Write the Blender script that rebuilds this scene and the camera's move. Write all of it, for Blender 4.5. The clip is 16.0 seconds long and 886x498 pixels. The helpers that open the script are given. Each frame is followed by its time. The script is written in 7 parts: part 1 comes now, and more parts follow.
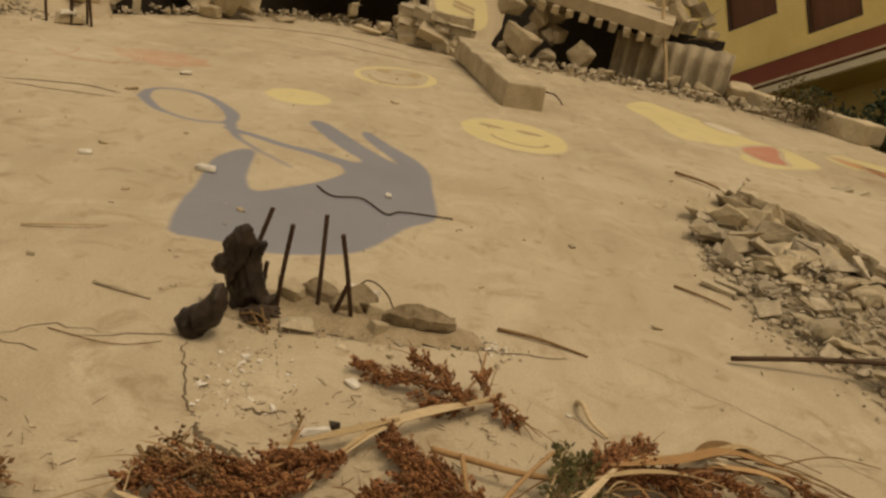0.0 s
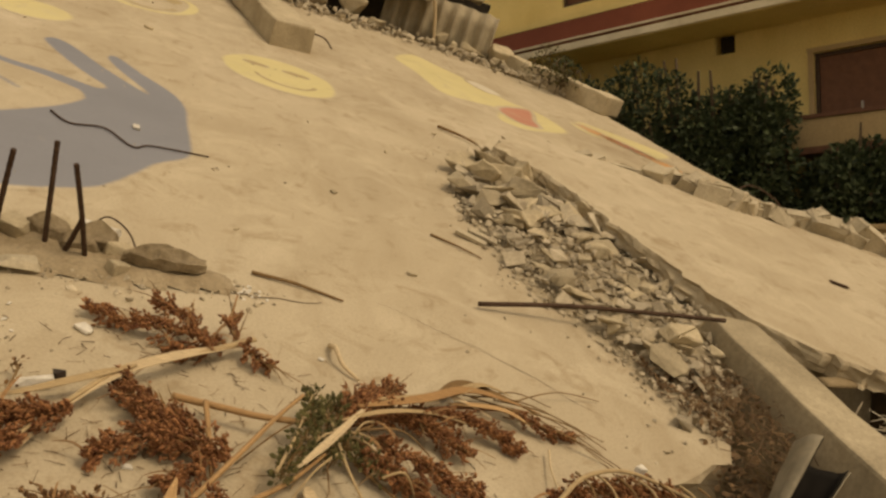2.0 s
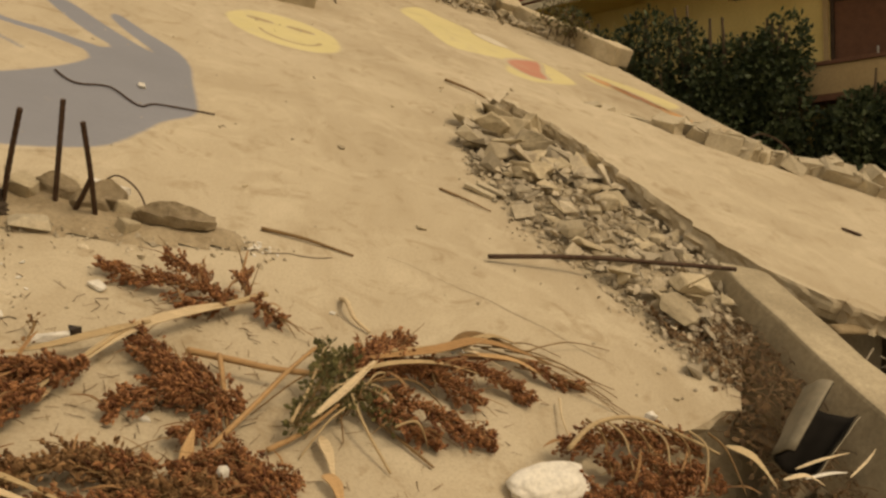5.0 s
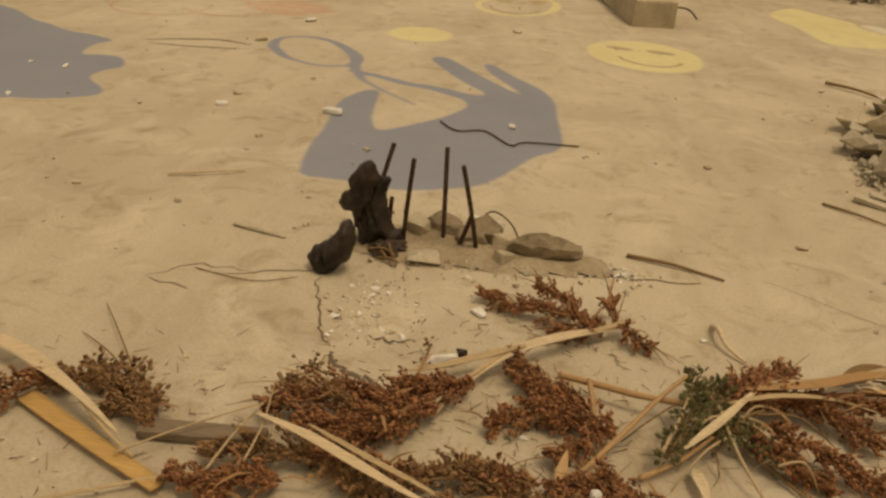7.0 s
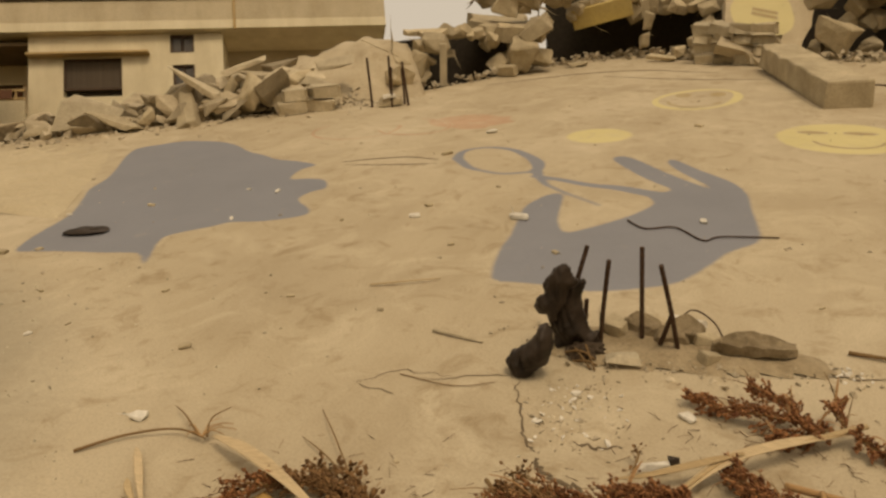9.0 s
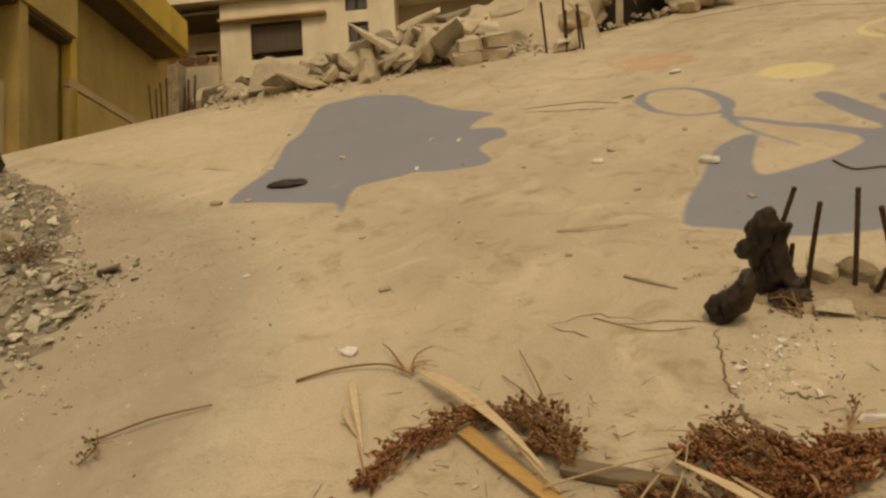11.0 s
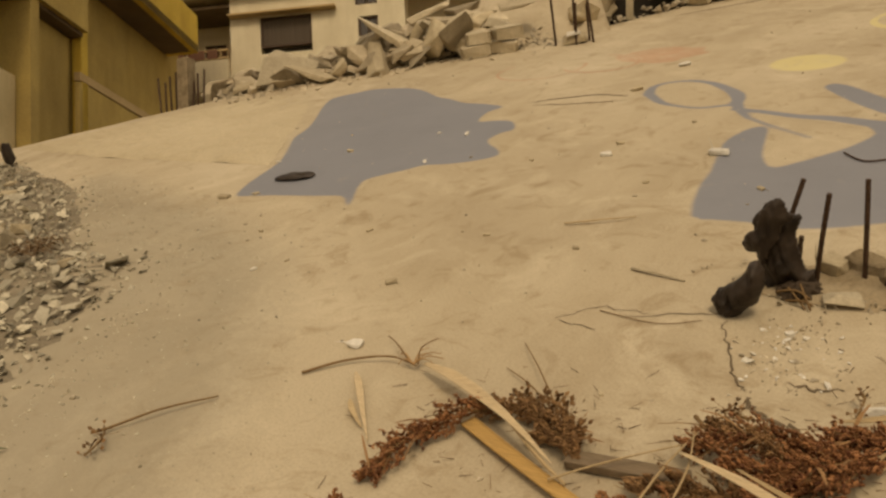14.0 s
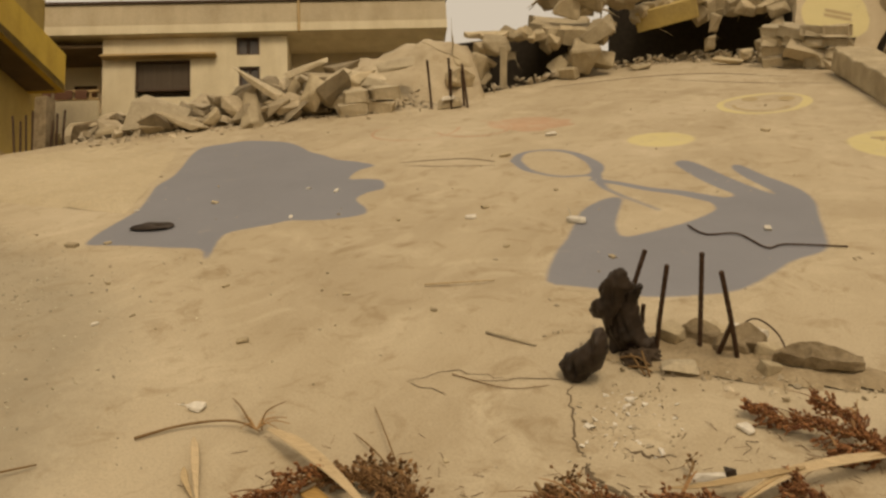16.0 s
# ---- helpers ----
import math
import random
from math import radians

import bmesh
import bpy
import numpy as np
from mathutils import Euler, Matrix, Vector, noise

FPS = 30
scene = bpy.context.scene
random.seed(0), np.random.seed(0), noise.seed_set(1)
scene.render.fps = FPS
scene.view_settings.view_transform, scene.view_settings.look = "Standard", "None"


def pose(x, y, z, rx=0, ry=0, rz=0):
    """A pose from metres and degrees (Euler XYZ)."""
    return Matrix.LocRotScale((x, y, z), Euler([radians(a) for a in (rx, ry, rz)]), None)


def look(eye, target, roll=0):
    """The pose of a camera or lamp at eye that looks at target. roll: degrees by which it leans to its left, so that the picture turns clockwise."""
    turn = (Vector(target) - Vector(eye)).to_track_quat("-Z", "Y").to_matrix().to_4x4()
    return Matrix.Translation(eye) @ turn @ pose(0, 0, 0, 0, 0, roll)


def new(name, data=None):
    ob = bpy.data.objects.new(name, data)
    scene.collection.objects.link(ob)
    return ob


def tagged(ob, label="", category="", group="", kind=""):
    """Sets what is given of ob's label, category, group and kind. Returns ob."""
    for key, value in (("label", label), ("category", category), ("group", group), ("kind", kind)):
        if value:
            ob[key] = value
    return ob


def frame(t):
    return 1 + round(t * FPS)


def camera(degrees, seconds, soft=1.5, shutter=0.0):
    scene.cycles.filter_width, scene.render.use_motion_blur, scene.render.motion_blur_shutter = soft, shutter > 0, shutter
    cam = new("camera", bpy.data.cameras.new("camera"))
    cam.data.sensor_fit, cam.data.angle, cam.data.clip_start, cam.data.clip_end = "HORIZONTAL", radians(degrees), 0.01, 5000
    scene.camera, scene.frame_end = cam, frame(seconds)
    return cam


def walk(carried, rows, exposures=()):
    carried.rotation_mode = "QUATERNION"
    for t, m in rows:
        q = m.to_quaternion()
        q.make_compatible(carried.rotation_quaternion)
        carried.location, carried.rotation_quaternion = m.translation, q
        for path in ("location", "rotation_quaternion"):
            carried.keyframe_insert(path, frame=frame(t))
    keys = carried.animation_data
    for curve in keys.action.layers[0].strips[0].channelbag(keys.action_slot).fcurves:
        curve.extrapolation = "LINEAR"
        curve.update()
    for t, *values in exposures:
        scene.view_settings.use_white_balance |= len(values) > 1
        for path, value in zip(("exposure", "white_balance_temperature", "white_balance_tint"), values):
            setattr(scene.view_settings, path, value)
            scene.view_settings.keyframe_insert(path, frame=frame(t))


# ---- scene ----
import collections

# The camera: its rows lie in the frame of the sloping slab (u across, v up the slope, h off the surface).
SLAB = pose(0, 0, 0, 26.54, 12.801, 6.315)
cam = camera(59.77, 16.0, soft=2.6)
ROWS = [
    (0.0, -0.000, 0.000, 1.534, 68.60, -9.93, 3.41),
    (0.5, 0.032, 0.001, 1.539, 69.22, -11.12, -0.52),
    (1.0, 0.060, -0.006, 1.545, 69.07, -13.17, -4.48),
    (1.5, 0.071, 0.004, 1.526, 68.03, -14.78, -6.87),
    (2.0, 0.044, 0.035, 1.500, 68.73, -18.16, -12.39),
    (2.5, 0.018, 0.055, 1.490, 68.68, -21.12, -17.89),
    (3.0, 0.033, 0.071, 1.494, 69.77, -22.58, -21.73),
    (3.2, 0.037, 0.063, 1.495, 69.68, -22.74, -21.54),
    (5.3, 0.060, 0.024, 1.484, 64.12, -13.61, -7.12),
    (5.5, 0.077, 0.026, 1.484, 64.04, -11.07, -3.25),
    (6.0, 0.078, 0.020, 1.489, 62.34, -7.80, 3.01),
    (6.5, 0.067, 0.017, 1.492, 61.73, -5.52, 7.31),
    (7.0, 0.054, 0.008, 1.505, 63.01, -3.48, 11.58),
    (7.5, 0.041, -0.004, 1.510, 65.24, -2.49, 14.45),
    (8.0, 0.030, -0.009, 1.515, 67.02, 0.38, 18.00),
    (8.5, 0.015, -0.018, 1.526, 69.12, 2.14, 20.30),
    (9.0, -0.005, -0.040, 1.532, 70.50, 3.67, 22.82),
    (9.5, -0.024, -0.063, 1.531, 70.06, 4.80, 25.54),
    (10.0, -0.042, -0.094, 1.532, 69.18, 7.21, 30.03),
    (10.2, -0.052, -0.107, 1.536, 68.74, 7.68, 31.07),
    (12.3, -0.088, -0.158, 1.533, 67.09, 10.05, 38.64),
    (12.5, -0.091, -0.166, 1.528, 66.73, 10.56, 39.31),
    (13.0, -0.092, -0.161, 1.527, 66.80, 10.86, 40.73),
    (13.5, -0.080, -0.137, 1.522, 67.20, 9.67, 37.96),
    (14.0, -0.065, -0.122, 1.528, 67.68, 8.70, 34.99),
    (14.5, -0.055, -0.098, 1.526, 68.60, 7.53, 33.51),
    (15.0, -0.037, -0.075, 1.524, 69.31, 5.93, 31.42),
    (15.5, -0.025, -0.055, 1.519, 70.40, 4.74, 29.39),
    (16.0, 0.003, -0.036, 1.523, 70.99, 3.96, 27.21),
]
walk(cam, [(t, SLAB @ pose(u, v, h, rx, ry, rz)) for t, u, v, h, rx, ry, rz in ROWS],
     exposures=[(t, e, 9200, 12) for t, e in ((0.0, -0.45), (1.5, -0.32), (3.0, -0.08), (5.5, -0.19), (7.5, -0.38), (9.0, -0.35), (13.0, -0.35), (16.0, -0.34))])

# ---- world and sun: a hazy, overcast day ----
world = bpy.data.worlds.new("hazy_sky")
scene.world = world
world.use_nodes = True
wn, wl = world.node_tree.nodes, world.node_tree.links
sky = wn.new("ShaderNodeTexSky")
sky.sky_type, sky.sun_disc = "NISHITA", False
sky.sun_elevation, sky.sun_rotation = radians(44), radians(137)
sky.dust_density, sky.air_density = 5.0, 1.0
haze = wn.new("ShaderNodeMix")
haze.data_type = "RGBA"
haze.inputs["Factor"].default_value = 0.72
haze.inputs["B"].default_value = (8.6, 8.4, 8.0, 1)
wl.new(sky.outputs["Color"], haze.inputs["A"])
wl.new(haze.outputs["Result"], wn["Background"].inputs["Color"])
wn["Background"].inputs["Strength"].default_value = 0.105
sun_data = bpy.data.lights.new("sun", "SUN")
sun_data.energy, sun_data.angle, sun_data.color = 1.5, radians(16), (1.0, 0.93, 0.82)
sun = new("sun", sun_data)
sun.matrix_world = look((0, 0, 40), (-28, 30, 0))

# ---- mesh helpers ----
rng = random.Random(7)


def link_mesh(name, bm, material):
    bmesh.ops.recalc_face_normals(bm, faces=bm.faces)
    me = bpy.data.meshes.new(name)
    bm.to_mesh(me)
    bm.free()
    me.materials.append(material)
    return new(name, me)


def part(name, bm, material, parent, label="", m=None):
    ob = link_mesh(name, bm, material)
    ob.parent = parent
    if m is not None:
        ob.matrix_basis = m
    return tagged(ob, label)


def solo(name, bm, material, m, label, category, group="", kind=""):
    ob = link_mesh(name, bm, material)
    ob.matrix_basis = m
    return tagged(ob, label, category, group, kind)


def thing(name, m, label, category, group="", kind=""):
    ob = new(name)
    ob.empty_display_size = 0.1
    ob.matrix_basis = m
    return tagged(ob, label, category, group, kind)


def on_slab(u, v, h=0.0, rx=0, ry=0, rz=0):
    return SLAB @ pose(u, v, h, rx, ry, rz)


def smooth(bm):
    for f in bm.faces:
        f.smooth = True
    return bm


def box(bm, size, at=(0, 0, 0), m=None, bevel=0.0):
    t = (m or Matrix()) @ Matrix.Translation(at) @ Matrix.Diagonal((*size, 1))
    r = bmesh.ops.create_cube(bm, size=1, matrix=t)
    if bevel:
        edges = list({e for v in r["verts"] for e in v.link_edges})
        bmesh.ops.bevel(bm, geom=edges, offset=bevel, segments=2, affect="EDGES", profile=0.6)
    return bm


def lump(bm, size, m=None, seed=0, cuts=6, rough=0.16):
    """A broken angular chunk: the hull of a jittered box."""
    r = random.Random(seed)
    pts = []
    for sx in (-1, 1):
        for sy in (-1, 1):
            for sz in (-1, 1):
                pts.append(Vector((sx * (0.5 - r.random() * rough), sy * (0.5 - r.random() * rough), sz * (0.5 - r.random() * rough))))
    for _ in range(cuts):
        a, b = r.sample(pts[:8], 2)
        p = a.lerp(b, r.random()) * r.uniform(0.9, 1.08)
        pts.append(p)
    t = (m or Matrix()) @ Matrix.Diagonal((*size, 1))
    vs = [bm.verts.new(t @ p) for p in pts]
    res = bmesh.ops.convex_hull(bm, input=vs)
    bmesh.ops.delete(bm, geom=list({v for v in res["geom_interior"] + res["geom_unused"] if isinstance(v, bmesh.types.BMVert)}), context="VERTS")
    return bm


def curve(points, steps=8, closed=False):
    """Points along a Catmull-Rom curve."""
    p = [Vector(q) for q in points]
    n = len(p)
    out = []
    for i in range(n if closed else n - 1):
        if closed:
            a, b, c, d = p[i - 1], p[i], p[(i + 1) % n], p[(i + 2) % n]
        else:
            a, b, c, d = p[max(i - 1, 0)], p[i], p[i + 1], p[min(i + 2, n - 1)]
        for k in range(steps):
            t = k / steps
            out.append(0.5 * (2 * b + (c - a) * t + (2 * a - 5 * b + 4 * c - d) * t * t + (3 * b - a - 3 * c + d) * t ** 3))
    if not closed:
        out.append(p[-1])
    return out


def tube(bm, pts, radius, sides=6, flat=1.0, up=(0, 0, 1)):
    """A tube along pts; radius is a number or a function of 0..1; flat squeezes it along up."""
    pts = [Vector(q) for q in pts]
    rings = []
    up = Vector(up)
    for i, p in enumerate(pts):
        d = (pts[min(i + 1, len(pts) - 1)] - pts[max(i - 1, 0)]).normalized()
        side = d.cross(up)
        side = side.normalized() if side.length > 1e-4 else Vector((1, 0, 0))
        nor = side.cross(d)
        r = radius(i / (len(pts) - 1)) if callable(radius) else radius
        rings.append([bm.verts.new(p + side * (math.cos(a) * r) + nor * (math.sin(a) * r * flat))
                      for a in (2 * math.pi * k / sides for k in range(sides))])
    for a, b in zip(rings, rings[1:]):
        for k in range(sides):
            bm.faces.new((a[k], a[(k + 1) % sides], b[(k + 1) % sides], b[k]))
    bm.faces.new(rings[0][::-1])
    bm.faces.new(rings[-1])
    return bm


def plate(bm, outline, low, high, m=None):
    """A flat plate over an outline of (u, v) points."""
    m = m or Matrix()
    top = [bm.verts.new(m @ Vector((q[0], q[1], high))) for q in outline]
    bot = [bm.verts.new(m @ Vector((q[0], q[1], low))) for q in outline]
    n = len(outline)
    f1, f2 = bm.faces.new(top), bm.faces.new(bot[::-1])
    for i in range(n):
        bm.faces.new((top[i], bot[i], bot[(i + 1) % n], top[(i + 1) % n]))
    bm.normal_update()
    bmesh.ops.triangulate(bm, faces=[f1, f2], ngon_method="EAR_CLIP")
    return bm


def rough_plate(bm, outline, levels, jitter, seed, bite=0.13):
    """A plate with a broken, pitted rim: one ring of the outline at each level, top first."""
    rings = []
    n = len(outline)
    for k, z in enumerate(levels):
        ring = []
        for i, q in enumerate(outline):
            a, b = Vector(outline[i - 1]), Vector(outline[(i + 1) % n])
            nor = Vector((b.y - a.y, a.x - b.x)).normalized()
            d = (noise.noise((q[0] * 4, q[1] * 4, z * 14 + seed)) + 0.9 * noise.noise((q[0] * 13, q[1] * 13, z * 40 + seed))) * jitter * (0.4 if k == 0 else 1.0) - (bite if z < levels[0] - 0.13 else 0)
            ring.append(bm.verts.new((q[0] + nor.x * d, q[1] + nor.y * d, z + (0 if k == 0 else 0.35 * jitter * noise.noise((q[0] * 9, q[1] * 9, k))))))
        rings.append(ring)
    for a, b in zip(rings, rings[1:]):
        for i in range(n):
            bm.faces.new((a[i], b[i], b[(i + 1) % n], a[(i + 1) % n]))
    ends = [bm.faces.new(rings[0]), bm.faces.new(rings[-1][::-1])]
    bm.normal_update()
    bmesh.ops.triangulate(bm, faces=ends, ngon_method="EAR_CLIP")
    return bm


def ragged(outline, step=0.25, amount=0.05, seed=1):
    """The outline with broken, uneven edges."""
    r = random.Random(seed)
    out = []
    for a, b in zip(outline, outline[1:] + outline[:1]):
        a, b = Vector(a), Vector(b)
        n = max(1, int((b - a).length / step))
        nor = Vector((b.y - a.y, a.x - b.x)).normalized() if (b - a).length > 0 else Vector((0, 0))
        for k in range(n):
            out.append(a.lerp(b, (k + r.uniform(-0.2, 0.2) * (k > 0)) / n) + nor * r.gauss(0, amount) * (k > 0))
    return out


def shell(bm, thickness):
    """Give an open sheet its thickness: a second skin along the normals, and a rim."""
    bm.normal_update()
    faces, rim = bm.faces[:], [e for e in bm.edges if e.is_boundary]
    low = {v: bm.verts.new(v.co - v.normal * thickness) for v in bm.verts[:]}
    for f in faces:
        bm.faces.new([low[v] for v in reversed(f.verts)]).smooth = f.smooth
    for e in rim:
        a, b = e.verts
        bm.faces.new((a, b, low[b], low[a]))
    return bm


def inside(p, poly):
    hit = False
    for (x0, y0), (x1, y1) in zip(poly, poly[1:] + poly[:1]):
        if (y0 > p[1]) != (y1 > p[1]) and p[0] < (x1 - x0) * (p[1] - y0) / (y1 - y0) + x0:
            hit = not hit
    return hit


# ---- materials ----
def material(name, rough=0.9, metal=0.0, spec=0.25):
    mt = bpy.data.materials.new(name)
    mt.use_nodes = True
    b = mt.node_tree.nodes["Principled BSDF"]
    b.inputs["Roughness"].default_value, b.inputs["Metallic"].default_value = rough, metal
    b.inputs["Specular IOR Level"].default_value = spec
    return mt, mt.node_tree.nodes, mt.node_tree.links, b


def noise_node(n, l, scale, detail=4.0, rough=0.55, stretch=None, dist=0.0, where="Object"):
    tc = n.new("ShaderNodeTexCoord")
    no = n.new("ShaderNodeTexNoise")
    no.inputs["Scale"].default_value, no.inputs["Detail"].default_value = scale, detail
    no.inputs["Roughness"].default_value, no.inputs["Distortion"].default_value = rough, dist
    if stretch:
        mp = n.new("ShaderNodeMapping")
        mp.inputs["Scale"].default_value, mp.inputs["Rotation"].default_value = stretch[0], (0, 0, radians(stretch[1]))
        l.new(tc.outputs[where], mp.inputs["Vector"])
        l.new(mp.outputs["Vector"], no.inputs["Vector"])
    else:
        l.new(tc.outputs[where], no.inputs["Vector"])
    return no.outputs["Fac"]


def ramp(n, l, fac, stops):
    cr = n.new("ShaderNodeValToRGB")
    while len(cr.color_ramp.elements) < len(stops):
        cr.color_ramp.elements.new(0.5)
    for e, (at, col) in zip(cr.color_ramp.elements, stops):
        e.position, e.color = at, (*col, 1) if len(col) == 3 else col
    l.new(fac, cr.inputs["Fac"])
    return cr.outputs["Color"]


def mix(n, l, a, b, fac, mode="MIX"):
    mx = n.new("ShaderNodeMix")
    mx.data_type, mx.blend_type = "RGBA", mode
    for key, val in (("A", a), ("B", b), ("Factor", fac)):
        if isinstance(val, (int, float)):
            mx.inputs[key].default_value = val
        elif isinstance(val, tuple):
            mx.inputs[key].default_value = (*val, 1)
        else:
            l.new(val, mx.inputs[key])
    return mx.outputs["Result"]


def bump(n, l, b, fac, strength=0.3, distance=0.01):
    bp = n.new("ShaderNodeBump")
    bp.inputs["Strength"].default_value, bp.inputs["Distance"].default_value = strength, distance
    l.new(fac, bp.inputs["Height"])
    if b.inputs["Normal"].links:
        l.new(b.inputs["Normal"].links[0].from_socket, bp.inputs["Normal"])
    l.new(bp.outputs["Normal"], b.inputs["Normal"])


def grey(v):
    return (v, v, v)


def rough_mineral(name, dark, light, scale=2.0, grain=60.0, vary=0.0, island=False, relief=0.5, depth=0.01):
    """Concrete, plaster, stone and dust: two scales of tone, pits and relief."""
    mt, n, l, b = material(name)
    col = ramp(n, l, noise_node(n, l, scale, 6, 0.6, dist=0.3), [(0.3, dark), (0.7, light)])
    fine = noise_node(n, l, grain, 5, 0.7)
    col = mix(n, l, col, ramp(n, l, fine, [(0.25, grey(0.62)), (0.6, grey(1.0)), (0.8, grey(1.15))]), 0.8, "MULTIPLY")
    if vary:
        if island:
            g = n.new("ShaderNodeNewGeometry")
            src = g.outputs["Random Per Island"]
        else:
            g = n.new("ShaderNodeObjectInfo")
            src = g.outputs["Random"]
        col = mix(n, l, col, ramp(n, l, src, [(0.0, grey(1 - vary)), (0.6, grey(1.0)), (1.0, grey(1 + vary * 0.6))]), 1.0, "MULTIPLY")
    l.new(col, b.inputs["Base Color"])
    bump(n, l, b, fine, relief, depth * 0.4)
    bump(n, l, b, noise_node(n, l, grain * 0.2, 5, 0.6), relief, depth)
    return mt


def slab_colour(n, l):
    """The dusty slab's tone, shared by bare concrete and worn paint; coordinates are the slab's own."""
    base = ramp(n, l, noise_node(n, l, 0.45, 5, 0.55, dist=0.6), [(0.3, (0.37, 0.30, 0.205)), (0.5, (0.44, 0.365, 0.255)), (0.72, (0.50, 0.425, 0.31))])
    streak = noise_node(n, l, 1.6, 6, 0.62, stretch=((2.2, 0.55, 1), -26), dist=0.5)
    base = mix(n, l, base, ramp(n, l, streak, [(0.3, (0.80, 0.76, 0.70)), (0.5, grey(1.0)), (0.72, (1.08, 1.09, 1.1))]), 0.4, "MULTIPLY")
    dust = noise_node(n, l, 1.7, 7, 0.66, dist=1.0)
    base = mix(n, l, base, (0.60, 0.52, 0.385), ramp(n, l, dust, [(0.5, grey(0.0)), (0.75, grey(0.6))]))
    stain = noise_node(n, l, 4.2, 8, 0.7, dist=1.2)
    base = mix(n, l, base, ramp(n, l, stain, [(0.28, (0.62, 0.54, 0.44)), (0.46, grey(1.0))]), 0.75, "MULTIPLY")
    speck = noise_node(n, l, 90.0, 3, 0.8)
    base = mix(n, l, base, ramp(n, l, speck, [(0.3, grey(0.72)), (0.5, grey(1.0)), (0.75, grey(1.12))]), 0.7, "MULTIPLY")
    return base


def slab_relief(n, l, b):
    bump(n, l, b, noise_node(n, l, 120.0, 3, 0.7), 0.35, 0.004)
    bump(n, l, b, noise_node(n, l, 7.0, 7, 0.6), 0.3, 0.014)
    bump(n, l, b, noise_node(n, l, 0.9, 3, 0.5), 0.4, 0.06)
    bump(n, l, b, noise_node(n, l, 34.0, 4, 0.65), 0.3, 0.006)


def make_slab():
    mt, n, l, b = material("dusty_slab_concrete")
    l.new(slab_colour(n, l), b.inputs["Base Color"])
    slab_relief(n, l, b)
    return mt


def make_paint(name, colour, wear=0.5, hold=0.85):
    mt, n, l, b = material(name, 0.85)
    worn = noise_node(n, l, 3.5, 9, 0.72, dist=0.8)
    fac = ramp(n, l, worn, [(wear - 0.2, grey(1 - hold)), (wear + 0.02, grey(hold))])
    cover = n.new("ShaderNodeAttribute")
    cover.attribute_name = "cover"
    edge = n.new("ShaderNodeMath")
    edge.operation = "MULTIPLY_ADD"
    l.new(noise_node(n, l, 26.0, 5, 0.7), edge.inputs[0])
    edge.inputs[1].default_value = -0.4
    l.new(cover.outputs["Fac"], edge.inputs[2])
    fac = mix(n, l, grey(0.0), fac, ramp(n, l, edge.outputs[0], [(0.1, grey(0.0)), (0.5, grey(1.0))]))
    tone = mix(n, l, colour, tuple(c * 0.78 for c in colour), noise_node(n, l, 1.3, 5))
    l.new(mix(n, l, slab_colour(n, l), tone, fac), b.inputs["Base Color"])
    slab_relief(n, l, b)
    return mt


def fibre(name, dark, light, rough=0.75, island=True, scale=(6, 60, 6), low=0.6):
    mt, n, l, b = material(name, rough)
    if island:
        src = n.new("ShaderNodeNewGeometry").outputs["Random Per Island"]
    else:
        src = noise_node(n, l, 3)
    col = ramp(n, l, src, [(0.0, dark), (1.0, light)])
    grain = noise_node(n, l, 3.0, 6, 0.6, stretch=(scale, 20))
    col = mix(n, l, col, ramp(n, l, grain, [(0.3, grey(low)), (0.65, grey(1.1))]), 0.75, "MULTIPLY")
    l.new(col, b.inputs["Base Color"])
    bump(n, l, b, grain, 0.4, 0.004)
    return mt


def plain(name, colour, rough=0.6, metal=0.0, wear=(0.7, 1.1), scale=12.0, spec=0.35, relief=0.15):
    mt, n, l, b = material(name, rough, metal, spec)
    f = noise_node(n, l, scale, 6, 0.65)
    col = mix(n, l, colour, ramp(n, l, f, [(0.3, grey(wear[0])), (0.7, grey(wear[1]))]), 1.0, "MULTIPLY")
    l.new(col, b.inputs["Base Color"])
    bump(n, l, b, f, relief, 0.01)
    return mt


def facade_paint(name, light, dark, drip=0.6):
    """Old wall paint with rain streaks and blotches."""
    mt, n, l, b = material(name, 0.88)
    col = ramp(n, l, noise_node(n, l, 0.6, 6, 0.6, dist=0.4), [(0.3, dark), (0.65, light)])
    col = mix(n, l, col, ramp(n, l, noise_node(n, l, 1.5, 7, 0.65, stretch=((1.1, 1.1, 0.3), 0)), [(0.25, (0.75, 0.71, 0.64)), (0.6, grey(1.0))]), drip, "MULTIPLY")
    f = noise_node(n, l, 30, 4)
    col = mix(n, l, col, ramp(n, l, f, [(0.3, grey(0.85)), (0.6, grey(1.03))]), 0.8, "MULTIPLY")
    l.new(col, b.inputs["Base Color"])
    bump(n, l, b, f, 0.25, 0.01)
    return mt


M_SLAB = make_slab()
M_GREY = make_paint("worn_grey_paint", (0.215, 0.228, 0.268), 0.34, 0.92)
M_YELLOW = make_paint("worn_yellow_paint", (0.66, 0.575, 0.285), 0.45, 0.82)
M_RED = make_paint("worn_red_paint", (0.50, 0.15, 0.10), 0.46, 0.7)
M_ORANGE = make_paint("worn_orange_paint", (0.58, 0.27, 0.08), 0.5, 0.75)
M_WHITEP = make_paint("worn_white_paint", (0.66, 0.60, 0.48), 0.45, 0.8)
M_BROWNP = make_paint("brown_line_paint", (0.38, 0.28, 0.12), 0.48, 0.7)
M_PINK = make_paint("faint_red_paint", (0.50, 0.27, 0.17), 0.6, 0.3)
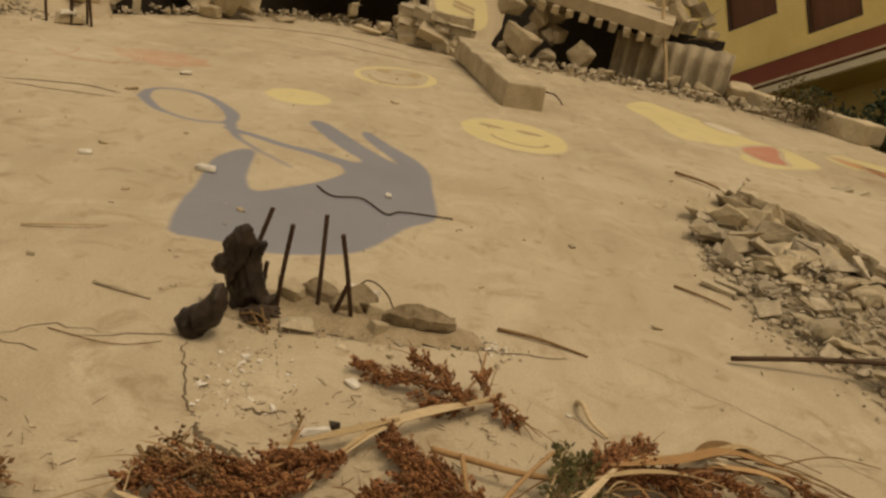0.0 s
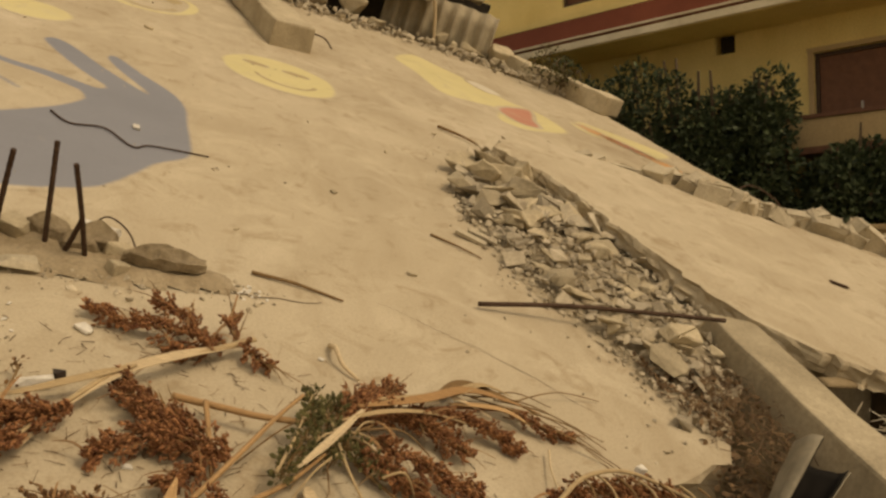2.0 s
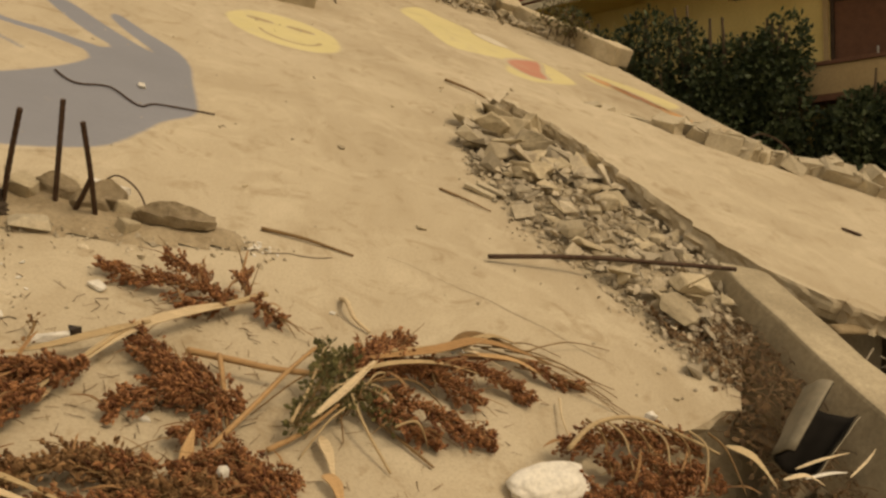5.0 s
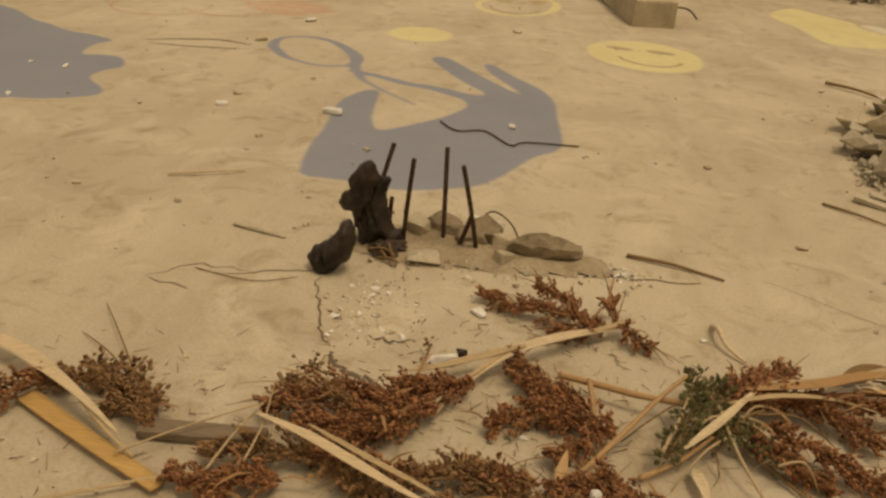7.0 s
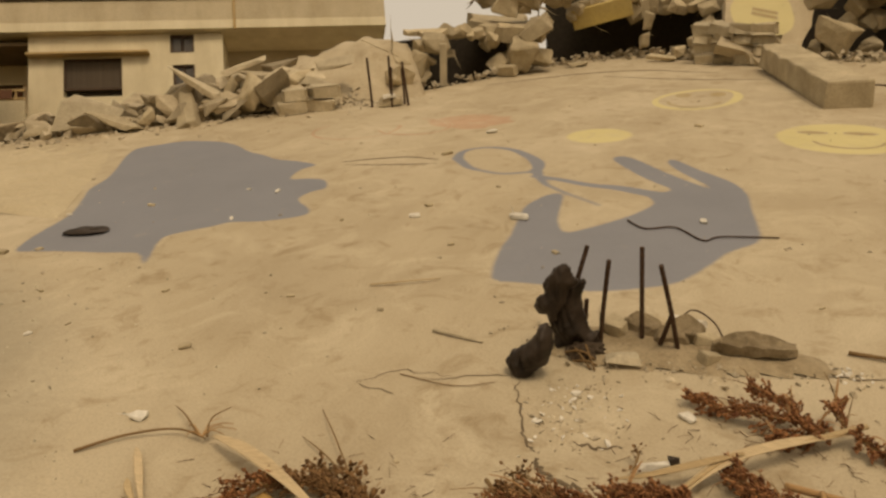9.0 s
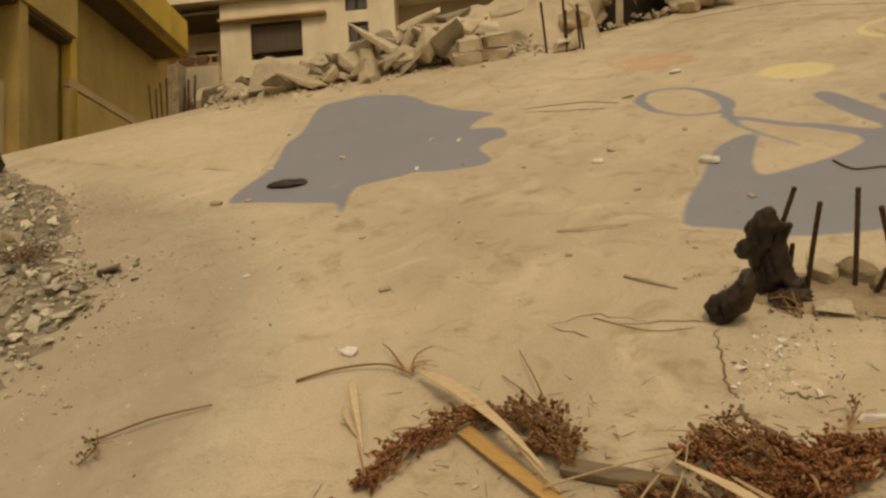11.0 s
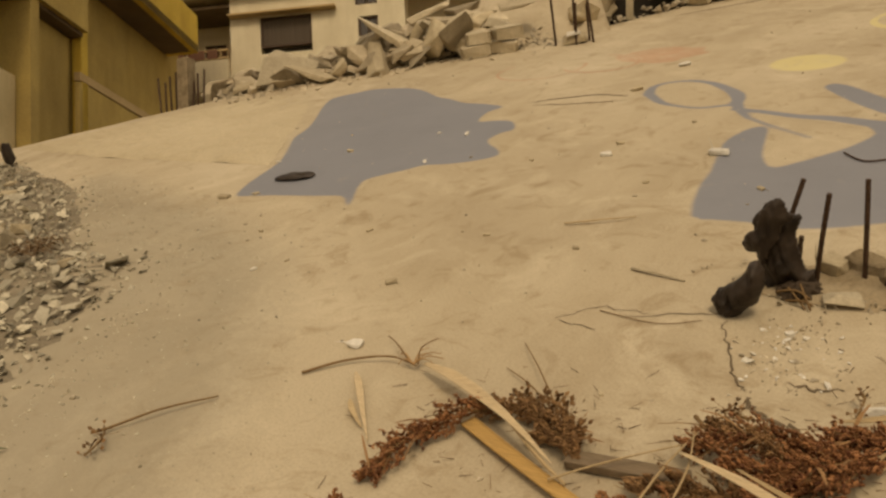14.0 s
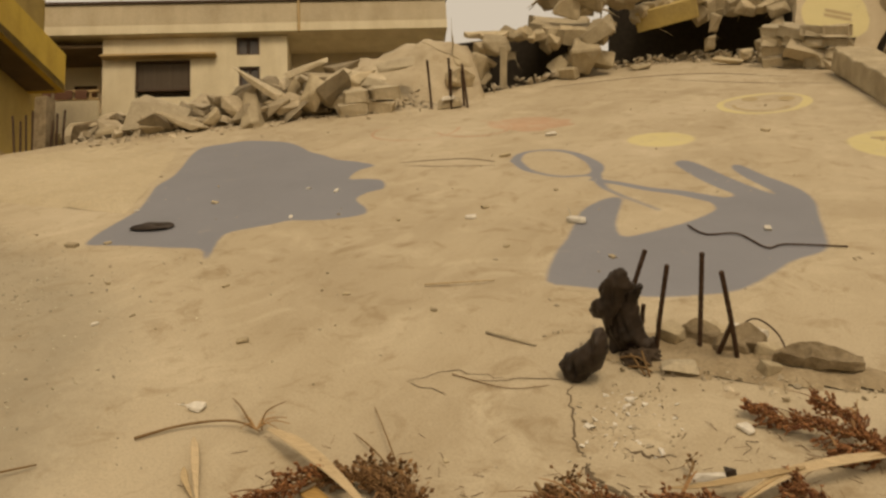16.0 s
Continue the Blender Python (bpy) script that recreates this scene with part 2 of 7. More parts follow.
M_SCREED = rough_mineral("pale_screed", (0.46, 0.38, 0.255), (0.56, 0.475, 0.335), 0.9, 60, relief=0.25, depth=0.006)
M_CRACK = plain("crack_dirt", (0.15, 0.11, 0.07), 0.95)
M_CONC = rough_mineral("broken_concrete", (0.36, 0.295, 0.195), (0.58, 0.485, 0.335), 3.0, 45, 0.28)
M_RUBBLE = rough_mineral("rubble_bits", (0.36, 0.30, 0.215), (0.56, 0.48, 0.355), 5.0, 60, 0.32, island=True)
M_GRAVEL = rough_mineral("gravel_bits", (0.34, 0.305, 0.225), (0.60, 0.54, 0.415), 5.0, 70, 0.5, island=True)
M_SOIL = rough_mineral("rubble_soil", (0.35, 0.285, 0.19), (0.50, 0.415, 0.29), 2.5, 40, relief=0.9, depth=0.03)
# soil tone darkened: the shade of the hollow under the slab is in it
M_SHADESOIL = rough_mineral("shaded_soil", (0.055, 0.038, 0.024), (0.13, 0.09, 0.055), 6.0, 40, relief=0.9, depth=0.03)
M_GROUND = rough_mineral("ground_dirt", (0.18, 0.15, 0.10), (0.30, 0.25, 0.175), 0.7, 25, relief=0.8, depth=0.03)
M_PILE = rough_mineral("pile_concrete", (0.30, 0.245, 0.165), (0.52, 0.435, 0.31), 2.6, 40, 0.42)
M_WHITESTONE = rough_mineral("white_plaster_bits", (0.62, 0.58, 0.50), (0.78, 0.74, 0.66), 8.0, 60, 0.15)
M_BRICK = rough_mineral("hollow_block", (0.42, 0.355, 0.25), (0.60, 0.515, 0.375), 4.0, 60, 0.2)
M_RUST = plain("rusty_steel", (0.085, 0.050, 0.032), 0.75, 0.55, (0.5, 1.4), 60)
M_BAG = plain("black_plastic", (0.026, 0.018, 0.013), 0.55, 0.0, (0.5, 2.0), 11, 0.25, 0.12)
M_BAGB = plain("brown_dusty_plastic", (0.055, 0.038, 0.025), 0.7, 0.0, (0.6, 1.6), 14, 0.2, 0.12)
M_BANK = rough_mineral("mortar_dust", (0.27, 0.205, 0.125), (0.43, 0.345, 0.23), 8.0, 60, relief=0.8, depth=0.02)
M_MORTAR = rough_mineral("old_brown_mortar", (0.16, 0.115, 0.065), (0.36, 0.285, 0.185), 9.0, 70, relief=0.9, depth=0.02)
M_GRAIN = fibre("red_grain", (0.10, 0.032, 0.014), (0.40, 0.185, 0.080))
M_GRAINB = fibre("brown_grain", (0.10, 0.048, 0.02), (0.33, 0.185, 0.085))
M_GREENB = fibre("dull_green_leaf", (0.055, 0.052, 0.018), (0.16, 0.14, 0.055))
M_STRAW = fibre("dry_straw", (0.36, 0.255, 0.135), (0.54, 0.415, 0.25), low=0.7)
M_STEM = fibre("brown_stem", (0.15, 0.085, 0.035), (0.33, 0.21, 0.10))
M_HUSK = fibre("pale_husk", (0.52, 0.40, 0.25), (0.68, 0.55, 0.37), low=0.7)
M_AMBER = fibre("amber_board", (0.46, 0.28, 0.10), (0.50, 0.31, 0.12))
M_PLANK = fibre("weathered_plank", (0.16, 0.115, 0.075), (0.21, 0.155, 0.10))
M_LEAF = fibre("shrub_leaf", (0.018, 0.031, 0.013), (0.085, 0.108, 0.047), 0.55)
M_LEAFL = fibre("pale_shrub_leaf", (0.065, 0.09, 0.03), (0.19, 0.22, 0.09), 0.6)
M_BARK = fibre("bark", (0.09, 0.06, 0.035), (0.15, 0.105, 0.065))
M_YWALL = facade_paint("yellow_wall", (0.80, 0.64, 0.28), (0.70, 0.545, 0.22), 0.35)
M_TANWALL = facade_paint("tan_wall", (0.50, 0.36, 0.19), (0.42, 0.30, 0.155), 0.5)
M_CREAM = facade_paint("cream_wall", (0.72, 0.64, 0.47), (0.62, 0.545, 0.39), 0.7)
M_BEIGE = facade_paint("beige_parapet", (0.55, 0.47, 0.335), (0.44, 0.37, 0.26), 0.8)
M_PARAPET = facade_paint("stained_yellow_parapet", (0.66, 0.54, 0.32), (0.52, 0.42, 0.24), 0.9)
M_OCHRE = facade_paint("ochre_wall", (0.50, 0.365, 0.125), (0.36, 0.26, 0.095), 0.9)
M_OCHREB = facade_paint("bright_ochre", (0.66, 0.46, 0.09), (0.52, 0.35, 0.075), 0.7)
# dark browns stand in for the shade under balconies
M_SOFFITSHADE = facade_paint("soffit_shade", (0.17, 0.115, 0.065), (0.10, 0.07, 0.04), 0.8)
M_REDBAND = facade_paint("red_band", (0.28, 0.085, 0.05), (0.20, 0.06, 0.04), 0.5)
M_BROWN = plain("brown_shutter", (0.17, 0.075, 0.042), 0.7, 0, (0.75, 1.1), 8)
M_GREYSHUT = plain("grey_brown_shutter", (0.115, 0.088, 0.065), 0.7, 0, (0.75, 1.1), 8)
M_DARKFRAME = plain("dark_frame", (0.075, 0.045, 0.028), 0.7)
# near-black for panels and walls that stand in for unlit insides
M_GAPSHADE = plain("gap_shade", (0.05, 0.04, 0.03), 0.95)
M_RAIL = plain("pale_metal", (0.55, 0.52, 0.46), 0.5, 0.3)
M_GLASS = plain("dusty_pane", (0.05, 0.04, 0.032), 0.25, 0.0, (0.8, 1.2), 5, 0.5, 0.02)
M_ZINC = plain("dull_zinc_sheet", (0.24, 0.205, 0.145), 0.65, 0.15, (0.6, 1.2), 9)
M_YCHIP = make_paint("fallen_yellow_plaster", (0.64, 0.56, 0.29), 0.42, 0.8)
M_YBEAM = facade_paint("yellow_beam_paint", (0.55, 0.42, 0.15), (0.40, 0.31, 0.15), 0.9)
M_TANLEAF = fibre("tan_dry_leaf", (0.33, 0.19, 0.085), (0.50, 0.32, 0.16), low=0.75)
M_DRYWOOD = fibre("bleached_branch", (0.46, 0.39, 0.29), (0.70, 0.62, 0.49), low=0.8)
M_GRIT = rough_mineral("pale_grit", (0.42, 0.355, 0.26), (0.58, 0.50, 0.38), 5.0, 70, 0.3, island=True)
M_FIELD = rough_mineral("crushed_stone_bed", (0.17, 0.14, 0.098), (0.33, 0.275, 0.195), 2.2, 40, relief=0.9, depth=0.03)
M_LITTER = fibre("dead_leaves", (0.085, 0.05, 0.026), (0.25, 0.155, 0.08))
M_TANWOOD = fibre("tan_wood", (0.22, 0.16, 0.09), (0.32, 0.24, 0.14))
# near-black that paints the dark of holes and deep openings
M_HOLESHADE = plain("hole_shade", (0.013, 0.011, 0.009), 0.95, 0.0, (0.7, 1.3), 12, 0.1)
M_DUSTP = make_paint("gravel_dust", (0.30, 0.26, 0.19), 0.5, 0.62)

# ---- ground and the fallen slab ----
bm = bmesh.new()
box(bm, (3000, 3000, 0.5), (0, 0, -1.65))
solo("ground", bm, M_GROUND, Matrix(), "bare dusty earth round the ruins", "ground", kind="structure")

SLAB_EDGE = [(2.3, 2.22), (2.75, 2.9), (3.3, 3.3), (5.6, 4.2), (6.9, 5.3), (6.75, 6.4), (6.5, 7.5), (6.06, 8.7), (5.72, 10.6), (5.6, 11.3),
             (4.57, 12.1), (3.0, 12.9), (0.0, 13.3), (-2.5, 14.4), (-3.9, 13.0), (-4.15, 11.4), (-4.5, 10.5), (-5.2, 9.2), (-6.1, 8.5), (-7.1, 7.3),
             (-8.2, 6.4), (-8.9, 4.9), (-9.6, 3.4), (-9.8, 1.6), (-8.0, -1.0), (-3.0, -2.4), (0.9, -2.0), (1.0, 0.4), (1.25, 1.35), (1.85, 2.0)]
bm = bmesh.new()
rough_plate(bm, ragged(SLAB_EDGE, 0.12, 0.012, 3), (0.0, -0.03, -0.08, -0.14, -0.2), 0.045, 9)
slab = solo("collapsed_slab", bm, M_SLAB, SLAB, "dusty tan concrete roof slab lying collapsed on a slope", "concrete slab", kind="structure")


def skirt():
    """The mass of rubble that holds the slab up: from its rim down to the ground."""
    bm = bmesh.new()
    rim = ragged([(-1 + (u + 1) * 0.9, 6 + (v - 6) * 0.9) for u, v in SLAB_EDGE], 0.5, 0.12, 5)
    r = random.Random(2)
    rings = []
    for k in range(5):
        ring = []
        for q in rim:
            p = SLAB @ Vector((q[0], q[1], -0.21))
            low = Vector((p.x, p.y, -1.42))
            w = p.lerp(low, k / 4)
            ring.append(bm.verts.new(w + Vector((r.gauss(0, 0.07), r.gauss(0, 0.07), 0)) * (k > 0)))
        rings.append(ring)
    n = len(rim)
    for a, b in zip(rings, rings[1:]):
        for i in range(n):
            bm.faces.new((a[i], b[i], b[(i + 1) % n], a[(i + 1) % n]))
    return bm


solo("rubble_mass", skirt(), M_SOIL, Matrix(), "packed rubble and earth under the fallen slab", "rubble", kind="structure")


def paint_mesh(outline, height, fade, step=None):
    """A flat coat of paint on a fine grid; its cover thins out across the rim."""
    p = np.array([(q[0], q[1]) for q in outline])
    q = np.roll(p, -1, 0)
    lo, hi = p.min(0) - fade, p.max(0) + fade
    step = step or max(0.012, min(0.04, float((hi - lo).max()) / 40))
    nx, ny = int((hi[0] - lo[0]) / step) + 2, int((hi[1] - lo[1]) / step) + 2
    gx, gy = np.meshgrid(lo[0] + step * np.arange(nx), lo[1] + step * np.arange(ny), indexing="ij")
    g = np.stack([gx, gy], -1).reshape(-1, 1, 2)
    d = q - p
    t = np.clip(((g - p) * d).sum(-1) / np.maximum((d * d).sum(-1), 1e-12), 0, 1)
    dist = np.linalg.norm(g - p - t[..., None] * d, axis=-1).min(1)
    cross = (p[:, 1] > g[..., 1]) != (q[:, 1] > g[..., 1])
    dy = np.where(np.abs(d[:, 1]) < 1e-9, 1e-9, d[:, 1])
    odd = (cross & (g[..., 0] < d[:, 0] * (g[..., 1] - p[:, 1]) / dy + p[:, 0])).sum(1) % 2
    cov = np.clip((np.where(odd == 1, dist, -dist) + fade) / (2 * fade), 0, 1).reshape(nx, ny)
    bm = bmesh.new()
    cover = bm.verts.layers.float.new("cover")
    made = {}

    def vert(i, j):
        if (i, j) not in made:
            made[i, j] = bm.verts.new((gx[i, j], gy[i, j], height * 0.35))
            made[i, j][cover] = cov[i, j]
        return made[i, j]

    for i in range(nx - 1):
        for j in range(ny - 1):
            if cov[i:i + 2, j:j + 2].max() > 0.05:
                bm.faces.new((vert(i, j), vert(i + 1, j), vert(i + 1, j + 1), vert(i, j + 1)))
    return bm


def painted(name, outline, paint, label, height=0.004, steps=5, bend=True, fade=0.05):
    pts = curve([(*q, 0) for q in outline], steps, True) if bend else [Vector((*q, 0)) for q in outline]
    return part(name, paint_mesh([(p.x, p.y) for p in pts], height, fade), paint, slab, label)


def mural(name, label, outlines, strokes=(), fade=0.035, step=0.03, height=0.0014):
    """One coat of paint: filled outlines and brushed strokes (points, widths along them), its cover thinning at the rim."""
    lines = [[(p.x, p.y) for p in curve([(*q, 0) for q in o], 3, True)] for o in outlines]
    pts = np.array(sum(lines, []) + [q for o, w in strokes for q in o])
    lo, hi = pts.min(0) - 0.12, pts.max(0) + 0.12
    nx, ny = int((hi[0] - lo[0]) / step) + 2, int((hi[1] - lo[1]) / step) + 2
    gx, gy = np.meshgrid(lo[0] + step * np.arange(nx), lo[1] + step * np.arange(ny), indexing="ij")
    g = np.stack([gx, gy], -1).reshape(-1, 2)
    best = np.full(len(g), -1.0)
    for line in lines:
        n = len(line)
        dist, odd = np.full(len(g), 9.0), np.zeros(len(g), bool)
        for i in range(n):
            p, q = np.array(line[i]), np.array(line[(i + 1) % n])
            d = q - p
            t = np.clip(((g - p) @ d) / max(d @ d, 1e-12), 0, 1)
            dist = np.minimum(dist, np.linalg.norm(g - p - t[:, None] * d, axis=1))
            if abs(d[1]) > 1e-9:
                odd ^= ((p[1] > g[:, 1]) != (q[1] > g[:, 1])) & (g[:, 0] < d[0] * (g[:, 1] - p[1]) / d[1] + p[0])
        best = np.maximum(best, np.where(odd, dist, -dist))
    for line, widths in strokes:
        line = [(p.x, p.y) for p in curve([(*q, 0) for q in line], 4)]
        n = len(line) - 1
        for i in range(n):
            p, q = np.array(line[i]), np.array(line[i + 1])
            d = q - p
            t = np.clip(((g - p) @ d) / max(d @ d, 1e-12), 0, 1)
            w = np.interp((i + t) / n, np.linspace(0, 1, len(widths)), widths)
            best = np.maximum(best, w * 0.5 - np.linalg.norm(g - p - t[:, None] * d, axis=1))
    cov = np.clip((best + fade) / (2 * fade), 0, 1).reshape(nx, ny)
    bm = bmesh.new()
    cover = bm.verts.layers.float.new("cover")
    made = {}
    for i in range(nx - 1):
        for j in range(ny - 1):
            if cov[i:i + 2, j:j + 2].max() > 0.04:
                quad = []
                for k in ((i, j), (i + 1, j), (i + 1, j + 1), (i, j + 1)):
                    if k not in made:
                        made[k] = bm.verts.new((gx[k], gy[k], height))
                        made[k][cover] = cov[k]
                    quad.append(made[k])
                bm.faces.new(quad)
    return part(name, bm, M_GREY, slab, label)


def ring_paint(name, centre, rx, ry, width, turn, paint, label, height=0.004, start=0, end=360):
    bm = bmesh.new()
    cover = bm.verts.layers.float.new("cover")
    n = 48
    m = pose(*centre, 0, 0, 0, turn)
    full = end - start >= 360
    out = []
    for k in range(n + (not full)):
        a = radians(start + (end - start) * k / n)
        w = width * (1 + 0.25 * math.sin(3 * a + 1))
        row = []
        for r, c in ((0, 0.0), (w * 0.3, 1.0), (w * 0.7, 1.0), (w, 0.0)):
            p = bm.verts.new(m @ Vector((math.cos(a) * (rx - r), math.sin(a) * (ry - r), height * 0.35)))
            p[cover] = c
            row.append(p)
        out.append(row)
    pairs = list(zip(out, out[1:])) + ([(out[-1], out[0])] if full else [])
    for a, b in pairs:
        for k in range(3):
            bm.faces.new((a[k], a[k + 1], b[k + 1], b[k]))
    return part(name, bm, paint, slab, label)


def disc(centre, rx, ry, turn=0, wobble=0.02, seed=0):
    r = random.Random(seed)
    m = Matrix.Rotation(radians(turn), 2)
    return [tuple(Vector(centre) + m @ Vector((math.cos(a) * rx * (1 + r.gauss(0, wobble)), math.sin(a) * ry * (1 + r.gauss(0, wobble)))))
            for a in (2 * math.pi * k / 18 for k in range(18))]


# grey painted silhouettes
mural("grey_mural_shape", "large worn grey painted silhouette", [[(-4.58, 3.26), (-4.72, 3.50), (-4.86, 3.89), (-4.96, 4.09), (-5.21, 4.42), (-5.40, 4.67), (-5.53, 4.98), (-5.75, 5.32), (-6.09, 5.79), (-6.28, 6.16), (-6.15, 6.39), (-5.97, 6.57), (-5.52, 6.58), (-5.19, 6.44), (-4.84, 6.18), (-4.58, 6.06), (-4.32, 5.91), (-4.08, 5.87), (-3.80, 5.76), (-3.84, 5.57), (-3.75, 5.27), (-3.60, 5.30), (-3.42, 5.28), (-3.27, 5.05), (-3.33, 4.92), (-3.31, 4.71), (-3.08, 4.50), (-3.03, 4.36), (-3.17, 4.22), (-3.31, 4.15), (-3.48, 4.10), (-3.55, 3.99), (-3.66, 3.86), (-3.73, 3.73), (-3.66, 3.56), (-3.50, 3.32), (-3.51, 3.28), (-3.67, 3.41), (-3.90, 3.37), (-4.23, 3.32), (-4.44, 3.27)]])
mural("grey_mural_shape", "worn grey painted silhouette with prongs, a bar and a ring", [[(-1.34, 3.55), (-1.44, 3.99), (-1.46, 4.25), (-1.55, 4.80), (-1.52, 5.04), (-1.46, 5.19), (-1.37, 5.17), (-1.32, 4.92), (-1.26, 4.61), (-1.18, 4.40), (-1.11, 4.38), (-1.02, 4.49), (-0.91, 4.64), (-0.80, 4.83), (-0.72, 5.08), (-0.80, 5.29), (-0.65, 5.42), (-0.80, 5.62), (-0.98, 5.86), (-1.17, 6.17), (-1.24, 6.32), (-1.19, 6.42), (-1.05, 6.32), (-0.78, 5.95), (-0.57, 5.69), (-0.41, 5.52), (-0.45, 5.63), (-0.64, 5.93), (-0.77, 6.19), (-0.78, 6.33), (-0.72, 6.32), (-0.52, 6.03), (-0.32, 5.78), (-0.21, 5.59), (-0.14, 5.35), (-0.11, 5.08), (-0.06, 4.72), (-0.04, 4.53), (-0.06, 4.39), (-0.19, 4.21), (-0.26, 4.02), (-0.35, 3.80), (-0.44, 3.67), (-0.62, 3.56), (-0.81, 3.49), (-0.96, 3.51), (-1.08, 3.52), (-1.19, 3.52)]],
      [([(-2.58, 6.16), (-2.37, 5.88), (-2.21, 5.77), (-2.01, 5.70), (-1.85, 5.76), (-1.76, 5.83), (-1.83, 6.10), (-1.99, 6.34), (-2.18, 6.54), (-2.39, 6.63), (-2.57, 6.56), (-2.63, 6.40), (-2.58, 6.16)], (0.10, 0.05, 0.05, 0.12, 0.08, 0.05, 0.10)), ([(-1.77, 5.86), (-1.68, 5.64), (-1.56, 5.42)], (0.10, 0.05)), ([(-1.72, 5.66), (-1.49, 5.58), (-1.25, 5.47), (-1.02, 5.42), (-0.74, 5.29)], (0.075, 0.09, 0.15)), ([(-1.57, 5.43), (-1.40, 5.26), (-1.23, 5.11), (-1.07, 4.97)], (0.045, 0.03))])
# yellow painted discs
painted("yellow_disc", disc((-1.55, 7.24), 0.30, 0.33, 0, 0.02, 1), M_YELLOW, "plain worn yellow painted disc")
ring_paint("yellow_disc", (-0.86, 9.38), 0.50, 0.76, 0.13, -10, M_YELLOW, "faded yellow painted disc of which only the rim is left")
ring_paint("disc_mark", (-0.86, 9.30), 0.33, 0.50, 0.07, -10, M_BROWNP, "brown curved line", 0.0075, 200, 350)
painted("disc_mark", disc((-1.05, 9.62), 0.09, 0.15, 0, 0, 3), M_BROWNP, "brown spot", 0.0075, fade=0.015)
painted("disc_mark", disc((-0.66, 9.70), 0.09, 0.15, 0, 0, 4), M_BROWNP, "brown spot", 0.0075, fade=0.015)
painted("yellow_disc", disc((0.53, 7.32), 0.52, 0.62, 10, 0.02, 5), M_YELLOW, "worn yellow painted disc with brown marks")
ring_paint("disc_mark", (0.58, 7.22), 0.30, 0.34, 0.05, 0, M_BROWNP, "brown curved line", 0.0075, 190, 345)
painted("disc_mark", disc((0.30, 7.52), 0.11, 0.05, -10, 0, 6), M_BROWNP, "brown spot", 0.0075, fade=0.015)
painted("disc_mark", disc((0.68, 7.50), 0.12, 0.05, -10, 0, 7), M_BROWNP, "brown spot", 0.0075, fade=0.015)
painted("yellow_disc", [(2.14, 10.47), (2.53, 11.22), (2.79, 10.91), (3.12, 10.45), (3.40, 9.89), (3.62, 9.52), (3.89, 9.37), (4.01, 9.04), (4.02, 8.54), (3.55, 8.18), (3.26, 8.04), (3.03, 8.23), (3.20, 8.84), (2.84, 8.82), (2.48, 8.85), (2.32, 9.72)], M_YELLOW, "large worn yellow painted shape with red and white patches", fade=0.07)
painted("red_patch", [(3.23, 8.88), (3.74, 9.34), (3.75, 9.15), (3.62, 8.73), (3.57, 8.36), (3.31, 8.37)], M_RED, "worn red painted patch", 0.0085)
painted("white_patch", [(3.16, 10.30), (3.36, 10.30), (3.54, 9.90), (3.35, 9.81), (3.21, 10.03)], M_WHITEP, "worn white painted patch", 0.0085)
painted("yellow_disc", [(4.40, 9.31), (4.66, 9.61), (4.91, 9.55), (5.37, 9.34), (5.71, 8.95), (5.20, 8.50), (4.83, 8.79), (4.50, 8.93)], M_YELLOW, "worn yellow painted patch with red streaks", fade=0.08)
for k, (u, v) in enumerate([(4.75, 9.05), (5.0, 8.75), (5.25, 8.35)]):
    painted("red_streak", disc((u, v), 0.12, 0.42, 32, 0.06, 11 + k), M_ORANGE if k != 1 else M_RED, "worn red painted streak", 0.0085)
# faint red scribble
ring_paint("faint_scribble", (-4.25, 7.35), 0.5, 0.55, 0.05, 10, M_PINK, "faint red painted line", 0.004, 150, 380)
ring_paint("faint_scribble", (-3.65, 7.55), 0.42, 0.5, 0.06, 40, M_PINK, "faint red painted line", 0.005, 180, 420)
painted("faint_scribble", disc((-3.1, 7.9), 0.45, 0.4, 0, 0.1, 21), M_PINK, "faint red painted patch")
painted("gravel_dust", [(-6.6, 3.35), (-5.4, 3.15), (-4.4, 2.95), (-3.5, 2.55), (-2.9, 2.05), (-2.45, 1.45), (-2.05, 0.8), (-1.8, 0.1), (-2.3, -0.5), (-3.4, -0.2), (-4.2, 1.2), (-5.2, 2.0)], M_DUSTP, "grey film of gravel dust", 0.003, fade=0.55)


def crack(points, width=0.012, seed=0):
    r = random.Random(seed)
    pts = [p + Vector((r.gauss(0, 0.008), r.gauss(0, 0.008), 0)) for p in curve([(u, v, 0.003) for u, v in points], 6)]
    bm = bmesh.new()
    tube(bm, pts, lambda t: width * 0.6 * (0.35 + 0.65 * math.sin(math.pi * min(max(t, 0.06), 0.94))) * r.uniform(0.6, 1.2), 5, 0.25)
    return part("crack", bm, M_CRACK, slab, "dark ragged crack")


crack([(-0.87, 2.52), (-0.83, 2.41), (-0.76, 2.22), (-0.71, 2.126), (-0.68, 2.10)], 0.008, 1)
crack([(-0.665, 2.06), (-0.64, 2.03), (-0.62, 1.997), (-0.535, 1.957), (-0.463, 1.93), (-0.40, 1.88)], 0.017, 2)
crack([(-1.25, 2.42), (-1.0, 2.55), (-0.82, 2.58)], 0.005, 3)
crack([(-1.5, 2.33), (-1.38, 2.47), (-1.15, 2.50)], 0.004, 4)
crack([(-1.47, 2.34), (-1.3, 2.30)], 0.006, 5)
crack([(0.15, 2.86), (0.35, 2.90), (0.62, 2.95)], 0.008, 6)
crack([(-3.9, 10.6), (-2.9, 11.6), (-1.9, 12.0), (-0.8, 11.6)], 0.03, 7)
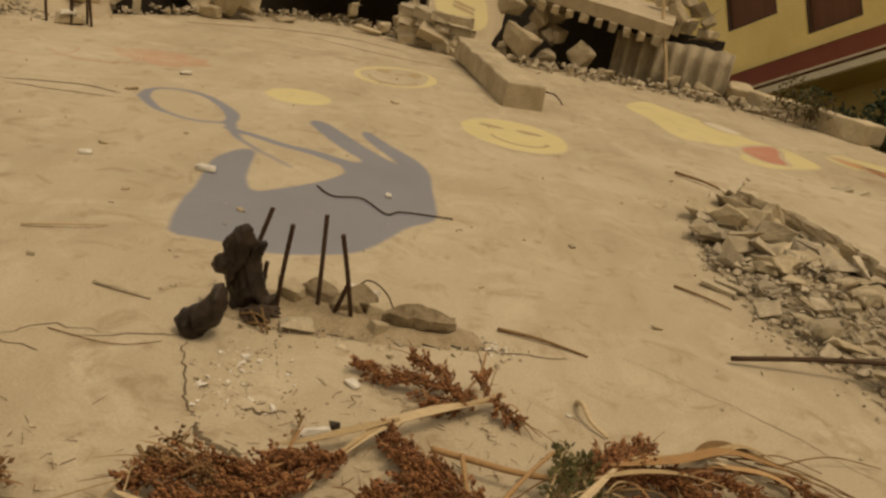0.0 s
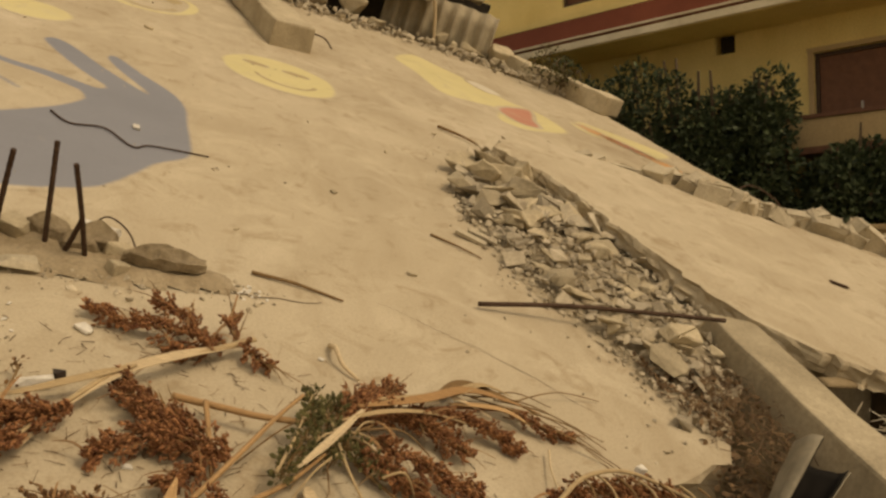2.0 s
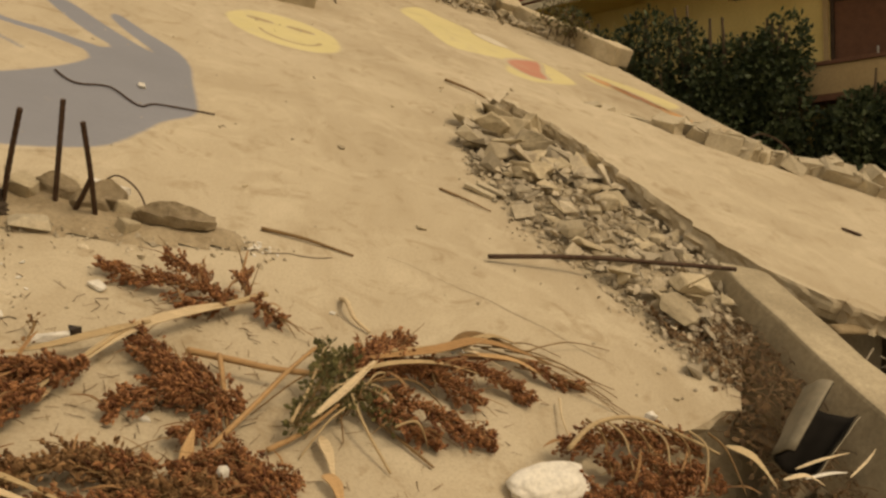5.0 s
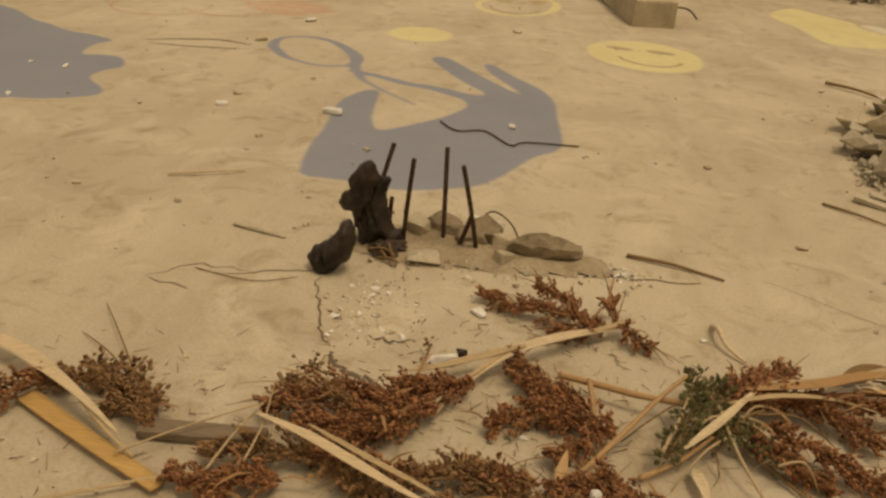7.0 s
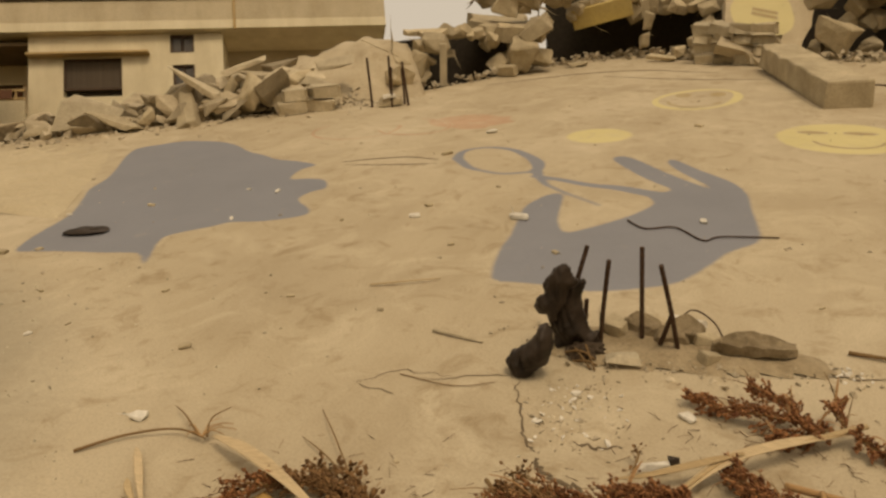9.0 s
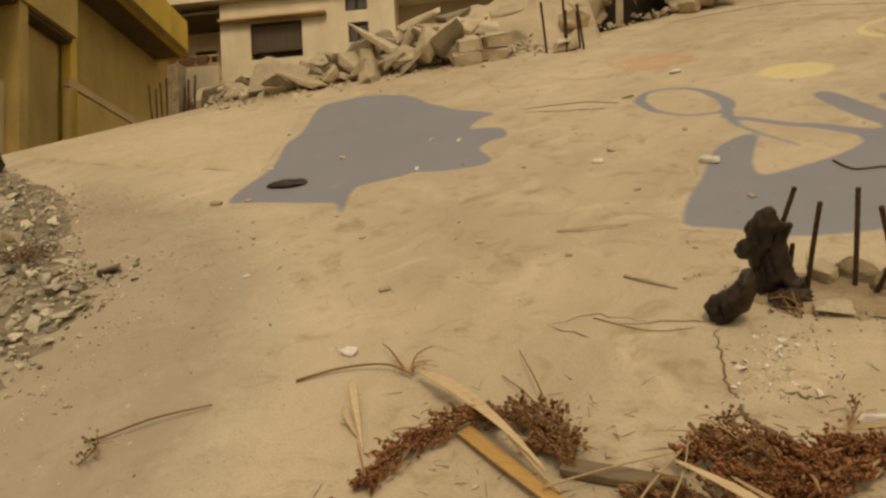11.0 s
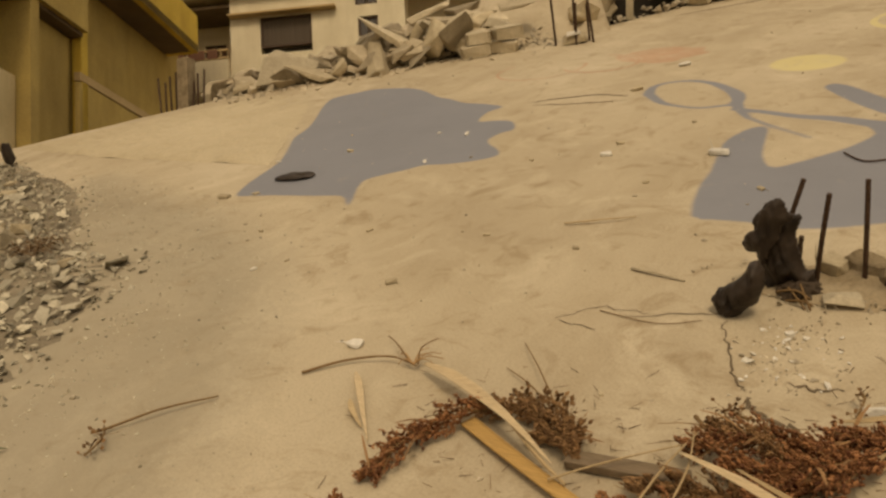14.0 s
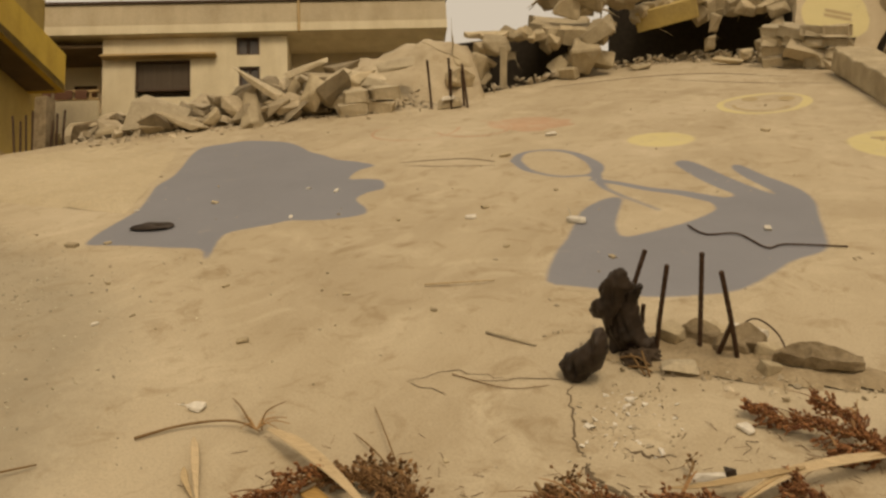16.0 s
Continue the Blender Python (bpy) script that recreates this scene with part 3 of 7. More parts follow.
crack([(-2.4, 11.4), (-1.2, 11.0), (-0.2, 10.9)], 0.02, 8)
crack([(0.9, 3.05), (1.4, 2.75), (1.8, 2.4)], 0.003, 9)
crack([(-0.56, 2.19), (-0.5, 2.17), (-0.42, 2.2)], 0.012, 10)
crack([(-3.6, 5.9), (-3.1, 6.15), (-2.75, 6.1)], 0.02, 11)
crack([(-3.5, 5.8), (-3.1, 5.85), (-2.7, 5.95)], 0.014, 12)

# the second slab lying on the first
OVER = [(2.19, 5.81), (2.53, 5.33), (2.63, 4.96), (2.70, 4.56), (2.77, 4.23), (2.84, 3.92), (2.90, 3.62), (2.99, 3.43), (3.18, 3.2), (3.44, 3.0), (3.86, 2.95), (4.36, 3.08), (4.73, 3.37), (5.65, 3.88), (7.1, 4.75), (6.9, 5.6), (5.0, 5.95), (3.8, 6.32), (2.95, 6.6), (2.5, 6.5)]
bm = bmesh.new()
rough_plate(bm, ragged(OVER, 0.05, 0.016, 4), (0.215, 0.195, 0.17, 0.145, 0.12, 0.095, 0.08, 0.07, 0.03), 0.030, 4, 0.20)
solo("broken_slab", bm, M_SLAB, SLAB, "thick broken concrete slab with a ragged edge lying on the larger slab", "concrete slab", kind="structure")


# ---- buildings ----
def wall_with_holes(x0, x1, z0, z1, y, thick, holes):
    """A wall whose openings go through it; holes are (x0, x1, z0, z1)."""
    bm = bmesh.new()
    xs = sorted({x0, x1, *(h[0] for h in holes), *(h[1] for h in holes)})
    zs = sorted({z0, z1, *(h[2] for h in holes), *(h[3] for h in holes)})
    for xa, xb in zip(xs, xs[1:]):
        run = None
        for za, zb in list(zip(zs, zs[1:])) + [(z1, None)]:
            solid = zb is not None and not any(h[0] <= xa and xb <= h[1] and h[2] <= za and zb <= h[3] for h in holes)
            if solid and run is None:
                run = za
            if not solid and run is not None:
                box(bm, (xb - xa, thick, za - run), ((xa + xb) / 2, y + thick / 2, (run + za) / 2))
                run = None
    bmesh.ops.remove_doubles(bm, verts=bm.verts, dist=1e-4)
    return bm


def window(house, x0, x1, z0, z1, y, kind):
    w = new("window" if kind != "door" else "door")
    w.parent = house
    cx, cz = (x0 + x1) / 2, (z0 + z1) / 2
    bm = bmesh.new()
    f = 0.07
    for sx in (x0 + f / 2, x1 - f / 2):
        box(bm, (f, 0.12, z1 - z0), (sx, y + 0.1, cz), bevel=0.006)
    for sz in (z0 + f / 2, z1 - f / 2):
        box(bm, (x1 - x0 - 2 * f, 0.12, f), (cx, y + 0.1, sz), bevel=0.006)
    part("frame", bm, M_DARKFRAME, w)
    if kind == "shutter" or kind == "grey_shutter":
        n = max(4, int((z1 - z0) / 0.07))
        for k in range(n):
            bm = box(bmesh.new(), (x1 - x0 - 2 * f, 0.02, (z1 - z0 - 2 * f) / n * 0.92), (0, 0, 0))
            part("slat", bm, M_BROWN if kind == "shutter" else M_GREYSHUT, w, m=pose(cx, y + 0.12, z0 + f + (z1 - z0 - 2 * f) * (k + 0.5) / n, 14))
    elif kind == "single":
        part("leaf", box(bmesh.new(), (x1 - x0 - 2 * f, 0.04, z1 - z0 - 2 * f), (cx, y + 0.1, cz), bevel=0.01), M_BROWN, w)
        part("handle", box(bmesh.new(), (0.03, 0.06, 0.14), (cx, y + 0.05, cz), bevel=0.008), M_RAIL, w, "pale metal handle")
    elif kind == "door":
        for sx in (-1, 1):
            bm = box(bmesh.new(), ((x1 - x0) / 2 - f - 0.01, 0.04, z1 - z0 - 2 * f), (cx + sx * (x1 - x0) / 4, y + 0.1, cz), bevel=0.01)
            part("leaf", bm, M_BROWN, w)
    else:
        for sx in (-1, 1):
            bm = box(bmesh.new(), ((x1 - x0) / 2 - f - 0.02, 0.012, z1 - z0 - 2 * f), (cx + sx * (x1 - x0) / 4, y + 0.1, cz))
            part("pane", bm, M_GLASS, w)
        bm = box(bmesh.new(), (0.04, 0.06, z1 - z0 - 2 * f), (cx, y + 0.1, cz))
        part("mullion", bm, M_DARKFRAME if kind == "dark" else M_RAIL, w)
    return w


def yellow_house():
    h = thing("yellow_house", pose(10.22, 11.73, 0, 0, 0, -51.99), "yellow plastered house with a red-banded balcony and brown shutters", "house")
    holes = [(0.0, 1.53, 2.9, 5.0), (-1.8, -1.42, 5.29, 5.71), (2.75, 3.6, 3.0, 4.66), (-5.27, -4.07, 7.04, 8.6), (-7.2, -5.9, 7.75, 9.4), (-2.2, -1.0, 7.04, 8.6)]
    part("wall", wall_with_holes(-12, 7, -1.4, 10.5, 0, 0.3, holes), M_YWALL, h)
    bm = bmesh.new()
    box(bm, (19, 0.2, 11.9), (-2.5, 7.0, 4.55))
    box(bm, (0.2, 6.7, 11.9), (-11.9, 3.6, 4.55))
    box(bm, (0.2, 6.7, 11.9), (6.9, 3.6, 4.55))
    part("back_wall", bm, M_YWALL, h)
    part("roof", box(bmesh.new(), (19.4, 7.6, 0.25), (-2.5, 3.5, 10.62), bevel=0.02), M_TANWALL, h)
    part("ceiling", box(bmesh.new(), (18.6, 6.5, 0.2), (-2.5, 3.6, 6.1)), M_TANWALL, h)
    window(h, 0.0, 1.53, 2.9, 5.0, 0.02, "single")
    part("door_trim", box(box(box(bmesh.new(), (1.75, 0.05, 0.09), (0.765, -0.02, 5.05)), (0.09, 0.05, 2.1), (-0.05, -0.02, 3.95)), (0.09, 0.05, 2.1), (1.58, -0.02, 3.95)), M_TANWALL, h)
    window(h, 2.75, 3.6, 3.0, 4.66, 0.02, "shutter")
    window(h, -5.27, -4.07, 7.04, 8.6, 0.02, "shutter")
    window(h, -7.2, -5.9, 7.75, 9.4, 0.02, "shutter")
    window(h, -2.2, -1.0, 7.04, 8.6, 0.02, "shutter")
    # near-black panel: the vent's unlit inside is put into its colour
    part("vent_back", box(bmesh.new(), (0.5, 0.05, 0.5), (-1.61, 0.32, 5.5)), M_GAPSHADE, h)
    part("pilaster", box(box(bmesh.new(), (0.55, 0.14, 3.9), (2.3, -0.07, 3.9), bevel=0.01), (0.6, 0.18, 0.05), (2.3, -0.08, 4.55)), M_TANWALL, h)
    # upper balcony with the red band
    part("balcony_slab", box(bmesh.new(), (17, 1.2, 0.18), (-1.6, -0.6, 5.74)), M_YWALL, h)
    part("red_band", box(bmesh.new(), (17.0, 0.12, 0.44), (-1.6, -1.17, 6.07)), M_REDBAND, h, "dark red painted band")
    part("cream_edge", box(box(bmesh.new(), (17.0, 0.15, 0.14), (-1.6, -1.18, 5.74)), (17.0, 0.15, 0.04), (-1.6, -1.19, 5.89)), M_CREAM, h, "cream painted ledge")
    part("balcony_parapet", box(bmesh.new(), (17.0, 0.14, 0.12), (-1.6, -1.17, 6.355)), M_YWALL, h)
    # lower terrace wall
    part("terrace_coping", box(bmesh.new(), (10.5, 0.22, 0.07), (1.6, -0.55, 3.74), bevel=0.01), M_BROWN, h, "dark coping")
    part("terrace_wall", box(bmesh.new(), (10.5, 0.14, 0.5), (1.6, -0.55, 3.45)), M_TANWALL, h)
    part("terrace_ledge", box(bmesh.new(), (10.6, 0.65, 0.12), (1.6, -0.33, 3.14)), M_BROWN, h)
    return h


yellow_house()

bm = bmesh.new()
box(bm, (9, 0.2, 3.3), (0, 0, 0.2), bevel=0.02)
box(bm, (9.1, 0.28, 0.1), (0, 0, 1.88), bevel=0.02)
solo("garden_wall", bm, M_TANWALL, pose(10.22, 11.73, 0, 0, 0, -51.99) @ pose(2.2, -2.2, -0.2), "low plastered tan garden wall with a coping", "wall", kind="structure")


def cream_house():
    h = thing("cream_house", pose(-17.02, 16.62, 0, 0, 0, 36.52), "cream plastered house with a beige roof parapet and brown shutters", "house")
    holes = [(-4.0, -2.24, 11.13, 12.42), (-0.75, 0.0, 12.53, 13.17), (-0.68, 0.0, 11.43, 12.12), (-4.0, -2.3, 7.5, 9.3), (-0.75, 0.0, 8.0, 9.4)]
    part("wall", wall_with_holes(-5.03, 0.9, -1.4, 13.2, 0, 0.3, holes), M_CREAM, h)
    # recessed loggias on both sides
    part("loggia_wall", wall_with_holes(-11.5, -5.03, -1.4, 13.2, 1.5, 0.3, [(-6.5, -5.7, 10.1, 12.24), (-9.4, -8.2, 11.0, 12.3)]), M_CREAM, h)
    part("loggia_wall", wall_with_holes(0.9, 6.1, -1.4, 13.2, 1.5, 0.3, [(2.2, 3.4, 10.2, 12.3)]), M_BEIGE, h)
    part("side_wall", box(box(bmesh.new(), (0.25, 1.5, 14.6), (-4.9, 1.05, 5.9)), (0.25, 1.5, 14.6), (0.77, 1.05, 5.9)), M_CREAM, h)
    bm = bmesh.new()
    box(bm, (17.4, 0.2, 14.6), (-2.7, 8, 5.9))
    box(bm, (0.2, 6.2, 14.6), (-11.4, 4.9, 5.9))
    box(bm, (0.2, 6.2, 14.6), (6.0, 4.9, 5.9))
    part("back_wall", bm, M_BEIGE, h)
    part("roof_slab", box(bmesh.new(), (18.0, 8.6, 0.3), (-2.75, 4.0, 13.36)), M_CREAM, h)
    part("parapet", box(bmesh.new(), (18.0, 0.18, 0.72), (-2.75, -0.2, 13.88)), M_BEIGE, h, "beige plastered parapet")
    part("coping", box(bmesh.new(), (18.1, 0.32, 0.09), (-2.75, -0.2, 14.29), bevel=0.01), M_DARKFRAME, h, "dark coping")
    for x in (-9.5, -7.0, -4.4, -1.8, 1.34, 3.9, 6.1):
        part("rail_post", tube(bmesh.new(), [(x, -0.2, 14.3), (x, -0.2, 15.0)], 0.03, 6, up=(0, 1, 0)), M_RAIL, h)
    for z in (14.62, 14.95):
        part("rail", tube(bmesh.new(), [(-11.7, -0.2, z), (6.2, -0.2, z)], 0.022, 6), M_RAIL, h)
    part("downpipe", tube(bmesh.new(), [(1.34, -0.33, 13.15), (1.34, -0.33, 14.3)], 0.045, 8, up=(0, 1, 0)), M_TANWALL, h)
    part("eave", box(bmesh.new(), (3.65, 0.3, 0.07), (-3.2, -0.15, 12.50), bevel=0.01), M_TANWALL, h)
    window(h, -4.0, -2.24, 11.38, 12.42, 0.02, "grey_shutter")
    # dark sheet in the open strip below the shutter, painting the room's shade
    part("window_gap", box(bmesh.new(), (1.7, 0.05, 0.3), (-3.12, 0.3, 11.25)), M_GAPSHADE, h)
    window(h, -0.75, 0.0, 12.53, 13.17, 0.02, "dark")
    window(h, -0.68, 0.0, 11.43, 12.12, 0.02, "dark")
    window(h, -4.0, -2.3, 7.5, 9.3, 0.02, "shutter")
    window(h, -0.75, 0.0, 8.0, 9.4, 0.02, "dark")
    window(h, -6.5, -5.7, 10.1, 12.24, 1.52, "door")
    window(h, -9.4, -8.2, 11.0, 12.3, 1.52, "shutter")
    window(h, 2.2, 3.4, 10.2, 12.3, 1.52, "door")
    part("balcony_floor", box(bmesh.new(), (6.4, 1.8, 0.2), (-8.25, 0.6, 10.0)), M_CREAM, h)
    part("balcony_parapet", box(bmesh.new(), (6.4, 0.14, 0.95), (-8.25, -0.22, 10.5)), M_CREAM, h)
    for x0, x1 in ((-6.95, -6.5), (-6.4, -5.85), (-5.75, -5.4), (-8.6, -8.1)):
        part("balcony_panel", box(bmesh.new(), (x1 - x0, 0.05, 0.3), ((x0 + x1) / 2, -0.25, 11.185)), M_BROWN, h, "brown panel in the balcony rail")
    # soffit coloured dark for the shade at the loggia's top
    part("soffit", box(bmesh.new(), (6.4, 1.5, 0.1), (-8.25, 0.75, 12.95)), M_SOFFITSHADE, h)
    part("curtain", box(bmesh.new(), (0.5, 0.03, 1.0), (-5.45, 1.46, 11.7)), M_HUSK, h, "pale curtain")
    for z in (11.05, 11.32):
        part("rail", box(bmesh.new(), (6.4, 0.08, 0.07), (-8.25, -0.22, z)), M_TANWALL, h)
    for k in range(9):
        part("baluster", box(bmesh.new(), (0.05, 0.05, 0.4), (-11.3 + k * 0.75, -0.22, 11.15)), M_TANWALL, h)
    part("balcony_floor", box(bmesh.new(), (5.2, 1.8, 0.2), (3.5, 0.6, 9.9)), M_CREAM, h)
    part("inner_floor", box(bmesh.new(), (17.2, 6.1, 0.15), (-2.7, 4.9, 9.9)), M_BEIGE, h)
    return h


cream_house()


def ochre_house():
    """Local x: right of the facade line, y: along it, away; the facade stands at x = -8.2."""
    h = thing("ochre_house", pose(0, 0, 0, 0, 0, 36.657), "weathered ochre apartment house with deep balconies", "apartment house")
    a = -8.2
    # near balcony with a round hole
    bm = bmesh.new()
    n = 28
    y0, y1, z0, z1, cy, cz, r = 6.0, 11.23, 4.92, 6.2, 9.56, 5.66, 0.165
    ya, yb = cy - 0.55, cy + 0.55
    turns = sorted([2 * math.pi * k / n + 0.01 for k in range(n)] + [math.atan2(z - cz, y - cy) % (2 * math.pi) for y in (ya, yb) for z in (z0, z1)])
    n = len(turns)
    ring_f, ring_b, out_f, out_b = [], [], [], []
    for t in turns:
        c, s = math.cos(t), math.sin(t)
        d = min(((yb if c > 0 else ya) - cy) / c if abs(c) > 1e-6 else 1e9, ((z1 if s > 0 else z0) - cz) / s if abs(s) > 1e-6 else 1e9)
        for lst, x, q in ((ring_f, a, r), (ring_b, a - 0.15, r), (out_f, a, d), (out_b, a - 0.15, d)):
            lst.append(bm.verts.new((x, cy + c * q, cz + s * q)))
    for k in range(n):
        j = (k + 1) % n
        bm.faces.new((ring_f[k], ring_f[j], out_f[j], out_f[k]))
        bm.faces.new((ring_b[k], out_b[k], out_b[j], ring_b[j]))
        bm.faces.new((ring_f[k], ring_b[k], ring_b[j], ring_f[j]))
    part("balcony_parapet", bm, M_PARAPET, h, "stained parapet with a round hole")
    bm = bmesh.new()
    box(bm, (0.15, cy - 0.55 - y0, z1 - z0), (a - 0.076, (y0 + cy - 0.55) / 2, (z0 + z1) / 2))
    box(bm, (0.15, y1 - cy - 0.55, z1 - z0), (a - 0.076, (y1 + cy + 0.55) / 2, (z0 + z1) / 2))
    part("parapet_wall", bm, M_PARAPET, h)
    part("balcony_floor", box(bmesh.new(), (1.6, y1 - y0, 0.2), (a - 0.8, (y0 + y1) / 2, 4.82)), M_TANWALL, h)
    part("wall", box(bmesh.new(), (0.3, 8.0, 16), (a - 1.75, 8.0, 5.5)), M_OCHRE, h)
    part("cross_wall", box(bmesh.new(), (2.2, 0.25, 13.5), (a - 0.85, 11.38, 4.5)), M_OCHRE, h)
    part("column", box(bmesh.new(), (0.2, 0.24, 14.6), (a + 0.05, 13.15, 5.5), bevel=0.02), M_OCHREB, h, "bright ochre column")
    part("cross_wall", box(bmesh.new(), (1.2, 0.25, 14.6), (a - 0.7, 13.15, 5.5)), M_OCHRE, h)
    part("infill_wall", box(bmesh.new(), (0.2, 1.44, 8.9), (a - 0.16, 12.225, 3.1)), M_OCHRE, h)
    part("balcony_slab", box(bmesh.new(), (2.4, 7.0, 0.22), (a - 1.0, 9.5, 7.68)), M_SOFFITSHADE, h, "balcony slab painted dark for the shade under it")
    part("balcony_fascia", box(bmesh.new(), (0.14, 7.0, 0.9), (a + 0.24, 9.5, 8.1)), M_OCHRE, h)
    # far balcony
    part("wall", box(bmesh.new(), (0.3, 6.5, 15), (a - 0.9, 16.4, 5.0)), M_OCHRE, h)
    part("balcony_slab", box(bmesh.new(), (2.6, 5.6, 0.2), (a - 1.15, 16.1, 9.58)), M_SOFFITSHADE, h)
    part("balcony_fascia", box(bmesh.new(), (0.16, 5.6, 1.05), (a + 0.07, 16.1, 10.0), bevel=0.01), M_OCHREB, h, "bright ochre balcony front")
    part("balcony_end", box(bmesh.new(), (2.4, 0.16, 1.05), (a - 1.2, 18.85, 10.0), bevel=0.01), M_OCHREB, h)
    part("end_wall", box(bmesh.new(), (0.9, 0.25, 15), (a - 1.3, 19.5, 5.0)), M_OCHRE, h)
    part("stair_rail", box(bmesh.new(), (0.12, 3.3, 0.16), (a + 0.1, 14.6, 6.78)), M_TANWALL, h)
    part("stair_wall", box(bmesh.new(), (0.10, 3.3, 1.9), (a + 0.1, 14.6, 5.72)), M_OCHRE, h)
    bm = bmesh.new()
    box(bm, (0.3, 17, 16), (a - 8, 12, 5.5))
    box(bm, (7.5, 0.3, 16), (a - 4.5, 4.0, 5.5))
    box(bm, (6.5, 0.3, 16), (a - 5.0, 19.5, 5.5))
    box(bm, (8.0, 17, 0.3), (a - 4.3, 12, 13.6))
    part("back_wall", bm, M_OCHRE, h)
    return h


ochre_house()

# ---- loose stuff: many small stones in one mesh ----
def stone_library(count, seed, flat=(0.25, 0.75)):
    r = random.Random(seed)
    lib = []
    for k in range(count):
        bm = lump(bmesh.new(), (1, r.uniform(0.55, 1.0), r.uniform(*flat)), seed=seed * 100 + k, cuts=5, rough=0.5)
        bm.verts.index_update()
        bmesh.ops.triangulate(bm, faces=bm.faces)
        lib.append((np.array([v.co for v in bm.verts]), np.array([[v.index for v in f.verts] for f in bm.faces])))
        bm.free()
    return lib


def scatter(name, spots, lib, mat, label, category, m=SLAB, seed=0, tilt=0.5):
    """spots: (u, v, h, size). One mesh of stones."""
    r = random.Random(seed)
    vs, fs, base = [], [], 0
    for u, v, h, s in spots:
        pv, pf = lib[r.randrange(len(lib))]
        e = np.array(Euler((r.gauss(0, tilt), r.gauss(0, tilt), r.uniform(0, 6.28))).to_matrix())
        vs.append((pv * s) @ e.T + np.array((u, v, h)))
        fs.append(pf + base)
        base += len(pv)
    me = bpy.data.meshes.new(name)
    me.from_pydata(np.concatenate(vs).tolist(), [], np.concatenate(fs).tolist())
    me.materials.append(mat)
    ob = new(name, me)
    ob.matrix_basis = m
    return tagged(ob, label, category, kind="stuff")


LIB = stone_library(14, 3)
FLATLIB = stone_library(10, 4, (0.15, 0.4))


def near_edge(p, poly):
    """Distance from p to the nearest edge of the outline."""
    best = 1e9
    q = Vector(p)
    for a, b in zip(poly, poly[1:] + poly[:1]):
        a, b = Vector(a), Vector(b)
        t = max(0, min(1, (q - a).dot(b - a) / max((b - a).length_squared, 1e-9)))
        best = min(best, (q - a.lerp(b, t)).length)
    return best


def mound(name, poly, height, label, mat, step=0.09, seed=0, margin=0.35):
    """A low uneven bank of earth and dust over an outline on the slab. height(u, v) in metres."""
    us, vs = [q[0] for q in poly], [q[1] for q in poly]
    nu, nv = int((max(us) - min(us)) / step) + 2, int((max(vs) - min(vs)) / step) + 2
    bm = bmesh.new()
    grid = {}
    for i in range(nu):
        for j in range(nv):
            u, v = min(us) + i * step, min(vs) + j * step
            if inside((u, v), poly):
                d = min(1.0, near_edge((u, v), poly) / margin)
                h = height(u, v) * d * (0.75 + 0.5 * noise.noise((u * 3, v * 3, seed))) + 0.02 * noise.noise((u * 9, v * 9, seed)) * d
                grid[i, j] = bm.verts.new((u, v, max(h, -0.01) - 0.004))
    for (i, j), a in list(grid.items()):
        q = [grid.get(k) for k in ((i, j), (i + 1, j), (i + 1, j + 1), (i, j + 1))]
        if all(q):
            bm.faces.new(q)
    smooth(bm)
    for v in list(bm.verts):
        if not v.link_faces:
            bm.verts.remove(v)
    return solo(name, bm, mat, SLAB, label, "rubble bank", kind="structure")


CHUNK = ["angular chunk of broken grey-tan concrete in the rubble", "dusty broken concrete block lying among smaller rubble", "jagged slab fragment of pale concrete"]


def chunk(u, v, h, size, rot=(0, 0, 0), seed=0, mat=None, label=None, group="", m=None, rough=0.34):
    bm = lump(bmesh.new(), size, seed=seed, cuts=7, rough=rough)
    bmesh.ops.bevel(bm, geom=bm.edges[:], offset=min(size) * 0.05, segments=1, affect="EDGES")
    if max(size) > 0.2:
        bmesh.ops.triangulate(bm, faces=bm.faces[:])
        bmesh.ops.subdivide_edges(bm, edges=[e for e in bm.edges if e.calc_length() > max(size) * 0.12], cuts=2, use_grid_fill=True)
        for q in bm.verts:
            n = noise.noise_vector(q.co * (2.2 / max(size)) + Vector((seed, 0, 0))) + 0.6 * noise.noise_vector(q.co * (6 / max(size)) + Vector((0, seed, 0)))
            q.co += n * min(size) * 0.075
    return solo("concrete_chunk", bm, mat or M_CONC, (m or SLAB) @ pose(u, v, h, *rot), label or CHUNK[seed % 3], "concrete chunk", group)


# ---- right-hand rubble between the two slabs ----
RB = [(1.95, 6.0), (1.72, 5.2), (1.62, 4.5), (1.70, 4.0), (1.78, 3.5), (2.0, 3.2), (2.1, 2.85), (2.15, 2.5), (2.28, 2.28), (2.7, 2.75), (3.3, 3.35), (3.3, 4.2), (2.9, 5.0), (2.45, 5.75), (2.4, 6.5)]


def rb_height(u, v):
    left = 1.65 + max(0, (3.6 - v)) * 0.45 + max(0, v - 5) * 0.25
    return 0.03 + 0.05 * max(0, min(1, (u - left) / 0.6))


mound("rubble_bank", RB, rb_height, "dusty bank of crushed concrete and earth", M_SOIL, 0.06, 1)
r = random.Random(11)
spots = []
while len(spots) < 1500:
    u, v = r.uniform(1.55, 3.4), r.uniform(2.2, 6.5)
    if inside((u, v), RB):
        s = min(0.14, 0.018 + r.paretovariate(2.2) * 0.012)
        spots.append((u, v, rb_height(u, v) * min(1, near_edge((u, v), RB) / 0.3) + s * 0.18, s))
flats = []
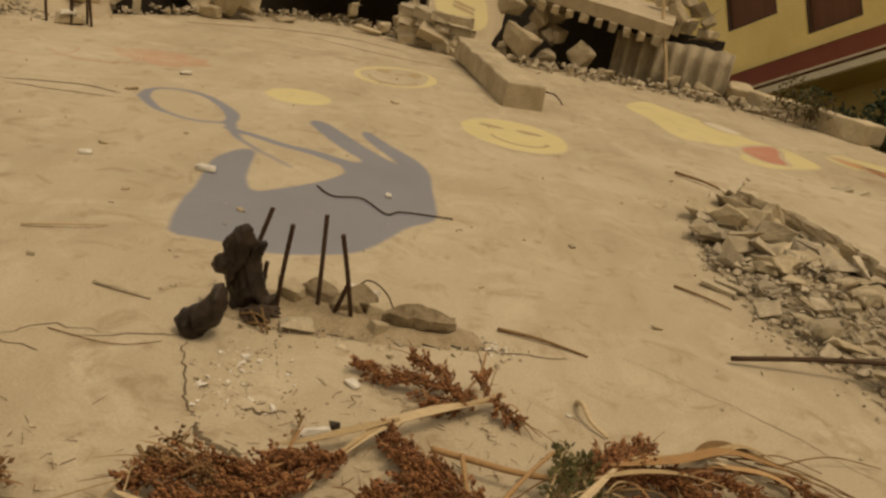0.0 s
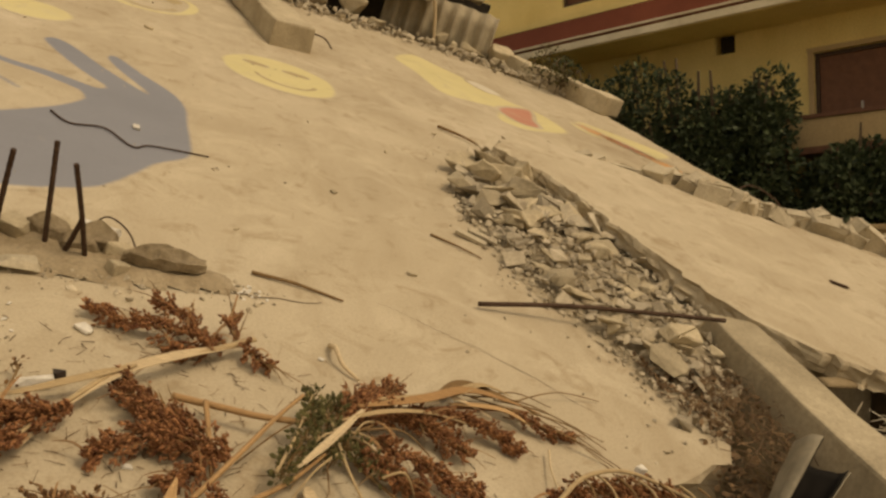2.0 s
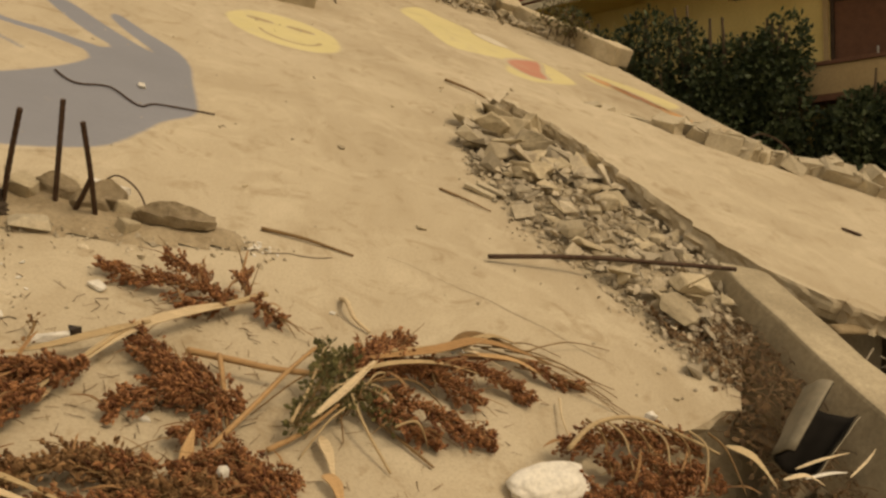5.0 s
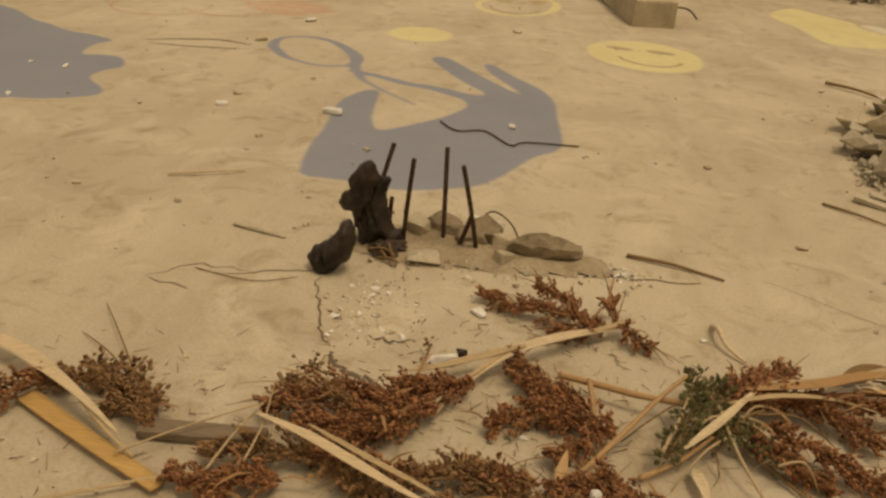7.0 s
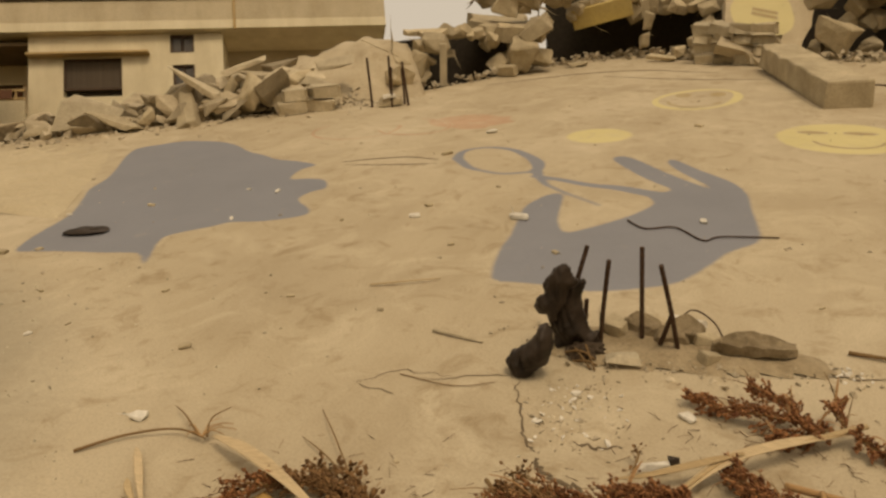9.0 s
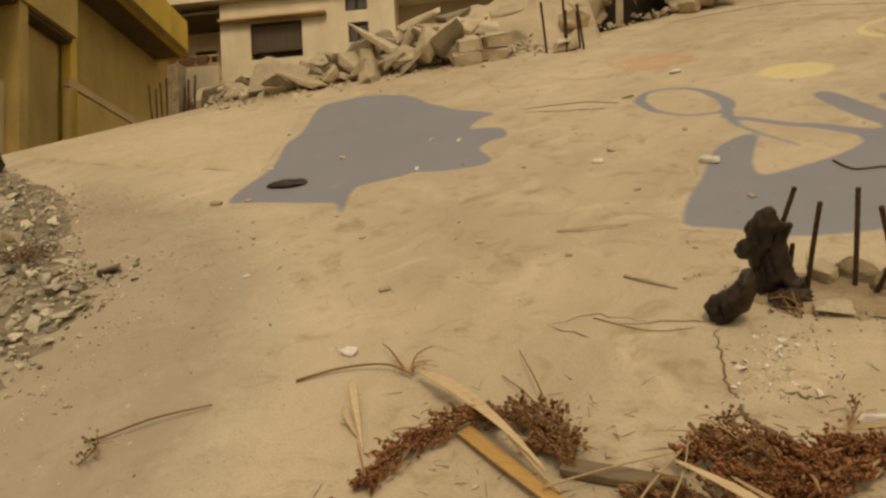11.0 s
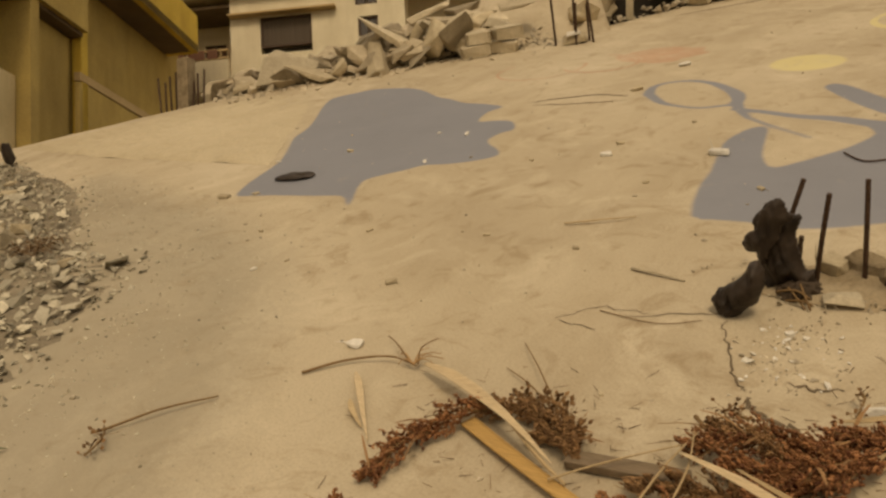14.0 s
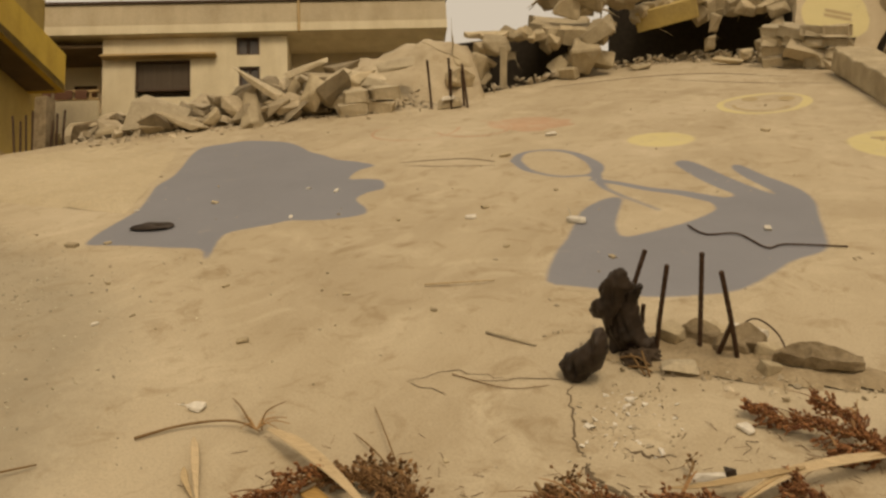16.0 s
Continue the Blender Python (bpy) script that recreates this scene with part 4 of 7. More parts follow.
while len(flats) < 800:
    u, v = r.uniform(1.65, 3.0), r.uniform(2.7, 6.2)
    if inside((u, v), RB) and near_edge((u, v), RB) > 0.06 and not inside((u, v), OVER):
        s = min(0.22, 0.03 + r.paretovariate(1.8) * 0.03) * (1.2 if v > 4.4 else 0.7)
        flats.append((u, v, rb_height(u, v) * min(1, near_edge((u, v), RB) / 0.3) + s * 0.16 + r.random() * 0.03, s))
scatter("flat_rubble", flats, FLATLIB, M_RUBBLE, "flat broken concrete shards by the broken slab", "rubble", seed=14, tilt=0.42)
scatter("rubble_pieces", spots, LIB, M_RUBBLE, "loose broken concrete and stone pieces", "rubble", seed=12)
spots = []
for k in range(420):
    u, v = r.uniform(1.3, 2.4), r.uniform(2.2, 6.2)
    d = near_edge((u, v), RB)
    if not inside((u, v), RB) and r.random() < math.exp(-d * 7):
        spots.append((u, v, 0.005, r.uniform(0.008, 0.03)))
scatter("stray_crumbs", spots, LIB, M_RUBBLE, "scattered concrete crumbs", "rubble", seed=13)
for k in range(46):
    while True:
        u, v = r.uniform(1.75, 3.1), r.uniform(2.9, 6.0)
        if inside((u, v), RB) and near_edge((u, v), RB) > 0.12 and not inside((u, v), OVER):
            break
    s = r.uniform(0.12, 0.28) * (1.15 if v > 4.2 else 0.75)
    chunk(u, v, rb_height(u, v) + s * 0.16, (s, s * r.uniform(0.5, 0.95), s * r.uniform(0.2, 0.5)), (r.gauss(0, 20), r.gauss(0, 20), r.uniform(0, 360)), 200 + k, rough=0.46, group="rubble by the broken slab")
chunk(1.92, 4.72, 0.10, (0.36, 0.22, 0.12), (8, -6, 25), 301, label="pale flat concrete block at the rubble's edge")
chunk(1.98, 5.30, 0.12, (0.34, 0.30, 0.20), (20, 12, 60), 302)
chunk(2.18, 4.95, 0.16, (0.30, 0.24, 0.18), (-14, 10, 10), 303)
chunk(2.33, 2.88, 0.09, (0.30, 0.22, 0.07), (10, 4, 40), 304, label="flat slab of concrete in the rubble")
chunk(2.45, 3.05, 0.15, (0.28, 0.20, 0.14), (0, 8, 10), 305)
for k, (u, v, h, sz, rot) in enumerate([(1.88, 5.55, 0.09, (0.42, 0.3, 0.11), (14, -10, 20)), (2.12, 5.62, 0.15, (0.4, 0.3, 0.14), (24, 16, 70)), (1.84, 5.0, 0.07, (0.44, 0.26, 0.08), (-10, 12, -30)), (2.22, 5.25, 0.14, (0.36, 0.3, 0.16), (-22, 14, 10)), (2.4, 4.7, 0.12, (0.34, 0.26, 0.15), (16, 24, 50)),
                                        (2.08, 4.45, 0.08, (0.38, 0.2, 0.07), (8, -14, 5)), (2.5, 4.2, 0.10, (0.3, 0.24, 0.16), (-20, 10, 80)), (1.98, 4.9, 0.13, (0.3, 0.2, 0.10), (20, -18, -50)), (2.35, 5.45, 0.16, (0.32, 0.26, 0.18), (0, 30, 20)), (2.55, 3.75, 0.09, (0.26, 0.2, 0.12), (10, 10, 15))]):
    chunk(u, v, h, sz, rot, 312 + k, label="large flat angular fragment of broken concrete", group="rubble by the broken slab", rough=0.5)
for k in range(3):
    bm = box(bmesh.new(), (0.2 - 0.03 * k, 0.045, 0.025), bevel=0.004)
    solo("plaster_strip", bm, M_BRICK, on_slab(1.62 + k * 0.07, 4.12 + k * 0.04, 0.02 + 0.012 * k, 6, 5, -28 + 9 * k), "pale broken plaster strip lying at the rubble", "plaster strip", "plaster strips")

# steel rod lying over the rubble
bm = bmesh.new()
tube(bm, curve([(1.42, 3.2, 0.03), (1.9, 3.235, 0.10), (2.4, 3.215, 0.17), (2.78, 3.195, 0.22)], 6), 0.0125, 8)
solo("steel_rod", smooth(bm), M_RUST, SLAB, "long dark rusty steel rod lying across the rubble", "steel rod")

# lower beam at the slab's right rim
bm = bmesh.new()
box(bm, (0.33, 2.7, 0.44), bevel=0.02)
bmesh.ops.subdivide_edges(bm, edges=[e for e in bm.edges if e.calc_length() > 1], cuts=9)
for v in bm.verts:
    v.co += Vector((noise.noise(v.co * 5), noise.noise(v.co * 5 + Vector((9, 0, 0))), noise.noise(v.co * 5 + Vector((0, 9, 0))))) * 0.015
solo("concrete_beam", bm, M_CONC, on_slab(2.96, 1.98, -0.03, 0, 0, 1.7), "long dusty concrete beam with worn edges beside the slab", "concrete beam")

# dry twigs and litter in the hollow beside the beam
bm = bmesh.new()
r = random.Random(31)
for k in range(420):
    u, v = r.uniform(2.25, 2.78), r.uniform(1.9, 2.9)
    if u < 2.2 + (2.9 - v) * 0.1:
        continue
    a, le = r.uniform(0, 6.28), r.uniform(0.04, 0.15)
    h = 0.03 + r.random() * 0.05 - max(0, 2.45 - v) * 0.35
    tube(bm, [(u, v, h), (u + math.cos(a) * le * 0.5, v + math.sin(a) * le * 0.5, h + r.uniform(0, 0.04)), (u + math.cos(a) * le, v + math.sin(a) * le, h + r.uniform(-0.02, 0.03))], r.uniform(0.0012, 0.003), 4)
tagged(solo("dry_litter", bm, M_LITTER, SLAB, "tangled dry stems and twigs in the hollow", "dry twigs"), kind="stuff")

spots = []
for k in range(700):
    u, v = r.uniform(2.15, 2.8), r.uniform(1.9, 2.95)
    if u > 2.15 + (2.95 - v) * 0.1:
        spots.append((u, v, 0.015 + r.random() * 0.04 - max(0, 2.45 - v) * 0.35, r.uniform(0.012, 0.05)))
scatter("leaf_litter", spots, FLATLIB, M_LITTER, "brown dead leaves and husks in the hollow", "dead leaves", seed=33, tilt=0.8)

# curled metal sheet: a length of split pipe standing askew in the hollow
foot, head = Vector((2.351, 1.911, 0.0)), Vector((2.552, 2.082, 0.20))
along = (head - foot).normalized()
front = Vector((-0.75, -0.55, 0.55))
front = (front - along * front.dot(along)).normalized()
flank = along.cross(front).normalized()
pipe = thing("curled_sheet", SLAB.copy(), "curled dull metal sheet with a near-black inside, lying in the debris", "metal sheet")
# the inner skin is added: the dark depth of the curl is its colour
for name, less, mat, label in (("outer_skin", 0.0, M_ZINC, ""), ("inner_skin", 0.012, M_HOLESHADE, "near-black skin painting the dark inside of the curl")):
    bm = bmesh.new()
    g = []
    for j in range(9):
        row = []
        for i in range(25):
            t = radians(110 + 235 * i / 24)
            rad = 0.085 + 0.03 * j / 8 + 0.006 * math.sin(i * 0.9) + 0.005 * noise.noise((i * 0.4, j * 0.5, 3)) - less
            row.append(bm.verts.new(foot.lerp(head, j / 8 + 0.06 * math.sin(t + 0.6)) + front * (math.cos(t) * rad) + flank * (math.sin(t) * rad)))
        g.append(row)
    for j in range(8):
        for i in range(24):
            bm.faces.new((g[j][i], g[j][i + 1], g[j + 1][i + 1], g[j + 1][i]))
    part(name, smooth(shell(bm, 0.005)), mat, pipe, label)

# debris bed below the slab's right rim
spots = []
r = random.Random(41)
for k in range(900):
    x, y = r.uniform(2.2, 9.5), r.uniform(0.2, 5.4)
    spots.append((x, y, -1.35 + r.random() * 0.45 + 0.12 * (y - 1), min(0.5, 0.05 + 0.05 * r.paretovariate(1.8))))
scatter("debris_bed", spots, LIB, M_RUBBLE, "broken concrete and stone on the ground beside the slab", "rubble", m=Matrix(), seed=42)
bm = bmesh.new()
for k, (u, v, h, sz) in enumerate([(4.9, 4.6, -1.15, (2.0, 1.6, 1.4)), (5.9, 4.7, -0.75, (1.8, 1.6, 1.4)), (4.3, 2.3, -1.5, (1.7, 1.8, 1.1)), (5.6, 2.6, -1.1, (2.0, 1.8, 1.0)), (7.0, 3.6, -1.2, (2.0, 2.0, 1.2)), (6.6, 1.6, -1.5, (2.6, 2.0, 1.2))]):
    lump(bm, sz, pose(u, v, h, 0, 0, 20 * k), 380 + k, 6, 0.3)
# core coloured dark to paint the shade under the overhang
solo("debris_core", bm, M_SHADESOIL, SLAB, "packed debris under the broken slab, darkened for the shade there", "rubble", kind="structure")
spots = []
for k in range(900):
    u, v = r.uniform(3.4, 7.4), r.uniform(1.2, 5.4)
    if not inside((u, v), OVER) and u > 5.1 + abs(v - 3.0) * 0.15:
        s = min(0.32, 0.03 + 0.035 * r.paretovariate(1.7))
        spots.append((u, v, r.uniform(-0.6, -0.35) + 0.06 * (v - 2) + (0.12 if u > 4.9 else 0), s))
scatter("slope_debris", spots, LIB, M_RUBBLE, "broken stone and plaster heaped beside the beam", "rubble", seed=44)
bm = bmesh.new()
r = random.Random(43)
for k in range(95):
    a = r.uniform(0, 6.28)
    p = Vector((4.1 + r.gauss(0, 0.30), 2.88 + r.gauss(0, 0.16), -0.25 + r.uniform(-0.2, 0.17)))
    d = Vector((math.cos(a), math.sin(a), r.uniform(-0.3, 0.8))) * r.uniform(0.12, 0.34)
    tube(bm, curve([p, p + d * 0.5 + Vector((0, 0, r.uniform(-0.06, 0.1))), p + d], 3), lambda t: 0.0055 * (1 - 0.6 * t), 5)
tagged(solo("dry_branches", bm, M_DRYWOOD, SLAB, "heap of pale dry branches in the hollow", "dry branches"), kind="stuff")
# added dark lump: paints the hollow's shade behind the branches
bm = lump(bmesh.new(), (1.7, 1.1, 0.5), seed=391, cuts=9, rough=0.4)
solo("hollow_shade_bed", bm, M_SHADESOIL, on_slab(4.25, 2.95, -0.72, 0, 0, 10), "dark bed under the pale branches, its colour standing for the hollow's shade", "dead leaves", kind="stuff")
bm = bmesh.new()
tube(bm, curve([(3.3, 2.93, 0.10), (3.8, 3.06, 0.10), (4.25, 3.15, 0.10), (4.55, 3.09, 0.05), (4.85, 3.02, -0.08), (4.79, 2.91, -0.2), (4.35, 2.64, -0.3), (4.15, 2.5, -0.4)], 8), lambda t: 0.04 + 0.008 * math.sin(9 * t), 8, 0.5)
solo("bent_branch", smooth(bm), M_TANWOOD, SLAB, "bent brown wooden branch arching over the debris", "branch")


def wrecked_chair():
    h = thing("broken_armchair", pose(5.49, 3.81, 0.25, 0, 4, -22.2), "broken wooden armchair lying on the debris", "chair")
    part("back_post", smooth(tube(bmesh.new(), curve([(-0.20, 0, 0.38), (-0.22, 0, 0.18), (-0.30, 0.02, -0.04)], 6), 0.07, 10, 0.6, up=(0, 1, 0))), M_PLANK, h)
    part("board", box(bmesh.new(), (0.30, 0.22, 0.13), (-0.27, 0.03, 0.37), bevel=0.015), M_TANWOOD, h, "tan wooden board")
    part("armrest", smooth(tube(bmesh.new(), curve([(-0.12, 0, 0.26), (0.08, 0.0, 0.38), (0.36, 0.02, 0.45), (0.8, 0.06, 0.44)], 6), 0.038, 10, 0.7)), M_TANWOOD, h, "pale worn wooden armrest")
    for x, y in ((0.18, -0.02), (0.62, 0.0), (0.2, 0.42)):
        part("leg", box(bmesh.new(), (0.075, 0.075, 0.78), (x, y, -0.02), bevel=0.01), M_TANWOOD, h)
    part("panel", box(bmesh.new(), (0.36, 0.03, 0.42), (0.40, 0.03, 0.05), bevel=0.006), M_TANWOOD, h)
    part("strut", tube(bmesh.new(), [(-0.02, 0.02, 0.14), (0.14, -0.06, -0.26)], 0.03, 8), M_PLANK, h, "dark wooden strut")


wrecked_chair()
# added lump, near-black: a dark hole in the debris put into colour
solo("dark_hole_lump", smooth(lump(bmesh.new(), (1.25, 0.75, 0.3), seed=77, cuts=12, rough=0.3)), M_HOLESHADE, on_slab(5.05, 2.62, -0.46, 4, 0, 15), "near-black lump painting the dark of a hole in the debris", "cloth")
for k, (u, v, h, sz, rot) in enumerate([(5.05, 3.45, 0.0, (0.34, 0.22, 0.16), (0, 0, 30)), (4.62, 2.72, -0.32, (0.2, 0.16, 0.2), (10, 20, 0)),
                                        (5.35, 3.35, -0.10, (0.34, 0.24, 0.12), (0, 20, 10)), (5.5, 3.2, -0.28, (0.4, 0.3, 0.2), (0, 10, 60)), (5.9, 3.1, -0.3, (0.5, 0.45, 0.3), (0, 0, 10)), (6.3, 3.9, -0.1, (0.5, 0.4, 0.3), (0, 0, 70))]):
    chunk(u, v, h, sz, rot, 330 + k, group="debris below the slab")
r = random.Random(47)
spots = [(r.uniform(4.8, 7.0), 0, 0, 0) for k in range(260)]
spots = [(u, 3.40 + (u - 4.73) * 0.58 + abs(r.gauss(0, 0.13)), 0.20 + r.uniform(-0.01, 0.02), min(0.09, 0.012 + 0.015 * r.paretovariate(1.6))) for u, _, _, _ in spots]
scatter("edge_litter", [s for s in spots if inside(s[:2], OVER)], LIB, M_RUBBLE, "crumbs and chips on the edge of the broken slab", "rubble", seed=48)
stick_bm = tube(bmesh.new(), curve([(4.5, 3.75, 0.235), (4.75, 3.72, 0.25), (5.1, 3.72, 0.24)], 4), 0.012, 6)
solo("dry_twig", stick_bm, M_DRYWOOD, SLAB, "dry twig lying on the broken slab", "twig")

# ---- broken blocks along the far rim of the second slab ----
r = random.Random(51)
for k in range(34):
    t = k / 33
    u, v = 2.9 + 3.8 * t + r.gauss(0, 0.06), 6.62 - 0.95 * t + 0.1 * math.sin(t * 9) + r.gauss(0, 0.07)
    s = r.uniform(0.13, 0.24) * (0.8 + 0.5 * t)
    bm = box(bmesh.new(), (s * 1.5, s * 0.8, s * 0.8), bevel=s * 0.07)
    for vv in bm.verts:
        vv.co += Vector((r.gauss(0, 1), r.gauss(0, 1), r.gauss(0, 1))) * s * 0.05
    solo("broken_block", bm, M_BRICK, on_slab(u, v, (0.05 if t < 0.3 else 0.2) + s * 0.3, r.gauss(0, 14), r.gauss(0, 14), -14 + r.gauss(0, 30)), "broken pale hollow block at the slab's rim", "building block", "blocks along the rim")
spots = []
for k in range(500):
    t = r.random()
    u, v = 2.6 + 4.2 * t, 6.75 - 1.0 * t + r.gauss(0, 0.16)
    spots.append((u, v, r.uniform(0.0, 0.1) + 0.13 * t, r.uniform(0.02, 0.09)))
scatter("rim_rubble", spots, LIB, M_RUBBLE, "small broken pieces along the slab's rim", "rubble", seed=52)
bm = bmesh.new()
tube(bm, curve([(4.6, 6.05, 0.2), (4.85, 6.15, 0.42), (5.1, 6.0, 0.38), (5.25, 5.95, 0.22)], 5), 0.008, 5)
solo("bent_wire", bm, M_RUST, SLAB, "thin bent rusty wire sticking out of blocks", "wire")
chunk(4.55, 4.35, 0.225, (0.16, 0.04, 0.03), (0, 0, -30), 340, M_RUST, "dark rusty scrap lying on the broken slab")
chunk(5.85, 4.6, 0.235, (0.28, 0.16, 0.05), (0, 0, 20), 341, M_BAG, "dark rag lying on the broken slab")

mound("raised_screed", [(-4.90, 3.90), (-5.05, 4.12), (-5.65, 4.95), (-6.45, 6.05), (-7.5, 6.5), (-8.6, 5.0), (-9.2, 3.95), (-7.2, 3.83), (-6.5, 3.86)], lambda u, v: 0.045 * max(0.15, min(1, 1.2 - (v - 3.9) * 0.5)), "smooth raised layer of pale screed", M_SCREED, 0.026, 2, 0.10)

# ---- left-hand rubble field ----
LF = [(-8.4, 3.6), (-7.4, 3.35), (-6.5, 3.2), (-5.85, 2.9), (-5.0, 2.35), (-4.1, 2.3), (-3.85, 1.95), (-3.6, 1.55), (-3.35, 1.1), (-3.05, 0.62), (-2.8, 0.2), (-2.5, -0.6), (-5.0, -1.6), (-8.0, -0.8), (-9.6, 1.5), (-9.5, 3.2)]


def lf_height(u, v):
    d = max(0, -(u + 3.2) - max(0, v) * 0.7)
    return 0.015 + 0.03 * min(d, 3.0)


mound("rubble_field", LF, lf_height, "grey bank of crushed stone and dust", M_FIELD, 0.11, 4, 0.6)
r = random.Random(61)
spots = []
while len(spots) < 8000:
    u, v = r.uniform(-9.5, -2.5), r.uniform(-0.8, 3.6)
    if inside((u, v), LF):
        d = near_edge((u, v), LF)
        if r.random() > min(1, d / 0.5 + 0.15):
            continue
        s = min(0.16, 0.012 + r.paretovariate(1.9) * 0.014)
        if d < 0.4:
            s = min(s, 0.05)
        spots.append((u, v, lf_height(u, v) * min(1, d / 0.6) + s * 0.15, s))
flats = []
while len(flats) < 1500:
    u, v = r.uniform(-9.0, -2.9), r.uniform(-0.5, 3.4)
    if inside((u, v), LF) and near_edge((u, v), LF) > 0.2:
        flats.append((u, v, lf_height(u, v) * min(1, near_edge((u, v), LF) / 0.6) + 0.02, min(0.2, 0.03 + r.paretovariate(2.0) * 0.025)))
scatter("flat_stones", flats, FLATLIB, M_GRAVEL, "flat broken stone pieces in the gravel", "gravel", seed=65, tilt=0.25)
scatter("gravel", spots, LIB, M_GRAVEL, "loose grey gravel and stone pieces", "gravel", seed=62)
spots = []
for k in range(15000):
    u, v = r.uniform(-6.8, -1.6), r.uniform(0.0, 3.4)
    d = near_edge((u, v), LF)
    if not inside((u, v), LF) and r.random() < 0.75 * math.exp(-d * 2.4):
        spots.append((u, v, 0.002, r.uniform(0.006, 0.014) + 0.018 * r.random() ** 6))
scatter("stray_gravel", spots, LIB, M_GRAVEL, "scattered grey gravel", "gravel", seed=63)
for k in range(34):
    while True:
        u, v = r.uniform(-8.6, -3.1), r.uniform(-0.2, 3.2)
        if inside((u, v), LF) and near_edge((u, v), LF) > 0.35:
            break
    s = r.uniform(0.09, 0.22)
    chunk(u, v, lf_height(u, v) + s * 0.1, (s, s * r.uniform(0.5, 0.9), s * r.uniform(0.25, 0.55)), (r.gauss(0, 14), r.gauss(0, 14), r.uniform(0, 360)), 400 + k, group="stones in the rubble field")
chunk(-5.5, 1.95, lf_height(-5.5, 1.95) + 0.07, (0.32, 0.26, 0.24), (10, 0, 30), 470, M_BRICK, "pale rounded stone standing in the gravel")
chunk(-4.05, 0.72, lf_height(-4.05, 0.72) + 0.10, (0.38, 0.30, 0.22), (12, 16, 50), 475, M_BRICK, "large pale boulder of concrete in the gravel")
chunk(-4.85, 1.0, lf_height(-4.85, 1.0) + 0.04, (0.55, 0.3, 0.10), (4, 6, 20), 472)
chunk(-5.35, 1.25, lf_height(-5.35, 1.25) + 0.03, (0.5, 0.26, 0.09), (0, -6, 35), 473)
chunk(-6.2, 1.45, lf_height(-6.2, 1.45) + 0.06, (0.35, 0.3, 0.2), (0, 0, 0), 474, M_WHITESTONE, "white plastered fragment in the gravel")
for k, (u, v, sz, rz) in enumerate([(-4.6, 0.75, (0.45, 0.2, 0.08), 28), (-5.0, 1.45, (0.42, 0.16, 0.06), 22), (-5.8, 1.1, (0.5, 0.22, 0.09), 35), (-5.3, 0.75, (0.4, 0.2, 0.10), 12), (-6.3, 1.9, (0.45, 0.18, 0.07), 30)]):
    chunk(u, v, lf_height(u, v) + 0.05, sz, (6 - 3 * k, 8, rz), 480 + k, M_MORTAR if k % 2 == 0 else None, "long flat brown layer of broken screed in the gravel", rough=0.45)
tuft = bmesh.new()
for k in range(60):
    a, le = r.uniform(0, 6.28), r.uniform(0.05, 0.16)
    p = Vector((r.gauss(-5.05, 0.09), r.gauss(2.0, 0.06), lf_height(-5.05, 2.0) + 0.02))
    tube(tuft, [p, p + Vector((math.cos(a) * le * 0.6, math.sin(a) * le * 0.6, le * 0.5)), p + Vector((math.cos(a) * le, math.sin(a) * le, le * 0.3))], 0.003, 4)
solo("dry_tuft", tuft, M_LITTER, SLAB, "small rust-brown tuft of dry grass in the gravel", "dry grass")
chunk(-8.25, 3.42, 0.14, (0.13, 0.13, 0.30), (0, 0, 20), 475, M_BAG, "small charred stump standing at the rubble's edge")

# ---- far pile along the slab's upper left rim ----
r = random.Random(71)
rest = bmesh.new()
for k in range(140):
    t = r.random() * 0.8
    u, v = -8.3 + 3.2 * t, 6.2 + 2.9 * t
    back = abs(r.gauss(0, 0.45))
    u, v = u - back * 0.67 + 0.05, v + back * 0.74
    top = 0.12 + 0.55 * t ** 1.3
    big = k < 48
    s = (r.uniform(0.36, 0.72) if big else r.uniform(0.12, 0.3)) * (0.65 + 0.5 * t)
    h = max(0.0, r.random() ** 0.8 * top * min(1, 0.35 + back)) + s * 0.1
    size = (s * r.uniform(0.9, 1.5), s * r.uniform(0.5, 0.9), s * (r.uniform(0.15, 0.5) if big else r.uniform(0.3, 0.8)))
    rot = (r.gauss(0, 26), r.gauss(0, 26), r.uniform(0, 360))
    if big:
        chunk(u, v, h, size, rot, 500 + k, M_PILE if k % 4 else M_CONC, group="far rubble pile", rough=0.36)
    else:
        lump(rest, size, pose(u, v, h, *rot), 500 + k, 6, 0.4)
tagged(solo("fallen_rubble", rest, M_RUBBLE, SLAB, "broken pieces filling the far rubble pile", "rubble"), kind="stuff")
spots = []
for k in range(1300):
    t = r.random()
    back = r.gauss(0.35, 0.4)
    u, v = -8.4 + 3.4 * t - back * 0.67, 6.2 + 3.1 * t + back * 0.74
    spots.append((u, v, r.random() * 0.3 * max(0, min(1, back)) * (0.3 + t), r.uniform(0.03, 0.14)))
scatter("pile_rubble", spots, LIB, M_RUBBLE, "small rubble between the fallen blocks", "rubble", seed=72)
# body of the pile, so that no gap shows through
bm = bmesh.new()
for k in range(9):
    t = k / 8 * 0.7
    lump(bm, (1.1, 0.9, 0.5 + 0.9 * t), pose(-8.8 + 3.3 * t, 7.0 + 3.0 * t, -0.15 + 0.12 * t, 0, 0, 42), 560 + k, 6, 0.25)
solo("pile_core", bm, M_SOIL, SLAB, "packed rubble inside the far pile", "rubble", kind="structure")
# large domed sheet of concrete behind the far bars
bm = bmesh.new()
n = 22
rows = []
